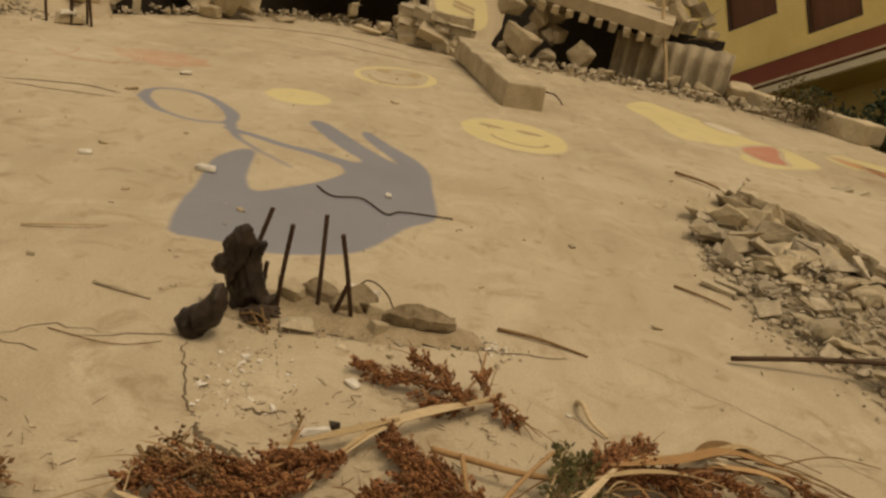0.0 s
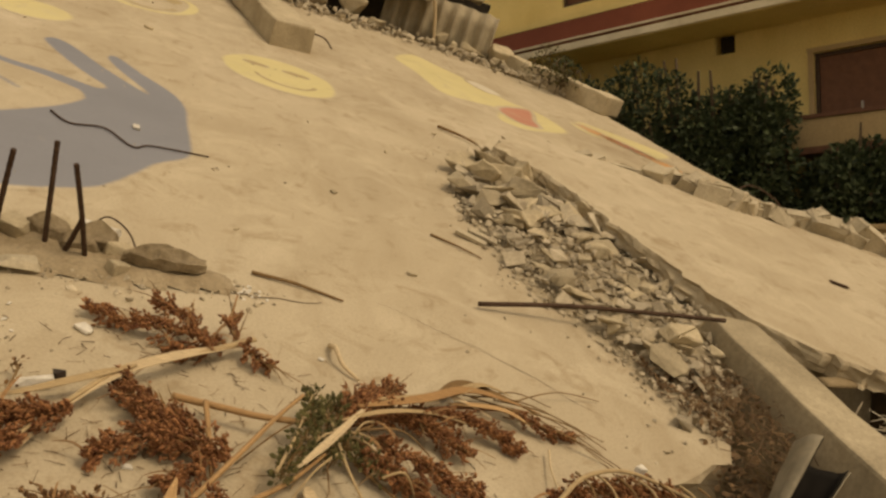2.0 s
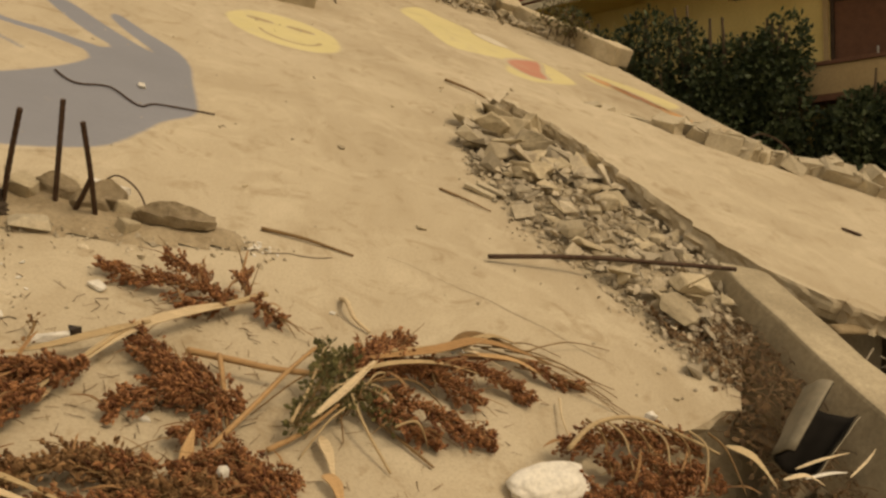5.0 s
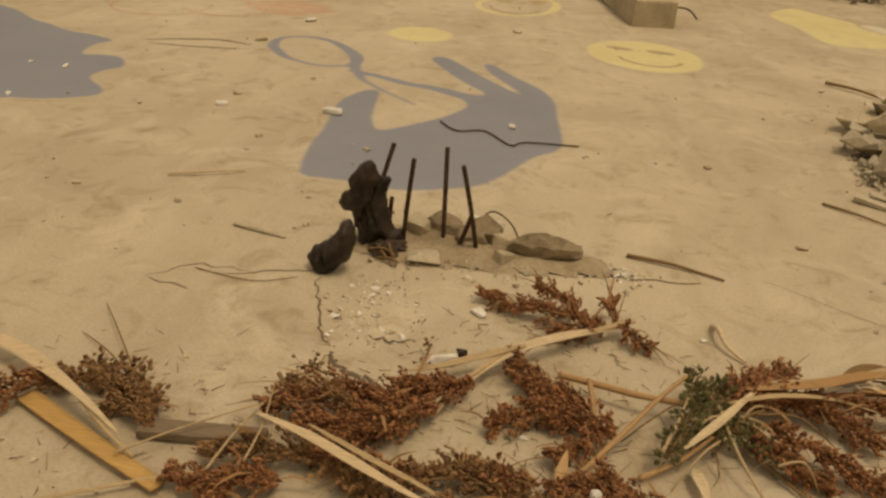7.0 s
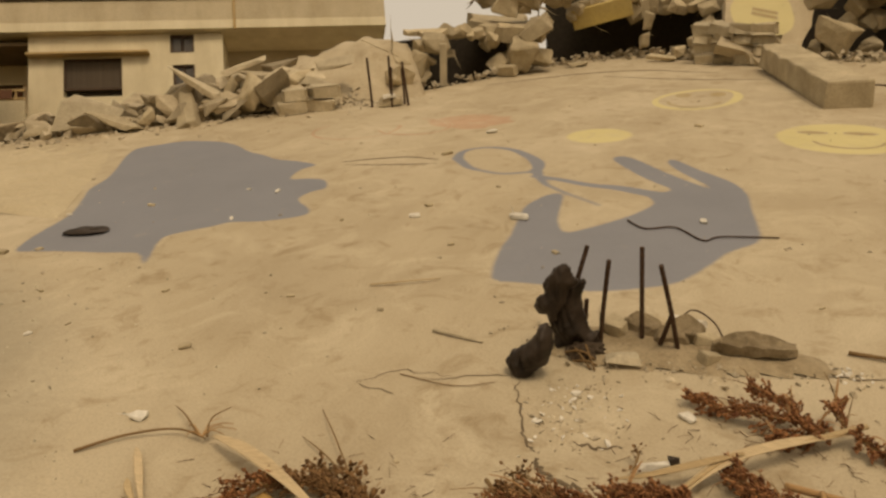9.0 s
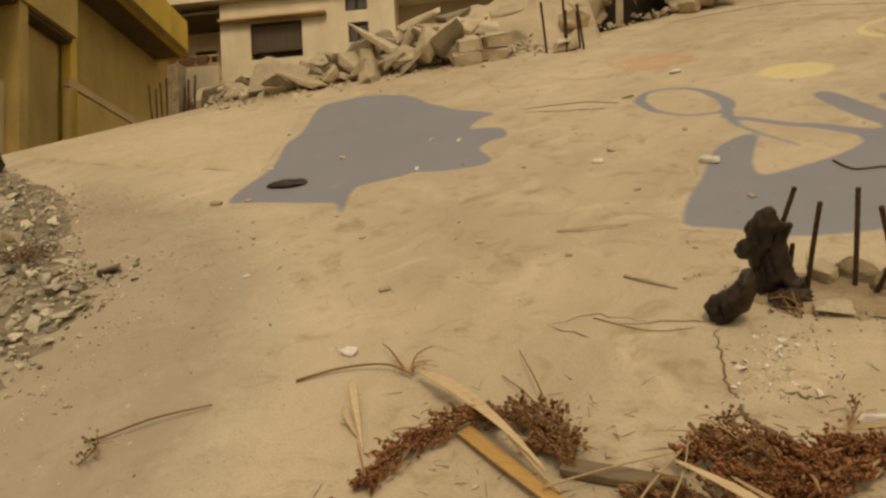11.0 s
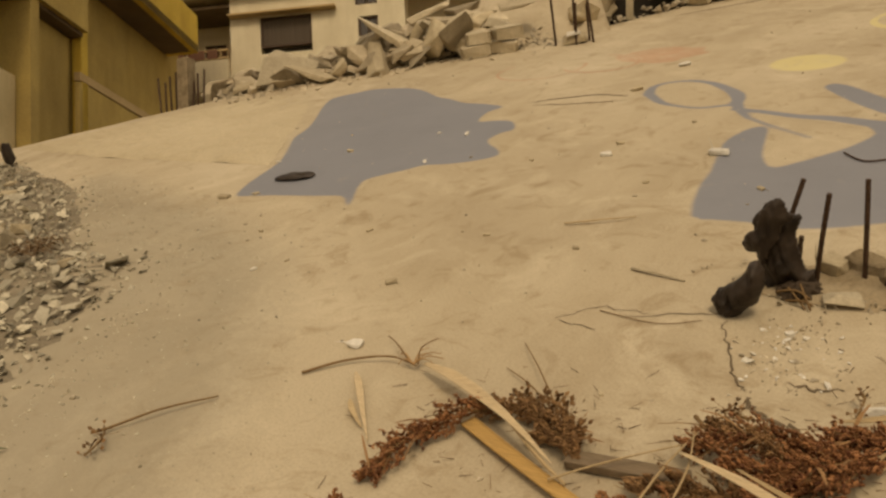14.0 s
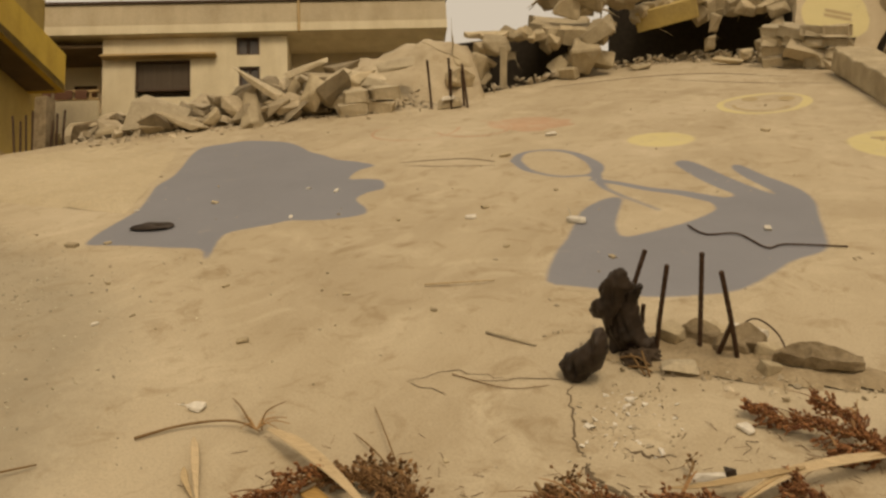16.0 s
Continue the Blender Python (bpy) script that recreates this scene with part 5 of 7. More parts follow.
for j in range(n + 1):
    row = []
    for i in range(n + 1):
        a, b = i / n * 2 - 1, j / n
        w = 1.0 * (1 - 0.10 * b * b)
        x, y = a * w, b * 1.75 + 0.1 * noise.noise((a * 3, b, 5))
        rise = 0.52 + 0.48 * max(0, min(1, (a + 1) / 1.35)) - 0.5 * max(0, a - 0.45) ** 2
        z = 0.84 * math.sin(b * 1.3) * rise + 0.12 * noise.noise((a * 2.2, b * 2.2, 1)) + 0.06 * noise.noise((a * 6, b * 6, 2))
        row.append(bm.verts.new((x, y, z)))
    rows.append(row)
under = [[bm.verts.new(q.co - Vector((0, 0, 0.14))) for q in row] for row in rows]
for j in range(n):
    for i in range(n):
        bm.faces.new((rows[j][i], rows[j][i + 1], rows[j + 1][i + 1], rows[j + 1][i]))
        bm.faces.new((under[j][i], under[j + 1][i], under[j + 1][i + 1], under[j][i + 1]))
for i in range(n):
    bm.faces.new((rows[0][i], under[0][i], under[0][i + 1], rows[0][i + 1]))
    bm.faces.new((rows[n][i], rows[n][i + 1], under[n][i + 1], under[n][i]))
    bm.faces.new((rows[i][0], rows[i + 1][0], under[i + 1][0], under[i][0]))
    bm.faces.new((rows[i][n], under[i][n], under[i + 1][n], rows[i + 1][n]))
solo("bulged_sheet", smooth(bm), M_SLAB, on_slab(-5.36, 9.02, -0.04, 0, 0, 30) @ Matrix.Diagonal((1.10, 1.0, 0.95, 1)), "bulging sheet of plastered concrete leaning on the pile", "concrete sheet")
for k, (u, v, h, sz, rot) in enumerate([(-5.95, 8.85, 0.42, (0.8, 0.3, 0.09), (30, 8, 35)), (-6.2, 8.75, 0.42, (0.6, 0.35, 0.14), (18, -16, 50)), (-5.6, 9.2, 0.52, (0.7, 0.3, 0.07), (34, -6, 28)), (-6.5, 8.5, 0.38, (0.55, 0.4, 0.2), (10, 22, 20)), (-5.62, 8.75, 0.30, (0.45, 0.25, 0.12), (40, 10, 30))]):
    chunk(u, v, h, sz, rot, 600 + k, M_BRICK, "broken edge of the bulging concrete sheet", rough=0.5)
for k, (u, v, h, rz) in enumerate([(-5.68, 8.24, 0.08, 40), (-5.40, 8.50, 0.08, 38), (-5.64, 8.30, 0.235, 36), (-5.36, 8.55, 0.235, 47)]):
    bm = box(bmesh.new(), (0.36 - 0.04 * (k % 3), 0.2, 0.15), bevel=0.012)
    for vv in bm.verts:
        vv.co += Vector((r.gauss(0, 0.016), r.gauss(0, 0.012), r.gauss(0, 0.008)))
    solo("hollow_block", bm, M_BRICK, on_slab(u, v, h, r.gauss(0, 3), r.gauss(0, 4), rz + r.gauss(0, 7)), "pale hollow block stacked before the pile", "building block", "stacked blocks")
chunk(-6.22, 8.12, 0.26, (0.3, 0.42, 0.62), (10, 30, 40), 620, rough=0.48)
chunk(-6.10, 8.30, 0.24, (0.26, 0.3, 0.52), (0, -10, 40), 621, M_BAG, "charred black chunk in the rubble pile")
chunk(-6.5, 8.0, 0.06, (0.4, 0.22, 0.1), (0, 0, 45), 622, M_WHITESTONE, "pale fragment at the foot of the pile")
chunk(-7.75, 6.95, 0.22, (0.85, 0.12, 0.62), (-38, 8, 38), 623, M_BRICK, "large tan plate of concrete leaning on the pile")
chunk(-6.75, 7.85, 0.42, (0.95, 0.22, 0.10), (12, 38, 30), 625, M_BRICK, "long broken plate tilted on the pile")
chunk(-6.35, 8.35, 0.62, (0.8, 0.2, 0.09), (8, -14, 34), 626, M_BRICK, "long broken plate tilted on the pile")
chunk(-8.6, 6.75, 0.08, (0.9, 0.3, 0.26), (0, -8, 32), 624, M_MORTAR, "brown broken beam end in the pile")
# iron bars and a post at the left rim
for k in range(9):
    p = SLAB @ Vector((-9.15 + 0.085 * k, 5.86 + 0.02 * k, -0.1))
    bm = tube(bmesh.new(), [(0, 0, 0), (r.gauss(0, 0.04), 0, 0.35 + r.random() * 0.25)], 0.014, 6, up=(0, 1, 0))
    solo("iron_bar", bm, M_RUST, Matrix.Translation(p), "thin rusty reinforcing bar standing at the rim", "steel bar", "bars at the rim")
bm = box(bmesh.new(), (0.17, 0.17, 0.75), bevel=0.015)
solo("broken_post", bm, M_MORTAR, Matrix.Translation(SLAB @ Vector((-8.80, 6.07, 0.10))) @ pose(0, 0, 0.1, 0, 0, 20), "short broken concrete post at the slab's rim", "post")

# ---- far column bars ----
for k, (u, v, du, le) in enumerate([(-4.80, 8.76, -0.03, 0.62), (-4.62, 8.95, 0.0, 0.62), (-4.53, 8.78, 0.02, 0.5), (-4.35, 8.90, -0.06, 0.55), (-4.46, 9.02, -0.02, 0.45)]):
    bm = bmesh.new()
    tube(bm, curve([(u, v, -0.05), (u + du * 0.5, v + 0.01, le * 0.5), (u + du, v + 0.02, le)], 4), 0.016, 7, up=(0, 1, 0))
    solo("column_bar", bm, M_RUST, SLAB, "rusty reinforcing bar standing out of the far column stump", "steel bar", "far column bars")
chunk(-4.58, 8.86, 0.06, (0.36, 0.24, 0.12), (0, 0, 30), 640, label="broken column stump between the bars")
chunk(-4.55, 8.78, 0.14, (0.24, 0.08, 0.05), (0, 0, 30), 641, M_WHITESTONE, "pale fragment on the column stump")

# ---- collapsed storey along the upper rim ----
def fallen_plate(name, u, v, h, size, rot, seed, mat=M_CONC, label="broken concrete floor slab hanging over a dark gap"):
    w, d, t = size
    bm = bmesh.new()
    plate(bm, ragged([(-w * 0.5, -d * 0.42), (-w * 0.1, -d * 0.5), (w * 0.4, -d * 0.44), (w * 0.5, d * 0.1), (w * 0.36, d * 0.5), (-w * 0.45, d * 0.5)], 0.12, 0.07, seed), -t / 2, t / 2)
    for p in bm.verts:
        p.co.z += 0.10 * noise.noise((p.co.x * 2, p.co.y * 2, seed)) + 0.04 * noise.noise(p.co * 7)
    return solo(name, bm, mat, on_slab(u, v, h, *rot), label, "concrete slab")


# added near-black walls close the gaps: the shade inside is their colour
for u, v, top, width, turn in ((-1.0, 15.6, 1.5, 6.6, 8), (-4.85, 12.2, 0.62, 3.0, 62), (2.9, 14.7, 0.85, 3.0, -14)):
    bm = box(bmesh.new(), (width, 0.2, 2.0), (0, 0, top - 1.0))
    solo("gap_shade_wall", bm, M_GAPSHADE, on_slab(u, v, 0, 0, 0, turn), "added near-black wall painting the shade in the collapsed storey's gaps", "wall", kind="structure")
bm = box(bmesh.new(), (0.10, 0.12, 0.62), bevel=0.01)
solo("broken_post", bm, M_BRICK, on_slab(-4.57, 10.62, 0.30, 0, 3, 20), "thin pale broken post in the dark gap", "post")
fallen_plate("fallen_floor", -4.2, 12.5, 0.66, (1.2, 1.7, 0.22), (4, 6, 30), 1)
fallen_plate("fallen_floor", -2.3, 14.9, 0.86, (2.8, 1.9, 0.28), (2, -4, 12), 2)


def heap(points, count, size, seed, group="fallen storey", spread=0.12, flat=(0.5, 0.9)):
    """Broken lumps strung along a line of (u, v, h)."""
    q = random.Random(seed)
    line = curve(points, 12)
    for k in range(count):
        p = line[int((k + q.random() * 0.8) / count * (len(line) - 1))]
        s = q.uniform(*size)
        chunk(p.x + q.gauss(0, spread), p.y + abs(q.gauss(0, spread)), p.z + q.gauss(0, spread * 0.6), (s * q.uniform(0.8, 1.4), s * q.uniform(0.6, 1.0), s * q.uniform(*flat)),
              (q.gauss(0, 30), q.gauss(0, 30), q.uniform(0, 360)), seed * 50 + k, group=group)


# broken edge over the first gap, pier beside it, blocks against the sky
heap([(-4.95, 10.95, 0.55), (-4.5, 11.3, 0.66), (-4.1, 11.75, 0.66)], 13, (0.2, 0.36), 61)
heap([(-4.98, 10.35, 0.0), (-4.9, 10.6, 0.3), (-4.85, 10.7, 0.55)], 8, (0.22, 0.36), 62, spread=0.07)
heap([(-3.95, 11.6, 0.1), (-3.75, 11.9, 0.45), (-3.6, 12.1, 0.85)], 9, (0.28, 0.5), 63)
heap([(-4.15, 12.2, 0.95), (-3.8, 12.6, 1.15), (-3.2, 13.3, 1.2)], 10, (0.3, 0.55), 64)
# broken edge over the second gap and the load on it
heap([(-3.4, 13.3, 0.85), (-2.4, 13.9, 0.80), (-1.3, 14.0, 0.86)], 16, (0.26, 0.46), 65)
heap([(-3.3, 13.8, 1.2), (-2.2, 14.3, 1.2), (-0.8, 14.3, 1.25)], 16, (0.35, 0.65), 66, spread=0.2)
heap([(-1.3, 13.2, 0.0), (-1.2, 13.3, 0.4), (-0.9, 13.5, 0.85)], 9, (0.24, 0.4), 67)
heap([(-0.4, 14.0, 1.0), (0.5, 14.0, 1.0), (1.4, 14.0, 1.05)], 12, (0.3, 0.55), 68, spread=0.16)
heap([(0.55, 13.0, 0.1), (0.95, 13.4, 0.45), (1.35, 13.7, 0.85)], 12, (0.24, 0.46), 69)
heap([(2.9, 13.6, 1.3), (3.5, 13.5, 1.25), (3.9, 13.4, 0.95)], 8, (0.22, 0.4), 70)
heap([(3.3, 12.9, 0.03), (3.9, 12.7, 0.05), (4.5, 12.5, 0.06)], 9, (0.14, 0.28), 71, spread=0.08)
fallen_plate("fallen_floor", 2.4, 14.4, 1.1, (2.6, 1.8, 0.18), (4, 5, -8), 4)
fallen_plate("thin_fragment", -4.95, 11.0, 0.72, (0.6, 0.3, 0.07), (6, 3, 20), 5, label="thin broken plate lying on the rubble top")
bm = box(bmesh.new(), (1.0, 0.3, 0.32), bevel=0.02)
solo("yellow_beam", bm, M_YBEAM, on_slab(-2.85, 13.55, 0.78, 4, -12, 10), "broken beam with yellow paint over the gap", "concrete beam")
for k, (u, v, h, sz, rot) in enumerate([
        (-4.95, 10.55, 0.25, (0.35, 0.4, 0.7), (0, 14, 20)), (-4.72, 10.72, 0.62, (0.45, 0.4, 0.3), (10, 0, 0)), (-5.05, 10.2, 0.3, (0.5, 0.4, 0.5), (0, 0, 40)),
        (-4.9, 9.8, 0.2, (0.4, 0.35, 0.4), (0, 20, 60)), (-3.72, 11.75, 0.30, (0.55, 0.5, 0.62), (20, 15, 20)), (-3.55, 11.95, 0.68, (0.75, 0.45, 0.35), (0, -28, 15)),
        (-3.9, 11.5, 0.10, (0.35, 0.3, 0.2), (0, 0, 0)), (-4.1, 12.2, 1.0, (0.6, 0.5, 0.4), (0, 20, 40)), (-3.8, 12.3, 1.15, (0.5, 0.5, 0.5), (30, 10, 0)),
        (-3.3, 13.0, 1.15, (0.7, 0.5, 0.4), (0, 12, 10)), (-2.15, 13.65, 0.28, (0.24, 0.22, 0.30), (0, 0, 30)), (-2.1, 13.7, 0.58, (0.22, 0.2, 0.36), (0, 10, 0)),
        (-1.55, 13.3, 0.12, (0.3, 0.22, 0.2), (0, 0, 30)), (-1.8, 13.1, 0.06, (0.6, 0.2, 0.1), (0, 6, -10)), (-3.05, 12.6, 0.05, (0.5, 0.24, 0.1), (0, 0, 35)),
        (0.75, 13.0, 0.35, (0.75, 0.5, 0.5), (10, 25, -20)), (1.2, 13.1, 0.15, (0.5, 0.4, 0.3), (0, 10, -30)), (0.5, 13.6, 0.85, (0.6, 0.4, 0.45), (20, 0, 30)), (1.0, 13.9, 0.9, (0.5, 0.5, 0.3), (0, 30, 10)),
        (1.75, 13.1, 0.3, (0.5, 0.3, 0.55), (0, 35, -10)), (2.15, 12.85, 0.1, (0.4, 0.25, 0.15), (0, 0, -20)), (3.9, 13.0, 0.10, (0.5, 0.28, 0.2), (0, 15, -20)), (3.4, 13.3, 0.15, (0.45, 0.3, 0.2), (0, -20, 10)),
        (-0.2, 13.9, 1.1, (0.7, 0.5, 0.4), (0, 18, 0)), (4.4, 13.0, 0.2, (0.5, 0.5, 0.35), (20, 0, 0))]):
    chunk(u, v, h, sz, rot, 700 + k, group="fallen storey")
spots = []
for k in range(900):
    t = r.random()
    u = -4.9 + 10.4 * t
    v = np.interp(u, [-4.9, -4.2, -3.6, -2.4, -0.5, 1.0, 3.0, 4.6, 5.7], [9.8, 11.1, 12.6, 13.9, 13.0, 12.6, 12.7, 12.1, 11.2]) + r.gauss(0.1, 0.22)
    spots.append((u, v, r.random() * 0.12, r.uniform(0.03, 0.16)))
scatter("storey_rubble", spots, LIB, M_RUBBLE, "small rubble along the upper rim", "rubble", seed=74)
# stacked broken wall under the yellow plate
for j in range(4):
    for k in range(4):
        s = r.uniform(0.26, 0.4)
        bm = box(bmesh.new(), (s, 0.25, 0.14), bevel=0.015)
        for vv in bm.verts:
            vv.co += Vector((r.gauss(0, 0.02), r.gauss(0, 0.02), r.gauss(0, 0.012)))
        solo("hollow_block", bm, M_BRICK, on_slab(-1.1 + 0.29 * k + r.gauss(0, 0.03), 12.75 - 0.1 * k + r.gauss(0, 0.04), 0.08 + 0.145 * j, r.gauss(0, 5), r.gauss(0, 6), r.gauss(0, 9)), "broken hollow block in a leaning stack", "building block", "blocks under the yellow plate")
# the plate with a yellow disc, leaning on the stack
lean = thing("leaning_plate", on_slab(-0.30, 13.0, 0.52, 38, 14, 8), "leaning broken wall plate with a worn yellow disc", "concrete plate")
bm = bmesh.new()
plate(bm, ragged([(-0.62, -0.7), (0.55, -0.75), (0.7, 0.9), (-0.6, 0.95)], 0.2, 0.05, 8), -0.09, 0.09)
part("plate", bm, M_SLAB, lean)
bm = paint_mesh([(p.x, p.y) for p in curve([(*q, 0) for q in disc((-0.05, 0.15), 0.46, 0.56, 0, 0.03, 31)], 4, True)], 0.27, 0.03)
yellow = part("yellow_disc", bm, M_YCHIP, lean, "worn yellow painted disc")
for k in range(2):
    part("disc_mark", paint_mesh([(-0.2, 0.18 - 0.1 * k), (0.16, 0.18 - 0.1 * k), (0.16, 0.23 - 0.1 * k), (-0.2, 0.23 - 0.1 * k)], 0.28, 0.01), M_BROWNP, yellow, "brown painted bar")
# the heavy beam that slid down from it
bm = box(bmesh.new(), (0.46, 3.2, 0.30), bevel=0.025)
bmesh.ops.subdivide_edges(bm, edges=[e for e in bm.edges if e.calc_length() > 1], cuts=10)
for v in bm.verts:
    v.co += Vector((noise.noise(v.co * 4), noise.noise(v.co * 4 + Vector((9, 0, 0))), noise.noise(v.co * 4 + Vector((0, 9, 0))))) * 0.03
solo("fallen_beam", bm, M_CONC, on_slab(0.30, 10.35, 0.16, 1.2, 0, 13), "heavy broken concrete beam lying on the slab", "concrete beam")
bm = bmesh.new()
tube(bm, curve([(0.9, 9.3, 0.16), (1.05, 9.35, 0.14), (1.15, 9.25, 0.06)], 4), 0.01, 5)
solo("bent_wire", bm, M_RUST, SLAB, "thin bent rusty wire at the beam's end", "wire")

# ribbed floor plate and corrugated sheet
rib = thing("ribbed_floor", on_slab(1.95, 13.35, 0.98, 10, 6, -12), "fallen ribbed concrete floor with a toothed edge", "concrete floor")
part("deck", plate(bmesh.new(), ragged([(-1.1, -0.35), (1.15, -0.35), (1.2, 0.9), (-1.1, 0.9)], 0.3, 0.03, 12), 0.0, 0.22), M_SLAB, rib)
for k in range(9):
    bm = lump(bmesh.new(), (0.15, 0.3, 0.16), pose(-0.95 + 0.24 * k, -0.30, -0.07, 0, 0, 8), 800 + k, 4, 0.2)
    part("rib", bm, M_CONC, rib)
bm = bmesh.new()
n = 60
g = []
for i in range(n + 1):
    x = -0.95 + 1.9 * i / n
    y = 0.07 * math.sin(i / n * 2 * math.pi * 7.5)
    g.append([bm.verts.new((x, y, z + 0.05 * noise.noise((x * 4, z * 3, 0)))) for z in (0, 0.28, 0.56, 0.8)])
for a, b in zip(g, g[1:]):
    for k in range(3):
        bm.faces.new((a[k], b[k], b[k + 1], a[k + 1]))
shell(bm, 0.03)
solo("corrugated_sheet", smooth(bm), M_BRICK, on_slab(3.25, 13.25, -0.05, -8, 0, -14), "upright corrugated sheet under the fallen floor", "corrugated sheet")
bm = bmesh.new()
tube(bm, curve([(3.2, 12.95, 0.02), (3.08, 12.95, 0.5), (2.9, 13.0, 1.0), (2.78, 13.0, 1.6)], 5), 0.028, 8, up=(0, 1, 0))
solo("pale_pipe", smooth(bm), M_HUSK, SLAB, "pale bent pipe hanging down from the ruin", "pipe")
# rim beam on the right
bm = box(bmesh.new(), (0.42, 2.9, 0.30), bevel=0.03)
bmesh.ops.subdivide_edges(bm, edges=[e for e in bm.edges if e.calc_length() > 1], cuts=9)
for v in bm.verts:
    v.co += Vector((noise.noise(v.co * 5), noise.noise(v.co * 5 + Vector((9, 0, 0))), noise.noise(v.co * 5 + Vector((0, 9, 0))))) * 0.045
solo("rim_beam", bm, M_CONC, on_slab(5.02, 12.2, 0.12, -1, 0, 29), "broken concrete rim beam along the slab's edge", "concrete beam")

# ---- the near column stump: bars, bag, lumps ----
BARS = [((-0.79, 2.86, -0.05), (-0.74, 2.90, 0.22), (-0.685, 2.94, 0.445)), ((-0.625, 2.89, -0.05), (-0.602, 2.86, 0.2), (-0.574, 2.83, 0.43)),
        ((-0.455, 2.94, -0.05), (-0.46, 2.95, 0.2), (-0.468, 2.97, 0.445)), ((-0.295, 2.93, -0.05), (-0.33, 2.87, 0.2), (-0.372, 2.82, 0.43)),
        ((-0.40, 2.93, -0.02), (-0.36, 2.90, 0.1), (-0.33, 2.87, 0.205)), ((-0.70, 2.93, -0.05), (-0.695, 2.94, 0.11), (-0.69, 2.95, 0.20))]
for p in BARS:
    bm = bmesh.new()
    pts = curve(p, 14)
    tube(bm, pts, lambda t: 0.0092 + 0.0012 * (int(t * 28) % 2), 8, up=(0, 1, 0))
    solo("column_bar", bm, M_RUST, SLAB, "rusty ribbed reinforcing bar standing out of the column stump", "steel bar", "near column bars")


def crumpled(bm, size, m, seed, fold=0.16, freq=3.0, run=0.3):
    """A lump of draped plastic: a ball pulled into folds that run lengthwise."""
    r = bmesh.ops.create_icosphere(bm, subdivisions=5, radius=0.5)
    off = Vector((seed * 7.3, seed * 3.1, seed))
    for v in r["verts"]:
        p = v.co.copy()
        q = Vector((p.x * freq, p.y * freq, p.z * freq * run)) + off
        ridge = 1 - abs(noise.noise(q)) * 2
        d = fold * (ridge - 0.4) + 0.05 * noise.noise(q * 2.7) + 0.22 * noise.noise(p * 2.0 + off)
        v.co = m @ (Matrix.Diagonal(size) @ (p * (1 + d)))
    return smooth(bm)


def draped(outline, v, depth, seed, fold=0.012, step=0.0075):
    """Limp torn plastic over an outline of (u, h) at v: puffed between its rims, with folds that run downwards."""
    off = seed * 7.7
    rim = ragged(outline, 0.012, 0.0022, seed)
    us, hs = [q[0] for q in rim], [q[1] for q in rim]
    poly = [(q[0], q[1]) for q in rim]
    bm = bmesh.new()
    grid = {}
    for i in range(int((max(us) - min(us)) / step) + 2):
        for j in range(int((max(hs) - min(hs)) / step) + 2):
            u, h = min(us) + i * step, min(hs) + j * step
            if inside((u, h), poly):
                d = min(1.0, near_edge((u, h), poly) / 0.045)
                puff = depth * math.sqrt(d)
                f = fold * (1 - abs(noise.noise((u * 42 + h * 9, h * 11, off))) * 2.4) + 0.4 * fold * noise.noise((u * 90, h * 60, off))
                lean = 0.02 * noise.noise((u * 9, h * 9, off + 3))
                grid[i, j] = (bm.verts.new((u, v + lean - puff - f * d, max(h, 0.002))), bm.verts.new((u, v + lean + puff * 0.8 + f * d + 0.003, max(h, 0.002))))
    count = collections.Counter()
    quads = []
    for (i, j) in grid:
        keys = [(i, j), (i + 1, j), (i + 1, j + 1), (i, j + 1)]
        if all(k in grid for k in keys):
            quads.append(keys)
            for a, b in zip(keys, keys[1:] + keys[:1]):
                count[frozenset((a, b))] += 1
    for keys in quads:
        bm.faces.new([grid[k][0] for k in keys])
        bm.faces.new([grid[k][1] for k in keys[::-1]])
        for a, b in zip(keys, keys[1:] + keys[:1]):
            if count[frozenset((a, b))] == 1:
                bm.faces.new((grid[a][0], grid[a][1], grid[b][1], grid[b][0]))
    for q in [q for q in bm.verts if not q.link_faces]:
        bm.verts.remove(q)
    bmesh.ops.smooth_vert(bm, verts=bm.verts, factor=0.15, use_axis_x=True, use_axis_y=True, use_axis_z=True)
    return smooth(bm)


bag = thing("plastic_bag", SLAB.copy(), "black torn plastic bag caught on the reinforcing bars", "plastic bag")
part("hanging_sheet", draped([(-0.767, 0.393), (-0.746, 0.374), (-0.724, 0.327), (-0.676, 0.334), (-0.670, 0.313), (-0.690, 0.253), (-0.687, 0.222), (-0.671, 0.145), (-0.654, 0.100), (-0.615, 0.095), (-0.613, 0.040), (-0.634, 0.000), (-0.668, 0.007), (-0.703, 0.051), (-0.730, 0.004), (-0.758, 0.011), (-0.790, -0.024), (-0.809, 0.016), (-0.815, 0.063), (-0.835, 0.108), (-0.840, 0.149), (-0.876, 0.150), (-0.898, 0.187), (-0.881, 0.230), (-0.848, 0.252), (-0.858, 0.291), (-0.837, 0.328), (-0.804, 0.371)], 2.86, 0.034, 1, 0.02), M_BAG, bag)
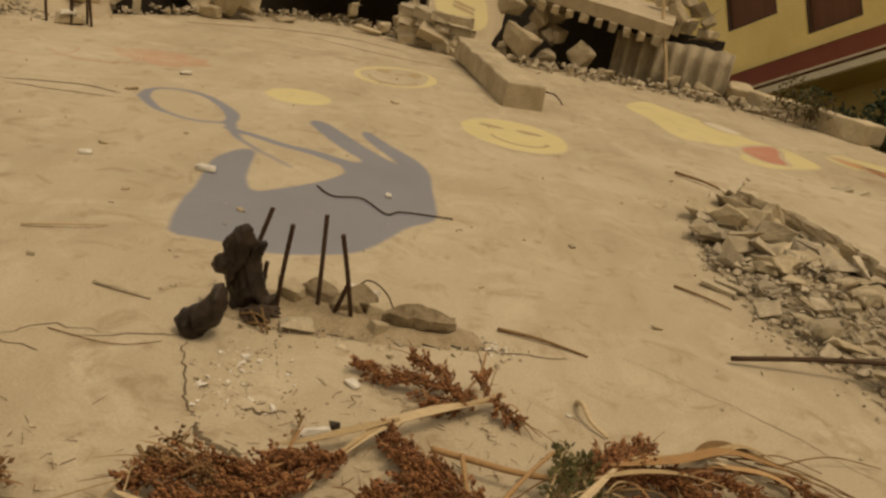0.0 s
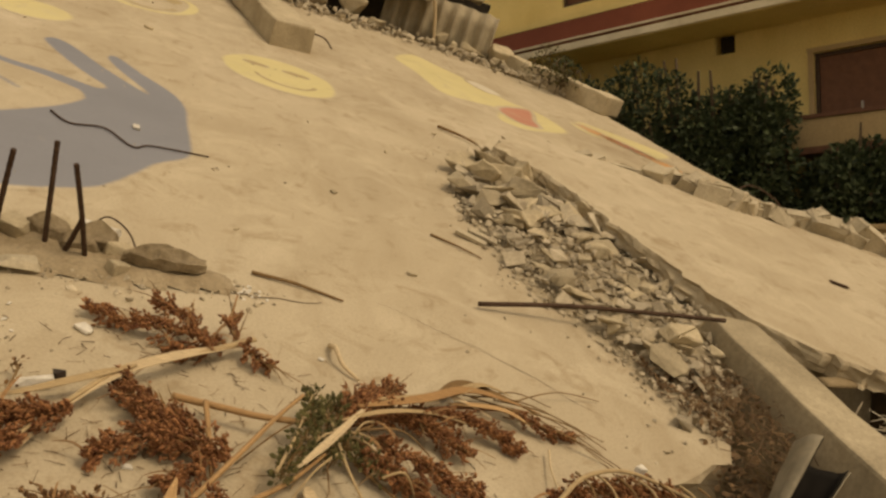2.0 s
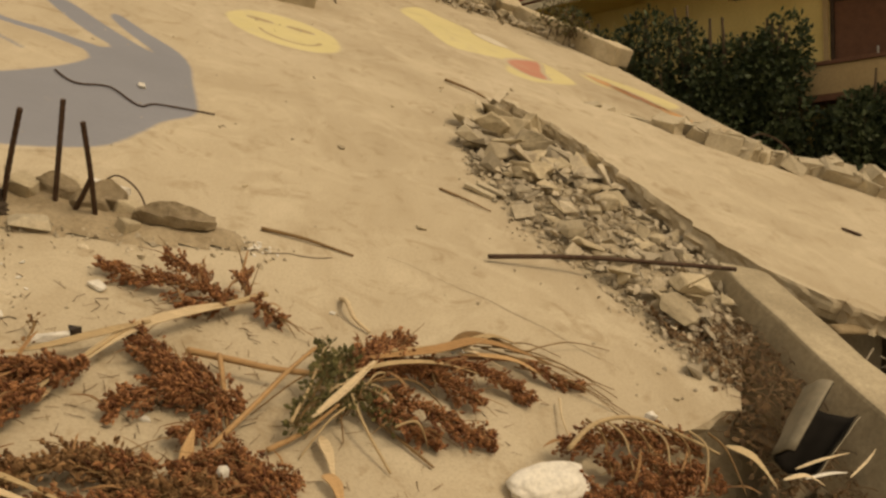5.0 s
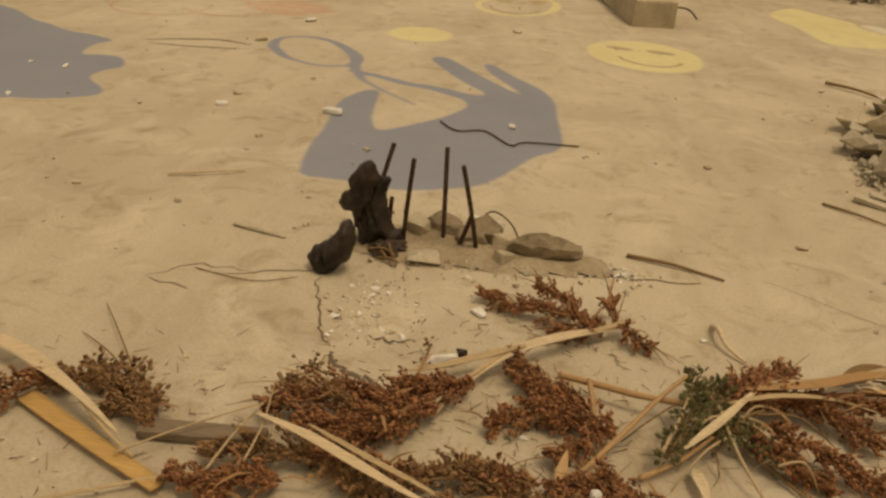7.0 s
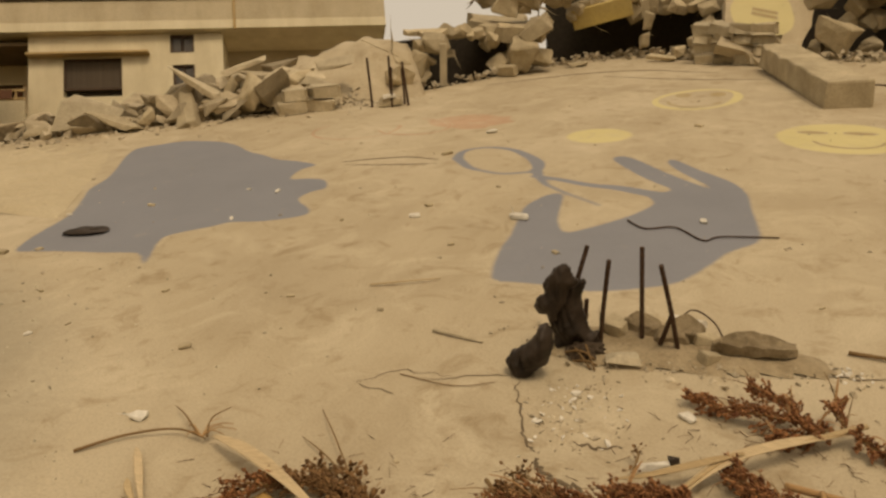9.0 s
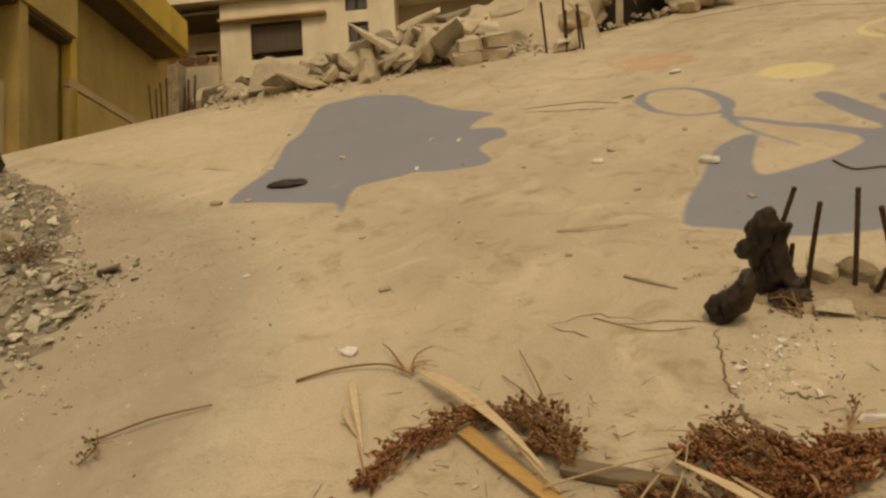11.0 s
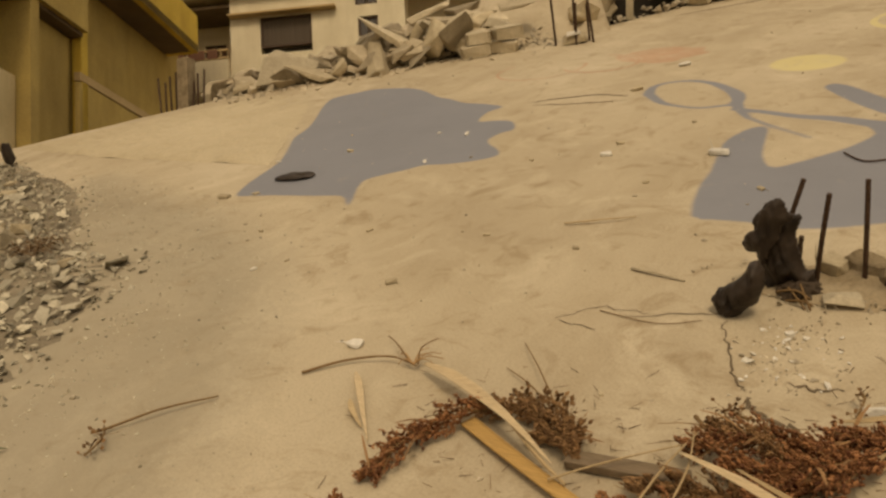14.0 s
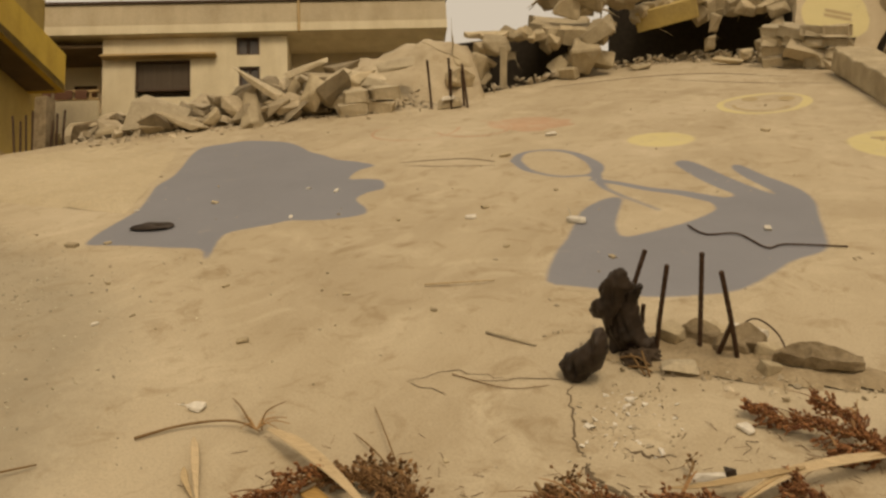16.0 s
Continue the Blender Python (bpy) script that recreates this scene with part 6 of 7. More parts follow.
part("torn_flap", draped([(-0.820, 0.304), (-0.806, 0.361), (-0.768, 0.412), (-0.739, 0.427), (-0.715, 0.396), (-0.705, 0.365), (-0.680, 0.355), (-0.690, 0.323), (-0.727, 0.301), (-0.737, 0.250), (-0.766, 0.200), (-0.790, 0.127), (-0.810, 0.077), (-0.814, 0.158), (-0.818, 0.192), (-0.844, 0.186), (-0.876, 0.220), (-0.856, 0.270), (-0.826, 0.283)], 2.785, 0.014, 2, 0.018), M_BAG, bag)
part("skirt", crumpled(bmesh.new(), (0.16, 0.14, 0.07), pose(-0.665, 2.83, 0.02, 0, 0, 20), 5, 0.3, 5.0), M_BAGB, bag, "brownish crumpled hem")
bag2 = thing("plastic_bag", SLAB.copy(), "black knotted plastic bag lying on the slab", "plastic bag")
part("lump", draped([(-0.797, 0.229), (-0.762, 0.240), (-0.740, 0.206), (-0.740, 0.135), (-0.763, 0.064), (-0.804, 0.028), (-0.847, -0.022), (-0.878, -0.030), (-0.919, 0.004), (-0.947, 0.056), (-0.916, 0.101), (-0.859, 0.138), (-0.823, 0.177)], 2.60, 0.055, 4, 0.022), M_BAG, bag2)
for k, p in enumerate([[(-0.70, 2.78, 0.05), (-0.66, 2.74, 0.03), (-0.62, 2.70, 0.006)], [(-0.74, 2.77, 0.03), (-0.67, 2.76, 0.05), (-0.61, 2.74, 0.03)], [(-0.66, 2.80, 0.06), (-0.63, 2.74, 0.04), (-0.60, 2.69, 0.01)], [(-0.70, 2.74, 0.01), (-0.64, 2.72, 0.03), (-0.60, 2.73, 0.01)]]):
    solo("dry_stick", smooth(tube(bmesh.new(), curve(p, 5), 0.0045, 6)), M_STEM, SLAB, "short dusty twig under the torn plastic bag", "stick", "twigs under the bag")

# long broken mortar lump: crusty, hollow below
bm = bmesh.new()
box(bm, (0.31, 0.12, 0.11))
bmesh.ops.subdivide_edges(bm, edges=bm.edges[:], cuts=9, use_grid_fill=True)
for q in bm.verts:
    e = q.co.x / 0.155
    q.co.y *= 1 - 0.6 * e * e
    q.co.z *= 1 - 0.5 * e * e - 0.12 * e
    q.co += Vector((noise.noise(q.co * 16), noise.noise(q.co * 16 + Vector((9, 0, 0))), noise.noise(q.co * 16 + Vector((0, 9, 0))))) * 0.018 + Vector((0, 0, 0.010 * noise.noise(q.co * 45)))
    if q.co.y < 0 and q.co.z < 0:
        q.co.y += 0.03
solo("mortar_lump", bm, M_MORTAR, on_slab(-0.02, 2.95, 0.045, 4, 0, 8), "long crusty lump of old brown mortar on the slab", "mortar lump")
bm = lump(bmesh.new(), (0.16, 0.12, 0.04), seed=849, cuts=9, rough=0.3)
bmesh.ops.bevel(bm, geom=bm.edges[:], offset=0.004, segments=1, affect="EDGES")
solo("concrete_chunk", bm, M_BRICK, on_slab(-0.50, 2.79, 0.03, -8, 6, 15), "flat pale chip of screed before the column stump", "concrete chunk", "lumps at the column stump")
for k, (u, v, h, sz, rot) in enumerate([(-0.18, 2.86, 0.03, (0.09, 0.08, 0.08), (0, 10, 30)), (-0.34, 2.98, 0.05, (0.2, 0.16, 0.10), (0, 0, 20)),
                                        (-0.25, 3.02, 0.06, (0.15, 0.12, 0.10), (10, 0, 0)), (-0.46, 3.03, 0.05, (0.22, 0.15, 0.13), (0, 10, 0)), (-0.31, 3.03, 0.05, (0.20, 0.14, 0.12), (14, -8, 40)), (-0.40, 3.08, 0.05, (0.26, 0.12, 0.10), (0, 0, -12)), (-0.20, 2.99, 0.04, (0.13, 0.10, 0.09), (0, 14, 30)), (-0.58, 3.0, 0.05, (0.16, 0.14, 0.10), (0, 0, 60))]):
    chunk(u, v, h, sz, rot, 850 + k, M_MORTAR if k in (1, 2, 3, 4) else None, group="lumps at the column stump", label="broken brown mortar lump at the column stump")
chunk(-0.30, 3.13, 0.05, (0.17, 0.07, 0.06), (0, 0, -10), 860, M_WHITESTONE, "pale plaster fragment behind the bars")
bm = bmesh.new()
tube(bm, curve([(-0.36, 3.1, 0.02), (-0.28, 3.12, 0.12), (-0.18, 3.06, 0.1), (-0.12, 2.98, 0.03)], 5), 0.004, 5)
solo("bent_wire", bm, M_RUST, SLAB, "thin bent wire at the column stump", "wire")
r = random.Random(91)
spots = [(r.gauss(-0.4, 0.28), r.gauss(2.9, 0.10), r.uniform(0, 0.02), min(0.05, 0.008 + 0.006 * r.paretovariate(1.6))) for k in range(340)]
spots += [(r.gauss(0.2, 0.12), r.gauss(2.92, 0.05), 0.004, r.uniform(0.008, 0.03)) for k in range(60)]
spots += [(r.gauss(-0.6, 0.09), r.gauss(2.35, 0.14), 0.003, min(0.035, 0.006 + 0.005 * r.paretovariate(1.7))) for k in range(130)]
scatter("stump_crumbs", spots, LIB, M_RUBBLE, "crumbled mortar round the column stump", "rubble", seed=92)
mound("stump_bank", [(-0.95, 2.8), (-0.6, 2.72), (-0.1, 2.78), (0.32, 2.88), (0.24, 3.05), (-0.1, 3.14), (-0.5, 3.2), (-0.85, 3.05)], lambda u, v: 0.06, "low bank of crumbled brown mortar", M_BANK, 0.03, 7, 0.12)
mound("broken_patch", [(-0.82, 2.5), (-0.75, 2.15), (-0.6, 2.05), (-0.42, 2.12), (-0.38, 2.4), (-0.5, 2.6), (-0.7, 2.66)], lambda u, v: 0.012, "thin patch of broken-up screed", M_SLAB, 0.03, 8, 0.15)

# ---- stones and scraps on the slab ----
STONES = [(-1.50, 4.57, 0.15, 1), (-0.37, 4.72, 0.08, 1), (-1.11, 3.99, 0.06, 0), (-0.21, 2.44, 0.075, 1), (-0.63, 2.50, 0.05, 1), (-2.18, 1.85, 0.09, 1), (-3.61, 4.87, 0.07, 1), (-4.41, 4.34, 0.07, 0),
          (-3.52, 4.17, 0.06, 1), (-2.22, 4.48, 0.09, 1), (-2.23, 4.74, 0.08, 0), (-2.66, 7.29, 0.13, 1), (-2.74, 6.31, 0.13, 0), (-1.76, 4.0, 0.06, 0), (-3.02, 2.94, 0.05, 0), (-2.28, 3.05, 0.05, 0),
          (-1.73, 3.01, 0.05, 0), (-3.32, 2.30, 0.05, 1), (-2.43, 2.40, 0.075, 0), (-2.70, 4.31, 0.05, 0), (-0.69, 7.75, 0.1, 0), (0.80, 4.40, 0.06, 0), (1.13, 3.44, 0.06, 0), (-4.62, 3.19, 0.12, 0), (-4.42, 3.31, 0.06, 0),
          (-1.9, 5.3, 0.05, 0), (1.9, 6.6, 0.06, 0), (1.3, 5.6, 0.05, 0), (0.25, 3.55, 0.04, 0), (0.6, 2.5, 0.03, 1), (-1.1, 1.9, 0.03, 0), (0.02, 1.80, 0.035, 1), (-0.1, 1.68, 0.04, 0), (-3.9, 4.9, 0.05, 1), (-4.9, 4.0, 0.05, 1), (-3.75, 2.75, 0.05, 0)]
for k, (u, v, s, white) in enumerate(STONES):
    bm = lump(bmesh.new(), (s, s * 0.62, s * 0.3), seed=900 + k, cuts=5, rough=0.28)
    bmesh.ops.bevel(bm, geom=bm.edges[:], offset=s * 0.03, segments=1, affect="EDGES")
    solo("stone_chip", bm, M_WHITESTONE if white else M_CONC, on_slab(u, v, s * 0.13, r.gauss(0, 4), r.gauss(0, 4), r.uniform(0, 360)),
         "white plaster chip lying on the slab" if white else "small dusty stone lying on the slab", "stone", "white chips" if white else "small stones")
bm = crumpled(bmesh.new(), (0.30, 0.16, 0.04), Matrix(), 12, 0.26, 2.2, 0.8)
solo("dark_rag", bm, M_BAG, on_slab(-4.38, 3.67, 0.02, 0, 0, 20), "flat dark rag lying on the grey paint", "rag")
r = random.Random(95)
spots = [(r.uniform(-6.5, 3.0), r.uniform(1.0, 10.5) ** 1.0, 0.003, min(0.04, 0.006 + 0.005 * r.paretovariate(1.5))) for k in range(420)]
spots = [s for s in spots if inside(s[:2], SLAB_EDGE)]
scatter("grit", spots, LIB, M_GRIT, "scattered grit on the slab", "grit", seed=96)


def stick(points, radius, mat, label, name="dry_stick", category="stick", flat=1.0, taper=0.5, group=""):
    bm = bmesh.new()
    tube(bm, curve(points, 6), lambda t: radius * (1 - taper * t), 7, flat)
    return solo(name, smooth(bm), mat, SLAB, label, category, group)


stick([(0.33, 3.10, 0.012), (0.5, 3.07, 0.016), (0.62, 3.04, 0.01), (0.73, 3.0, 0.008)], 0.009, M_STEM, "thin brown stick lying on the slab")
stick([(-0.82, 4.65, 0.012), (-0.69, 4.51, 0.01), (-0.52, 4.56, 0.012), (-0.34, 4.36, 0.01), (-0.25, 4.44, 0.012), (0.06, 4.49, 0.01)], 0.0055, M_RUST, "bent rusty bar lying on the grey paint", "bent_bar", "steel bar", taper=0.1)
stick([(-1.93, 3.28, 0.012), (-1.72, 3.37, 0.02), (-1.6, 3.46, 0.008)], 0.007, M_STRAW, "short weathered stick lying on the slab", flat=0.6)
stick([(-1.38, 2.86, 0.01), (-1.25, 2.83, 0.014), (-1.12, 2.81, 0.004)], 0.012, M_SOIL, "flat weathered splinter on the slab", flat=0.3)
stick([(1.35, 4.05, 0.01), (1.5, 3.95, 0.012), (1.62, 3.85, 0.01)], 0.008, M_STEM, "thin twig lying near the rubble")
stick([(2.0, 6.9, 0.02), (2.2, 6.7, 0.03), (2.35, 6.5, 0.02)], 0.015, M_STEM, "thin twig lying near the broken slab")
stick([(-2.72, 0.95, 0.02), (-2.68, 1.0, 0.02), (-2.57, 1.16, 0.03), (-2.44, 1.33, 0.015)], 0.0065, M_STEM, "bent dry stalk lying on the slab")
stick([(-1.35, 2.45, 0.005), (-1.1, 2.42, 0.006), (-0.95, 2.5, 0.004)], 0.0025, M_STEM, "thin dry stem on the slab")

# ---- sorghum heads, stalks and straw ----
def rod4(bm, a, b, w):
    """A thin three-sided twig."""
    d = (b - a).normalized()
    s = d.orthogonal().normalized()
    t = d.cross(s)
    ra = [bm.verts.new(a + (s * math.cos(q) + t * math.sin(q)) * w) for q in (0, 2.1, 4.2)]
    rb = [bm.verts.new(b + (s * math.cos(q) + t * math.sin(q)) * w * 0.6) for q in (0, 2.1, 4.2)]
    for k in range(3):
        bm.faces.new((ra[k], ra[(k + 1) % 3], rb[(k + 1) % 3], rb[k]))


def seed_grain(bm, p, d, le, w):
    d = d.normalized()
    s = d.orthogonal().normalized()
    t = d.cross(s)
    a, b = bm.verts.new(p - d * le * 0.5), bm.verts.new(p + d * le * 0.5)
    q = [bm.verts.new(p + v * w) for v in (s, t, -s, -t)]
    for k in range(4):
        bm.faces.new((a, q[k], q[(k + 1) % 4]))
        bm.faces.new((b, q[(k + 1) % 4], q[k]))


def sorghum(p0, p1, radius=0.05, branches=34, seed=0, mat=None, stem=None, bend=0.03, label="dry reddish sorghum head lying on the slab", group="sorghum heads"):
    """A grain head on its stalk, from the neck p0 to the tip p1."""
    r = random.Random(seed)
    p0, p1 = Vector(p0), Vector(p1)
    side = (p1 - p0).cross(Vector((0, 0, 1))).normalized()
    axis = curve([p0, p0.lerp(p1, 0.35) + side * bend + Vector((0, 0, 0.015)), p0.lerp(p1, 0.7) + side * bend * 0.8, p1], 8)
    h = thing("sorghum_panicle", SLAB.copy(), label, "sorghum plant", group)
    bm = bmesh.new()
    tube(bm, axis, lambda t: 0.006 * (1 - 0.75 * t), 5)
    tw = bm
    gr = bmesh.new()
    n = len(axis) - 1
    branches = int(branches * 1.25)
    for k in range(branches):
        t = (k + r.random()) / branches * 0.97
        a = axis[int(t * n)].lerp(axis[min(n, int(t * n) + 1)], t * n % 1)
        fwd = (axis[min(n, int(t * n) + 1)] - axis[int(t * n)]).normalized()
        out = Vector((r.gauss(0, 1), r.gauss(0, 1), r.gauss(0.35, 0.7)))
        out = (out - fwd * out.dot(fwd)).normalized()
        prof = math.sin(math.pi * min(0.97, 0.12 + t * 0.86)) ** 0.6
        le = radius * (0.6 + 1.15 * r.random()) * prof + 0.014
        d = (out * 0.7 + fwd * 0.85).normalized()
        b = a + d * le
        b.z = max(b.z, 0.008)
        rod4(tw, a, b, 0.0014)
        for q in range(17):
            s = 0.1 + 0.95 * q / 17
            p = a.lerp(b, s) + Vector((r.gauss(0, 1), r.gauss(0, 1), r.gauss(0, 1))) * (0.0075 - 0.003 * s)
            p.z = max(p.z, 0.005)
            seed_grain(gr, p, d + Vector((r.gauss(0, 0.5), r.gauss(0, 0.5), r.gauss(0, 0.5))), r.uniform(0.012, 0.028), r.uniform(0.003, 0.0062))
    for k in range(4):
        a = axis[r.randrange(n)]
        d = (p1 - p0).normalized() + Vector((r.gauss(0, 0.5), r.gauss(0, 0.5), r.gauss(0.05, 0.15)))
        e = a + d * r.uniform(0.06, 0.14)
        e.z = max(e.z, 0.006)
        tube(tw, curve([a, a.lerp(e, 0.5) + Vector((0, 0, 0.012)), e], 3), lambda t: 0.003 * (1 - 0.7 * t), 4)
    part("stalk", tw, stem or M_STEM, h, "brown stalk")
    lf = bmesh.new()
    for k in range(2):
        a = axis[r.randrange(n)]
        d = ((p0 - p1).normalized() * r.choice((-1, 1)) + Vector((r.gauss(0, 0.6), r.gauss(0, 0.6), r.gauss(0.1, 0.2)))).normalized()
        e = a + d * r.uniform(0.07, 0.16)
        e.z = max(e.z, 0.006)
        w = r.uniform(0.0025, 0.006)
        tube(lf, curve([a, a.lerp(e, 0.5) + Vector((0, 0, 0.02)), e], 4), lambda t: w * math.sin(math.pi * (0.1 + 0.88 * t)) + 0.0008, 5, 0.2)
    tagged(part("dry_blade", lf, M_GRAINB, h, "brown dry blades"), kind="stuff")
    tagged(part("grain", gr, mat or M_GRAIN, h), kind="stuff")
    return h


def husk(points, width, mat, label, name="dry_leaf", category="dry leaf", group="", curl=0.35, thick=0.0025, strip=False):
    """A long folded leaf or strip."""
    pts = curve(points, 7)
    bm = bmesh.new()
    rows = []
    n = len(pts) - 1
    for i, p in enumerate(pts):
        t = i / n
        d = (pts[min(i + 1, n)] - pts[max(i - 1, 0)]).normalized()
        s = d.cross(Vector((0, 0, 1))).normalized()
        w = width * 0.42 * (1.0 - 0.25 * t if strip else min(1, 0.25 + 3 * t, 0.05 + 1.8 * (1 - t)))
        up = Vector((0, 0, 1)) * w * curl
        rows.append([bm.verts.new(p - s * w + up), bm.verts.new(p - s * w * 0.45 + up * 0.3), bm.verts.new(p), bm.verts.new(p + s * w * 0.5 + up * 0.4), bm.verts.new(p + s * w + up * 1.2)])
    for a, b in zip(rows, rows[1:]):
        for k in range(4):
            bm.faces.new((a[k], a[k + 1], b[k + 1], b[k]))
    shell(bm, thick)
    return solo(name, smooth(bm), mat, SLAB, label, category, group)


HEADS = [
    # the head beside the stump
    ((0.20, 2.44, 0.05), (-0.22, 2.54, 0.03), 0.055, 40), ((0.16, 2.42, 0.05), (-0.02, 2.60, 0.08), 0.04, 22), ((0.24, 2.44, 0.05), (0.06, 2.36, 0.03), 0.045, 24),
    ((0.30, 2.46, 0.05), (0.40, 2.36, 0.03), 0.03, 14), ((0.28, 2.46, 0.05), (0.27, 2.56, 0.09), 0.022, 10),
    # the long heap
    ((-0.19, 1.92, 0.06), (-0.47, 1.72, 0.05), 0.06, 44), ((-0.28, 1.80, 0.06), (-0.60, 1.63, 0.05), 0.065, 46), ((-0.38, 1.78, 0.07), (-0.72, 1.67, 0.06), 0.06, 44),
    ((-0.25, 1.82, 0.05), (-0.50, 1.60, 0.03), 0.055, 40), ((-0.45, 1.68, 0.08), (-0.68, 1.76, 0.08), 0.04, 26), ((-0.16, 1.96, 0.05), (-0.36, 1.86, 0.05), 0.045, 30),
    ((-0.30, 1.72, 0.04), (-0.52, 1.55, 0.03), 0.055, 36),
    # the middle heads
    ((0.14, 1.95, 0.05), (-0.05, 2.13, 0.05), 0.05, 34), ((0.18, 1.88, 0.05), (-0.08, 1.79, 0.03), 0.05, 36), ((0.2, 1.92, 0.06), (0.02, 2.0, 0.05), 0.055, 36), ((0.28, 1.80, 0.05), (0.08, 1.86, 0.05), 0.05, 32),
    ((0.24, 1.86, 0.05), (0.11, 1.70, 0.04), 0.045, 26),
    # the large bunch
    ((0.62, 2.02, 0.08), (0.82, 2.28, 0.07), 0.06, 42), ((0.66, 2.02, 0.08), (0.93, 2.14, 0.05), 0.06, 42), ((0.72, 1.98, 0.07), (1.05, 1.82, 0.03), 0.05, 46), ((0.95, 2.16, 0.06), (1.27, 2.07, 0.03), 0.042, 44),
    ((0.66, 1.95, 0.07), (0.86, 1.80, 0.03), 0.05, 36), ((0.62, 1.98, 0.07), (0.72, 2.18, 0.10), 0.05, 34), ((1.30, 2.30, 0.03), (1.54, 2.20, 0.02), 0.026, 22), ((0.80, 2.1, 0.07), (1.05, 2.0, 0.04), 0.05, 38),
    # the heap at the slab's lower rim
    ((1.72, 1.82, 0.06), (1.28, 1.80, 0.07), 0.06, 44), ((1.80, 1.75, 0.06), (1.42, 1.72, 0.06), 0.065, 44), ((1.85, 1.83, 0.05), (1.55, 1.88, 0.06), 0.05, 34), ((1.66, 1.68, 0.04), (1.30, 1.64, 0.03), 0.06, 40), ((1.9, 1.72, 0.02), (1.6, 1.62, 0.04), 0.06, 36),
    # the near heap
    ((0.30, 1.52, 0.04), (-0.02, 1.50, 0.04), 0.055, 36), ((0.02, 1.50, 0.05), (-0.28, 1.52, 0.04), 0.055, 38), ((-0.22, 1.50, 0.04), (-0.54, 1.56, 0.04), 0.055, 38), ((0.36, 1.48, 0.03), (0.18, 1.60, 0.04), 0.05, 28),
    ((-0.10, 1.44, 0.04), (-0.42, 1.44, 0.04), 0.05, 30), ((-0.50, 1.50, 0.04), (-0.80, 1.46, 0.04), 0.055, 34), ((-0.58, 1.42, 0.04), (-0.85, 1.36, 0.04), 0.05, 30),
    ((0.34, 1.56, 0.05), (0.12, 1.54, 0.05), 0.055, 36), ((0.44, 1.56, 0.04), (0.24, 1.62, 0.06), 0.05, 34), ((0.42, 1.46, 0.04), (0.16, 1.46, 0.05), 0.055, 36), ((0.10, 1.46, 0.04), (-0.16, 1.42, 0.04), 0.055, 36),
    ((-0.60, 1.42, 0.05), (-0.72, 1.30, 0.04), 0.05, 30), ((0.08, 1.56, 0.06), (-0.12, 1.60, 0.05), 0.04, 24),
    # the near left one
    ((-1.28, 1.02, 0.03), (-1.68, 0.87, 0.03), 0.055, 40), ((-1.30, 0.98, 0.04), (-1.56, 1.04, 0.05), 0.04, 26), ((-1.25, 0.95, 0.03), (-1.50, 0.82, 0.03), 0.05, 30),
]
for k, (a, b, rad, n) in enumerate(HEADS):
    brown = k in (9, 30, 31, 34, 35)
    sorghum(a, b, rad, n, 1000 + k, M_GRAINB if brown else M_GRAIN, None, 0.03 * (1 if k % 2 else -1), "dry brown sorghum head in a heap" if brown else "dry reddish sorghum head lying on the slab")
for k, (a, b) in enumerate([((-1.02, 1.57, 0.04), (-1.24, 1.67, 0.04)), ((-1.2, 1.64, 0.04), (-1.40, 1.64, 0.04)), ((-1.36, 1.64, 0.04), (-1.52, 1.42, 0.04)), ((-1.5, 1.46, 0.03), (-1.56, 1.20, 0.03)), ((-1.0, 1.52, 0.03), (-1.16, 1.58, 0.04))]):
    sorghum(a, b, 0.05, 32, 1100 + k, M_GRAINB if k in (0, 1, 4) else M_GRAIN, None, 0.02, "dry arched sorghum head under pale straw")

# dull green leaves within the large bunch and the near heap
def sprig(points, n, seed, mat, label, size=0.02):
    r = random.Random(seed)
    h = thing("leafy_sprig", SLAB.copy(), label, "sprig", "sprigs among the sorghum")
    tw, gr = bmesh.new(), bmesh.new()
    ax = curve(points, 8)
    tube(tw, ax, 0.004, 5)
    for k in range(int(n * 1.7)):
        a = ax[r.randrange(len(ax))]
        d = Vector((r.gauss(0, 1), r.gauss(0, 1), r.gauss(0.5, 0.6))).normalized()
        b = a + d * r.uniform(0.008, 0.045)
        b.z = max(b.z, 0.01)
        rod4(tw, a, b, 0.0012)
        s = d.orthogonal().normalized() * size * r.uniform(0.3, 0.5)
        tip, up = b + d * size * r.uniform(0.7, 1.4), Vector((0, 0, 0.004))
        q = [gr.verts.new(c) for c in (b, b.lerp(tip, 0.5) + s, tip, b.lerp(tip, 0.5) - s, b.lerp(tip, 0.5) + up)]
        for i in range(4):
            gr.faces.new((q[i], q[(i + 1) % 4], q[4]))
    part("stem", tw, M_STEM, h)
    tagged(part("leaves", gr, mat, h), kind="stuff")


sprig([(0.42, 1.76, 0.06), (0.5, 1.95, 0.10), (0.52, 2.12, 0.08)], 170, 1, M_GREENB, "dull green drying sprig in the sorghum bunch")
sprig([(0.55, 1.85, 0.07), (0.56, 2.0, 0.10), (0.62, 2.1, 0.09)], 150, 2, M_GREENB, "dull green drying sprig in the sorghum bunch")
sprig([(0.72, 1.84, 0.05), (0.62, 1.9, 0.08), (0.48, 1.86, 0.06)], 130, 3, M_GREENB, "dull green drying sprig in the sorghum bunch")
sprig([(-0.45, 1.46, 0.05), (-0.3, 1.45, 0.06), (-0.1, 1.56, 0.06)], 130, 4, M_GRAINB, "brown dried sprig in the near heap")
sprig([(-0.05, 1.60, 0.05), (0.05, 1.50, 0.06), (0.2, 1.46, 0.06)], 130, 5, M_GRAINB, "brown dried sprig in the near heap")
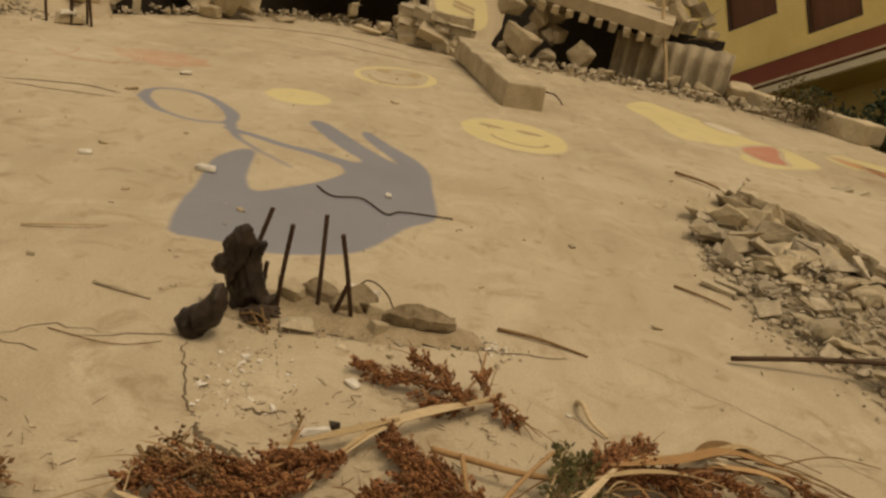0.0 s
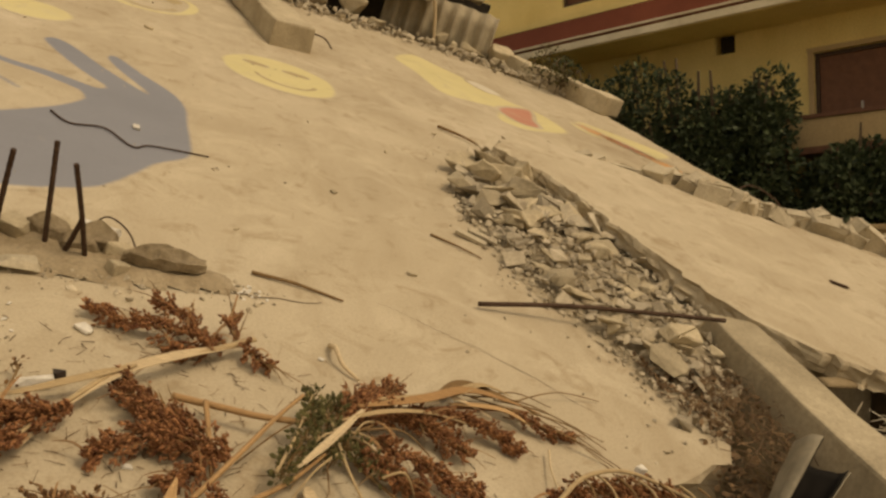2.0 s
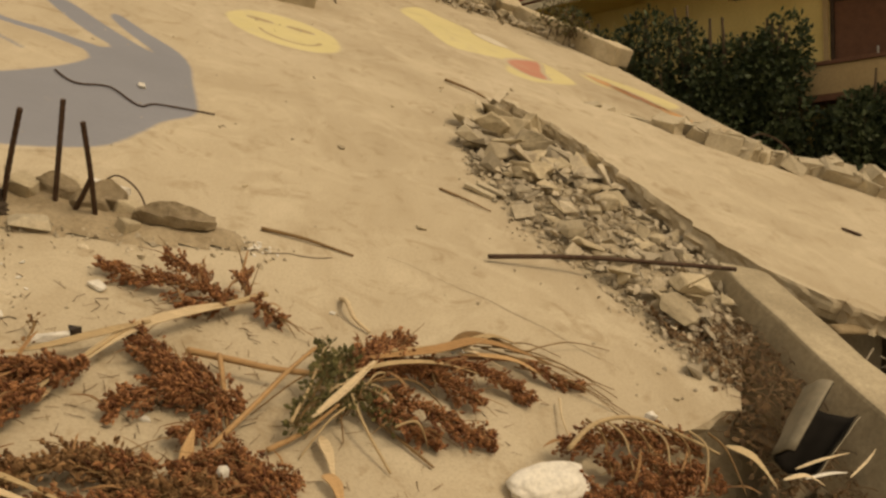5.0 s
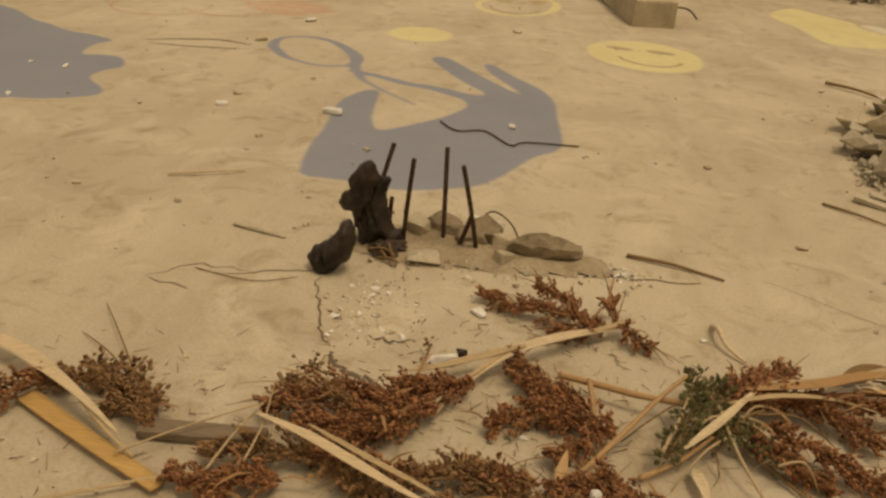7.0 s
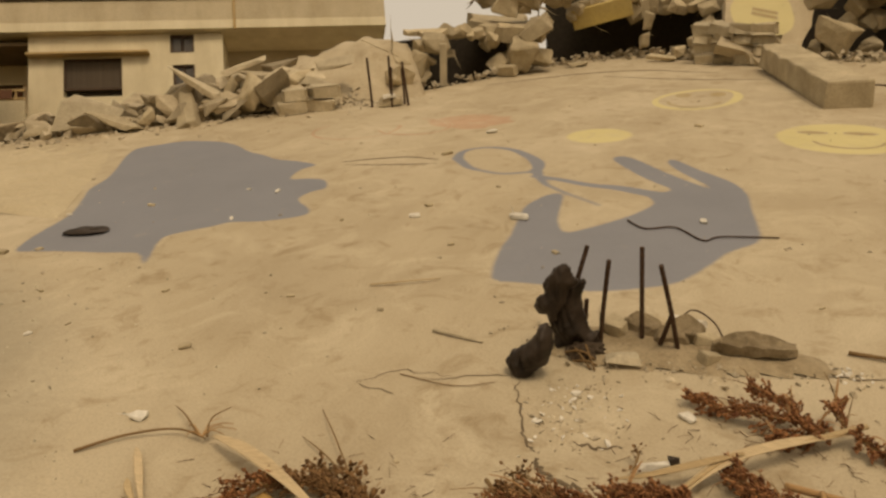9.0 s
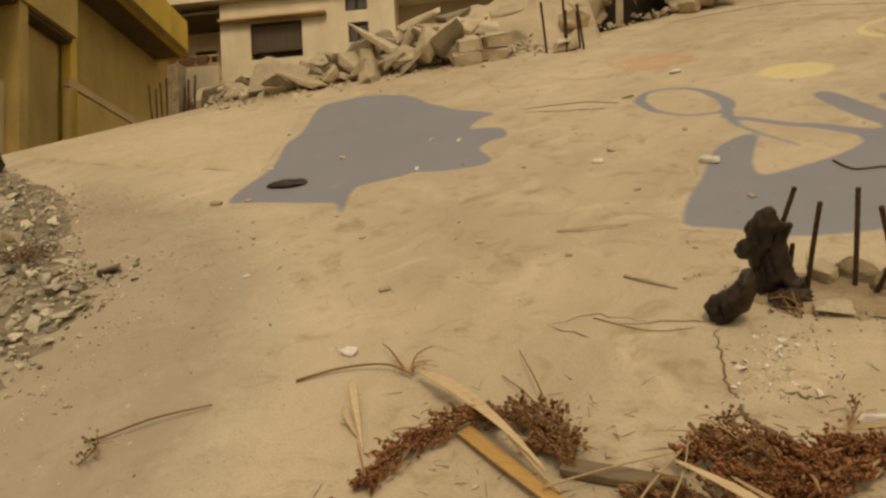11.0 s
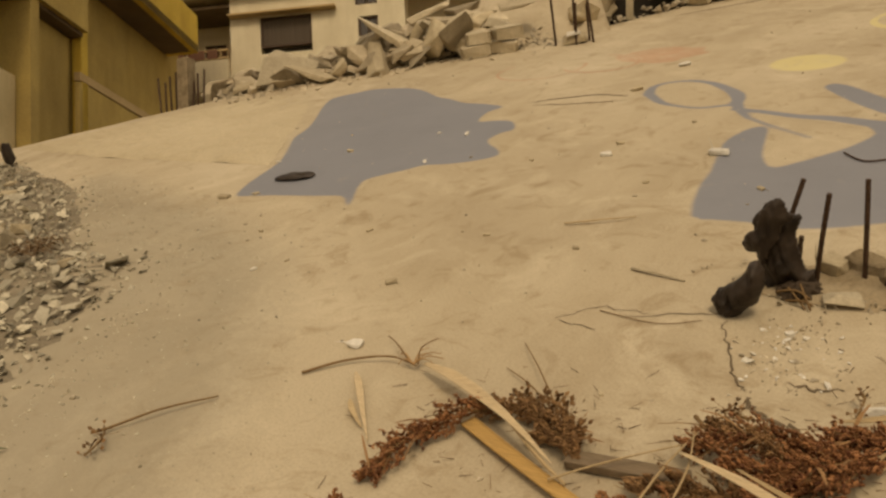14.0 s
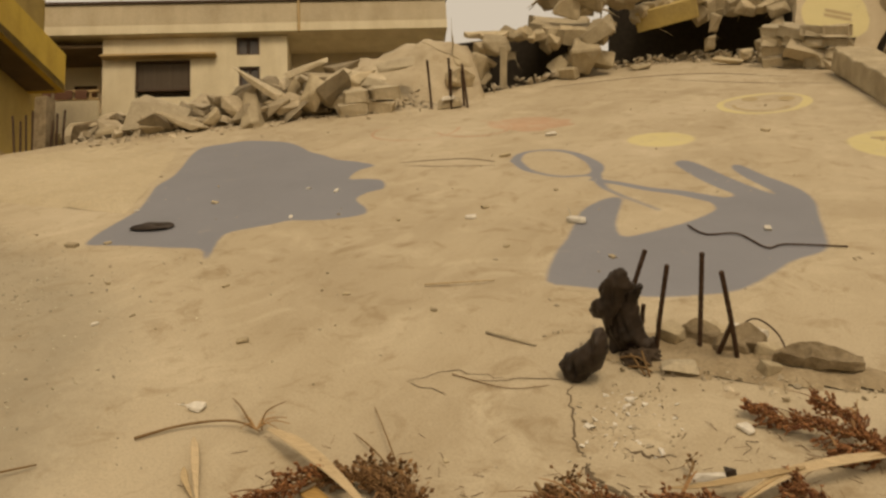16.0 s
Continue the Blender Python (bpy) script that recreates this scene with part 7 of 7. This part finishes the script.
sprig([(-1.02, 1.60, 0.05), (-1.15, 1.70, 0.07), (-1.3, 1.72, 0.05)], 70, 6, M_GRAINB, "brown dried sprig under pale straw")
sprig([(-2.62, 0.86, 0.01), (-2.60, 0.92, 0.04), (-2.66, 0.97, 0.02)], 16, 7, M_GRAINB, "small withered sprig on the slab", 0.02)
sprig([(-0.34, 2.03, 0.02), (-0.33, 2.1, 0.06), (-0.36, 2.15, 0.03)], 12, 8, M_GRAINB, "small dry tuft on the slab", 0.014)
sprig([(-0.62, 1.76, 0.06), (-0.66, 1.83, 0.10), (-0.6, 1.86, 0.06)], 30, 9, M_GRAINB, "brown dried sprig on the heap", 0.016)

# stalks and straw
stick([(0.34, 2.47, 0.06), (0.14, 2.31, 0.06), (-0.05, 2.16, 0.07), (-0.16, 2.0, 0.06), (-0.27, 1.8, 0.05)], 0.013, M_STRAW, "long pale sorghum stalk", "sorghum_stalk", "stalk", 0.6)
husk([(0.3, 2.43, 0.05), (0.1, 2.27, 0.07), (-0.06, 2.13, 0.07), (-0.18, 1.96, 0.05), (-0.25, 1.79, 0.03)], 0.05, M_HUSK, "long pale dry leaf along a stalk")
husk([(-0.02, 2.17, 0.08), (-0.15, 2.08, 0.07), (-0.30, 2.0, 0.05), (-0.4, 1.97, 0.04)], 0.035, M_STRAW, "dry leaf along a stalk")
husk([(-0.70, 1.56, 0.125), (-0.53, 1.50, 0.13), (-0.36, 1.43, 0.125), (-0.23, 1.39, 0.11), (-0.05, 1.35, 0.08)], 0.036, M_HUSK, "long broad pale dry leaf across the heap", curl=0.5)
husk([(-0.55, 1.56, 0.12), (-0.36, 1.475, 0.12), (-0.20, 1.43, 0.10), (-0.06, 1.39, 0.07)], 0.02, M_STRAW, "narrow dry leaf beside a broad one", curl=0.6)
husk([(-1.76, 1.78, 0.05), (-1.6, 1.72, 0.07), (-1.42, 1.64, 0.08), (-1.23, 1.54, 0.09), (-1.05, 1.45, 0.06)], 0.06, M_HUSK, "long pale folded leaf of straw", curl=0.5)
stick([(-1.25, 1.56, 0.08), (-1.1, 1.46, 0.06), (-0.98, 1.40, 0.04)], 0.010, M_STRAW, "pale straw stalk on an amber strip", "straw", "straw")
husk([(-1.43, 1.57, 0.025), (-1.28, 1.50, 0.03), (-1.1, 1.42, 0.035), (-0.87, 1.33, 0.03)], 0.07, M_AMBER, "amber-brown flat dry strip", "amber_strip", "dry strip", curl=0.08, thick=0.006, strip=True)
husk([(-2.02, 1.67, 0.02), (-1.92, 1.58, 0.04), (-1.80, 1.46, 0.04), (-1.69, 1.35, 0.015)], 0.032, M_HUSK, "pale pointed dry leaf on the slab")
husk([(-1.92, 1.52, 0.015), (-1.84, 1.45, 0.03), (-1.76, 1.40, 0.015)], 0.025, M_STRAW, "short dry leaf on the slab")
husk([(0.50, 1.77, 0.03), (0.508, 1.72, 0.035), (0.52, 1.67, 0.035), (0.533, 1.60, 0.012)], 0.042, M_HUSK, "pale pointed dry leaf on the slab")
stick([(-2.24, 1.59, 0.012), (-2.12, 1.72, 0.02), (-1.95, 1.80, 0.03), (-1.80, 1.78, 0.03)], 0.0062, M_STEM, "arched brown twig on the slab")
stick([(-1.84, 1.79, 0.03), (-1.95, 1.86, 0.05), (-2.06, 1.93, 0.03)], 0.0045, M_STEM, "short brown twig on the slab")
stick([(-1.80, 1.79, 0.03), (-1.83, 1.86, 0.06), (-1.82, 1.96, 0.05)], 0.004, M_STEM, "short brown twig on the slab")
r = random.Random(140)
for k in range(9):
    a, le = r.uniform(0.8, 3.4), r.uniform(0.06, 0.15)
    stick([(-1.82, 1.785, 0.03), (-1.82 + math.cos(a) * le * 0.5, 1.785 + math.sin(a) * le * 0.5, 0.045), (-1.82 + math.cos(a) * le, 1.785 + math.sin(a) * le, 0.012)], 0.0026, M_TANLEAF, "thin frayed fibre at a straw's foot", "fibre", "fibre", group="frayed fibres")
stick([(-1.17, 1.73, 0.02), (-1.33, 1.9, 0.05), (-1.50, 2.09, 0.02)], 0.0038, M_STEM, "thin dry stem on the slab")
stick([(-1.19, 1.73, 0.02), (-1.32, 1.82, 0.03), (-1.48, 1.92, 0.01)], 0.004, M_STEM, "thin dry stem on the slab")
bm = box(bmesh.new(), (0.36, 0.06, 0.028), bevel=0.005)
solo("wood_plank", bm, M_PLANK, on_slab(-0.86, 1.55, 0.025, 2, 0, 8), "short weathered grey-brown plank", "plank")
stick([(-1.27, 1.13, 0.02), (-1.05, 1.26, 0.03), (-0.84, 1.39, 0.03)], 0.009, M_STRAW, "pale straight stick under the straw", flat=0.6)
stick([(-0.76, 1.37, 0.07), (-0.73, 1.53, 0.10), (-0.70, 1.72, 0.09)], 0.0042, M_STRAW, "thin pale straw over the heap", "straw", "straw")
stick([(-0.68, 1.40, 0.07), (-0.67, 1.53, 0.11), (-0.71, 1.70, 0.10)], 0.0038, M_STRAW, "thin pale straw over the heap", "straw", "straw")
stick([(-1.03, 1.39, 0.05), (-0.92, 1.50, 0.06), (-0.80, 1.585, 0.08), (-0.70, 1.66, 0.09)], 0.0038, M_STRAW, "thin pale straw over the heap", "straw", "straw")
stick([(-0.76, 1.86, 0.03), (-0.70, 1.78, 0.06), (-0.60, 1.72, 0.07)], 0.008, M_STEM, "short dark twig on the heap")
stick([(0.10, 2.08, 0.05), (0.25, 2.035, 0.065), (0.37, 2.01, 0.07), (0.55, 2.0, 0.08)], 0.012, M_TANLEAF, "thick tan stalk in the bunch", "sorghum_stalk", "stalk", 1.0, 0.2)
stick([(0.195, 2.04, 0.075), (0.215, 1.87, 0.08), (0.24, 1.76, 0.03)], 0.009, M_TANLEAF, "tan stalk in the bunch", "sorghum_stalk", "stalk", 1.0, 0.3)
stick([(0.13, 1.55, 0.04), (0.30, 1.80, 0.09), (0.40, 1.97, 0.10), (0.49, 2.11, 0.10)], 0.009, M_TANLEAF, "long tan stalk in the bunch", "sorghum_stalk", "stalk", 1.0, 0.3)
stick([(0.35, 1.70, 0.02), (0.45, 1.76, 0.05), (0.545, 1.845, 0.09)], 0.009, M_TANLEAF, "tan stalk in the bunch", "sorghum_stalk", "stalk", 1.0, 0.4)
stick([(0.40, 1.74, 0.09), (0.46, 1.90, 0.11), (0.52, 2.12, 0.10)], 0.006, M_STRAW, "thin pale stalk in the bunch", "sorghum_stalk", "stalk", 1.0, 0.4)
stick([(0.57, 1.97, 0.11), (0.62, 1.80, 0.07), (0.70, 1.66, 0.012)], 0.006, M_STRAW, "thin pale stalk drooping from the bunch", "sorghum_stalk", "stalk", 1.0, 0.4)
husk([(0.46, 1.76, 0.10), (0.55, 1.86, 0.12), (0.64, 1.99, 0.125), (0.73, 2.13, 0.12)], 0.030, M_HUSK, "narrow pale leaf over the bunch", curl=0.6)
husk([(0.60, 1.98, 0.12), (0.75, 2.04, 0.13), (0.92, 2.10, 0.11), (1.08, 2.13, 0.07)], 0.024, M_STRAW, "narrow dry leaf over the bunch", curl=0.6)
husk([(0.66, 2.05, 0.13), (0.88, 2.13, 0.13), (1.09, 2.265, 0.11), (1.27, 2.315, 0.07), (1.46, 2.34, 0.02)], 0.05, M_TANLEAF, "long tan dry leaf trailing from the bunch", curl=0.6)
husk([(0.73, 2.12, 0.12), (0.98, 2.20, 0.11), (1.18, 2.357, 0.09), (1.34, 2.40, 0.04)], 0.045, M_STRAW, "long dry leaf trailing from the bunch", curl=0.6)
husk([(1.02, 2.22, 0.08), (1.25, 2.24, 0.07), (1.42, 2.20, 0.02)], 0.03, M_TANLEAF, "tan dry leaf trailing from the bunch", curl=0.6)
husk([(0.138, 1.57, 0.03), (0.137, 1.62, 0.06), (0.145, 1.69, 0.08)], 0.04, M_TANLEAF, "upright tan leaf in the near heap", curl=0.5)
husk([(0.496, 1.61, 0.03), (0.53, 1.57, 0.03), (0.545, 1.50, 0.015)], 0.045, M_TANLEAF, "tan withered leaf below a pale one", curl=0.5)
stick([(0.60, 2.02, 0.09), (0.85, 2.12, 0.09), (1.05, 2.22, 0.07), (1.3, 2.30, 0.04)], 0.010, M_GRAIN, "red-brown stalk in the bunch", "sorghum_stalk", "stalk", 1.0, 0.5)
husk([(0.95, 2.2, 0.07), (1.08, 2.33, 0.09), (1.25, 2.36, 0.06), (1.45, 2.33, 0.02)], 0.05, M_STEM, "arched brown dry leaf in the bunch", curl=0.6)
husk([(0.92, 2.18, 0.08), (1.05, 2.24, 0.09), (1.2, 2.22, 0.05)], 0.04, M_HUSK, "pale dry leaf in the bunch")
r = random.Random(77)
for k in range(9):
    a = r.uniform(-0.5, 0.35)
    le = r.uniform(0.25, 0.6)
    x, y = 1.2 + r.uniform(-0.1, 0.2), 2.3 + r.uniform(-0.08, 0.08)
    stick([(x, y, 0.04), (x + le * 0.5 * math.cos(a), y + le * 0.5 * math.sin(a) + 0.03, 0.05), (x + le * math.cos(a), y + le * math.sin(a), 0.008)], 0.0035, M_STEM, "thin dry stem spreading from the bunch", group="stems of the bunch")
for k in range(16):
    a = r.uniform(-2.6, 0.3)
    le = r.uniform(0.12, 0.34)
    x, y = 0.56 + r.gauss(0, 0.1), 1.95 + r.gauss(0, 0.08)
    stick([(x, y, 0.09), (x + le * 0.5 * math.cos(a), y + le * 0.5 * math.sin(a), 0.08 + r.uniform(0, 0.04)), (x + le * math.cos(a), y + le * math.sin(a), 0.01)], 0.0045, M_STRAW if k % 3 else M_STEM, "thin dry stem in the bunch", group="stems of the bunch")
stick([(0.62, 1.95, 0.06), (0.66, 1.88, 0.04), (0.75, 1.80, 0.02), (0.84, 1.70, 0.012)], 0.008, M_STEM, "brown twig below the bunch")
stick([(0.64, 2.6, 0.012), (0.645, 2.52, 0.05), (0.67, 2.45, 0.03), (0.73, 2.39, 0.012)], 0.012, M_HUSK, "pale curled root on the slab")
stick([(1.40, 2.10, 0.03), (1.37, 2.0, 0.03), (1.34, 1.87, 0.05)], 0.005, M_HUSK, "thin pale straw at the rim", "straw", "straw")
stick([(1.27, 1.74, 0.10), (1.38, 1.82, 0.15), (1.55, 1.86, 0.16), (1.75, 1.84, 0.12), (1.9, 1.82, 0.08)], 0.009, M_STRAW, "pale arched stalk over the rim heap", "sorghum_stalk", "stalk")
for k in range(7):
    x = 1.36 + 0.08 * k
    stick([(x, 1.85, 0.14), (x + 0.04, 1.78, 0.13), (x + 0.05 + r.gauss(0, 0.03), 1.66, 0.05)], 0.005, M_STRAW if k % 2 else M_STEM, "thin drooping stem over the rim heap", group="stems of the rim heap")
for a, b, c, w, mat in [((1.96, 1.87, 0.08), (2.03, 1.80, 0.09), (2.12, 1.73, 0.03), 0.06, M_STRAW), ((2.30, 1.86, 0.02), (2.45, 1.90, 0.05), (2.62, 1.955, 0.05), 0.013, M_HUSK), ((2.31, 1.81, 0.02), (2.43, 1.83, 0.04), (2.56, 1.87, 0.02), 0.016, M_WHITESTONE),
                        ((2.53, 1.83, 0.03), (2.64, 1.89, 0.07), (2.74, 1.96, 0.08), 0.010, M_HUSK), ((2.18, 1.78, 0.03), (2.28, 1.79, 0.05), (2.38, 1.78, 0.02), 0.022, M_HUSK)]:
    husk([a, b, c], w, mat, "pale dry leaf blade in the hollow by the curled sheet", group="leaf blades by the curled sheet", curl=0.3)
solo("white_sack", crumpled(bmesh.new(), (0.30, 0.14, 0.10), Matrix(), 14, 0.1, 3.0, 1.0), M_WHITESTONE, on_slab(1.21, 1.66, 0.03, 0, 0, 18), "white crumpled sack lying at the slab's rim", "sack")
chunk(1.66, 1.93, 0.12, (0.06, 0.04, 0.05), (0, 0, 20), 871, M_WHITESTONE, "white scrap on the rim heap")
chunk(0.23, 1.53, 0.085, (0.045, 0.035, 0.03), (0, 0, 20), 872, M_WHITESTONE, "white scrap in the near heap")
chunk(-0.28, 2.08, 0.04, (0.12, 0.035, 0.03), (0, 0, 25), 873, M_WHITESTONE, "white torn wrapper beside the stalk")
chunk(-0.22, 2.12, 0.045, (0.05, 0.03, 0.028), (0, 0, 25), 874, M_BAG, "dark end of a torn wrapper")
husk([(0.98, 2.19, 0.10), (1.0, 2.21, 0.115), (1.03, 2.2, 0.10)], 0.04, M_RAIL, "grey scrap caught in the bunch", "scrap", "scrap")


husk([(4.32, 2.66, -0.28), (4.40, 2.72, -0.16), (4.46, 2.84, -0.12)], 0.16, M_HUSK, "broad pale husk among the branches", curl=0.4)

# chaff and broken straw strewn round the heaps
bm = bmesh.new()
r = random.Random(131)
for k in range(620):
    cu, cv, su, sv = r.choice([(-0.45, 1.65, 0.35, 0.18), (0.1, 1.85, 0.25, 0.2), (0.75, 2.0, 0.35, 0.2), (0.0, 1.5, 0.45, 0.1), (-1.2, 1.45, 0.3, 0.25), (0.1, 2.4, 0.25, 0.1)])
    a, le = r.uniform(0, 6.28), r.uniform(0.01, 0.06)
    p = Vector((r.gauss(cu, su), r.gauss(cv, sv), 0.004))
    rod4(bm, p, p + Vector((math.cos(a) * le, math.sin(a) * le, r.uniform(0, 0.012))), r.uniform(0.0008, 0.002))
tagged(solo("chaff", bm, M_LITTER, SLAB, "chaff and broken straw strewn round the sorghum", "chaff"), kind="stuff")
spots = [(r.gauss(-0.6, 0.10), r.gauss(2.3, 0.14), 0.004, min(0.045, 0.010 + 0.006 * r.paretovariate(1.5))) for k in range(46)] + [(r.gauss(0.30, 0.06), r.gauss(2.93, 0.04), 0.004, r.uniform(0.01, 0.03)) for k in range(26)]
scatter("plaster_crumbs", spots, FLATLIB, M_WHITESTONE, "pale plaster crumbs on the broken-up screed", "plaster crumbs", seed=132, tilt=0.3)

# ---- shrubs ----
def foliage(name, blobs, leaves, size, mat, seed, m):
    """Many folded leaves in uneven clumps. blobs: (x, y, z, radius)."""
    r = np.random.RandomState(seed)
    w = np.array([b[3] ** 2 for b in blobs])
    pick = r.choice(len(blobs), leaves, p=w / w.sum())
    c = np.array([b[:3] for b in blobs])[pick]
    rad = np.array([b[3] for b in blobs])[pick]
    d = r.normal(size=(leaves, 3))
    d /= np.linalg.norm(d, axis=1)[:, None]
    p = c + d * (rad * (0.55 + 0.5 * r.rand(leaves) ** 0.7))[:, None] * np.array((1, 1, 0.85))
    a = d + r.normal(size=(leaves, 3)) * 0.7 + np.array((0, 0, 0.1))
    a /= np.linalg.norm(a, axis=1)[:, None]
    s = np.cross(a, r.normal(size=(leaves, 3)))
    s /= np.linalg.norm(s, axis=1)[:, None]
    up = np.cross(a, s)
    le = (size * (0.6 + 0.8 * r.rand(leaves)))[:, None]
    q = np.stack([p, p + a * le * 0.5 + s * le * 0.3 + up * le * 0.08, p + a * le, p + a * le * 0.5 - s * le * 0.3 + up * le * 0.08], 1).reshape(-1, 3)
    i = np.arange(leaves)[:, None] * 4
    f = np.concatenate([i + np.array([[0, 1, 2]]), i + np.array([[0, 2, 3]])])
    me = bpy.data.meshes.new(name)
    me.from_pydata(q.tolist(), [], f.tolist())
    me.materials.append(mat)
    ob = new(name, me)
    ob.parent = m
    return tagged(ob, kind="stuff")


def shrub(m, height, width, depth, leaves, size, mat, seed, label, category="shrub", stems=7, low=0.15):
    r = random.Random(seed)
    h = thing("shrub" if category == "shrub" else "tree", m, label, category)
    blobs = []
    bm = bmesh.new()
    for k in range(stems):
        x, y = r.uniform(-0.5, 0.5) * width, r.uniform(-0.5, 0.5) * depth
        top = height * r.uniform(0.6, 0.97)
        pts = curve([(x * 0.4, y * 0.4, 0), (x * 0.7 + r.gauss(0, 0.1), y * 0.7, top * 0.45), (x + r.gauss(0, 0.15), y, top * 0.9)], 6)
        tube(bm, pts, lambda t: 0.045 * (1 - 0.8 * t) * (height / 3), 6, up=(0, 1, 0))
        for j in range(9):
            t = r.uniform(low, 1)
            p = pts[int(t * (len(pts) - 1))]
            b = p + Vector((r.gauss(0, 0.22) * width * 0.3, r.gauss(0, 0.2) * depth * 0.5, r.gauss(0, 0.15)))
            rod4(bm, p, b, 0.012)
            blobs.append((b.x, b.y, max(0.2, b.z), r.uniform(0.12, 0.30) * (0.6 + 0.15 * height)))
    part("stem", bm, M_BARK, h)
    foliage("leaves", blobs, leaves, size, mat, seed, h)
    return h


HOUSE = pose(10.22, 11.73, 0, 0, 0, -51.99)
TALL = "tall dark green shrub before the yellow house"
DENSE = "dense dark green shrub before the terrace wall"
for k, (x, y, high, wide, label) in enumerate([(-8.8, -1.9, 6.6, 1.5, TALL), (-7.5, -1.8, 6.7, 1.5, TALL), (-6.2, -1.6, 6.8, 1.5, TALL), (-5.0, -1.5, 6.7, 1.5, TALL), (-3.8, -1.4, 6.6, 1.4, TALL), (-2.6, -1.4, 6.6, 1.4, TALL), (-1.5, -1.4, 6.5, 1.2, TALL), (-0.95, -1.2, 5.9, 0.7, TALL),
                                              (-0.2, -1.3, 4.9, 1.0, DENSE), (0.35, -1.2, 4.9, 0.9, DENSE), (0.75, -1.4, 5.4, 0.9, DENSE), (1.3, -1.3, 5.2, 1.0, DENSE), (1.8, -1.3, 4.8, 0.9, DENSE), (2.3, -1.2, 4.3, 0.8, DENSE)]):
    shrub(HOUSE @ pose(x, y, -1.4), high + (1.1 if label == TALL else 0.3), wide * 1.35, 0.9, 22000, 0.10, M_LEAF, 20 + k, label, stems=13, low=0.3)
shrub(HOUSE @ pose(4.0, -2.75, -1.4), 6.8, 1.3, 0.9, 26000, 0.085, M_LEAF, 6, "dark leafy tree beside the garden wall", "tree", 8, 0.2)
shrub(pose(-10.6, 1.55, 2.6), 3.2, 1.3, 1.2, 4200, 0.12, M_LEAFL, 7, "leafy green tree beside the pale balcony", "tree", 5, 0.3)
r = random.Random(88)
weed = thing("weed", on_slab(-3.22, 0.52, 0.01), "low green weed with long blades in the gravel", "weed")
for k in range(26):
    a, le, high = r.uniform(0, 6.28), r.uniform(0.12, 0.3), r.uniform(0.02, 0.09)
    d = Vector((math.cos(a), math.sin(a), 0))
    o = Vector((r.gauss(0, 0.12), r.gauss(0, 0.10), 0))
    bm = tube(bmesh.new(), curve([o, o + d * le * 0.5 + Vector((0, 0, high)), o + d * le + Vector((0, 0, high * 0.3))], 5), lambda t: 0.014 * math.sin(math.pi * (0.08 + 0.9 * t)), 6, 0.12)
    part("blade", smooth(bm), M_LEAFL, weed)
shrub(on_slab(5.0, 11.6, 0.1), 0.7, 0.9, 0.5, 500, 0.05, M_GREENB, 9, "dry weed growing on the slab's rim", "shrub", 5, 0.2)
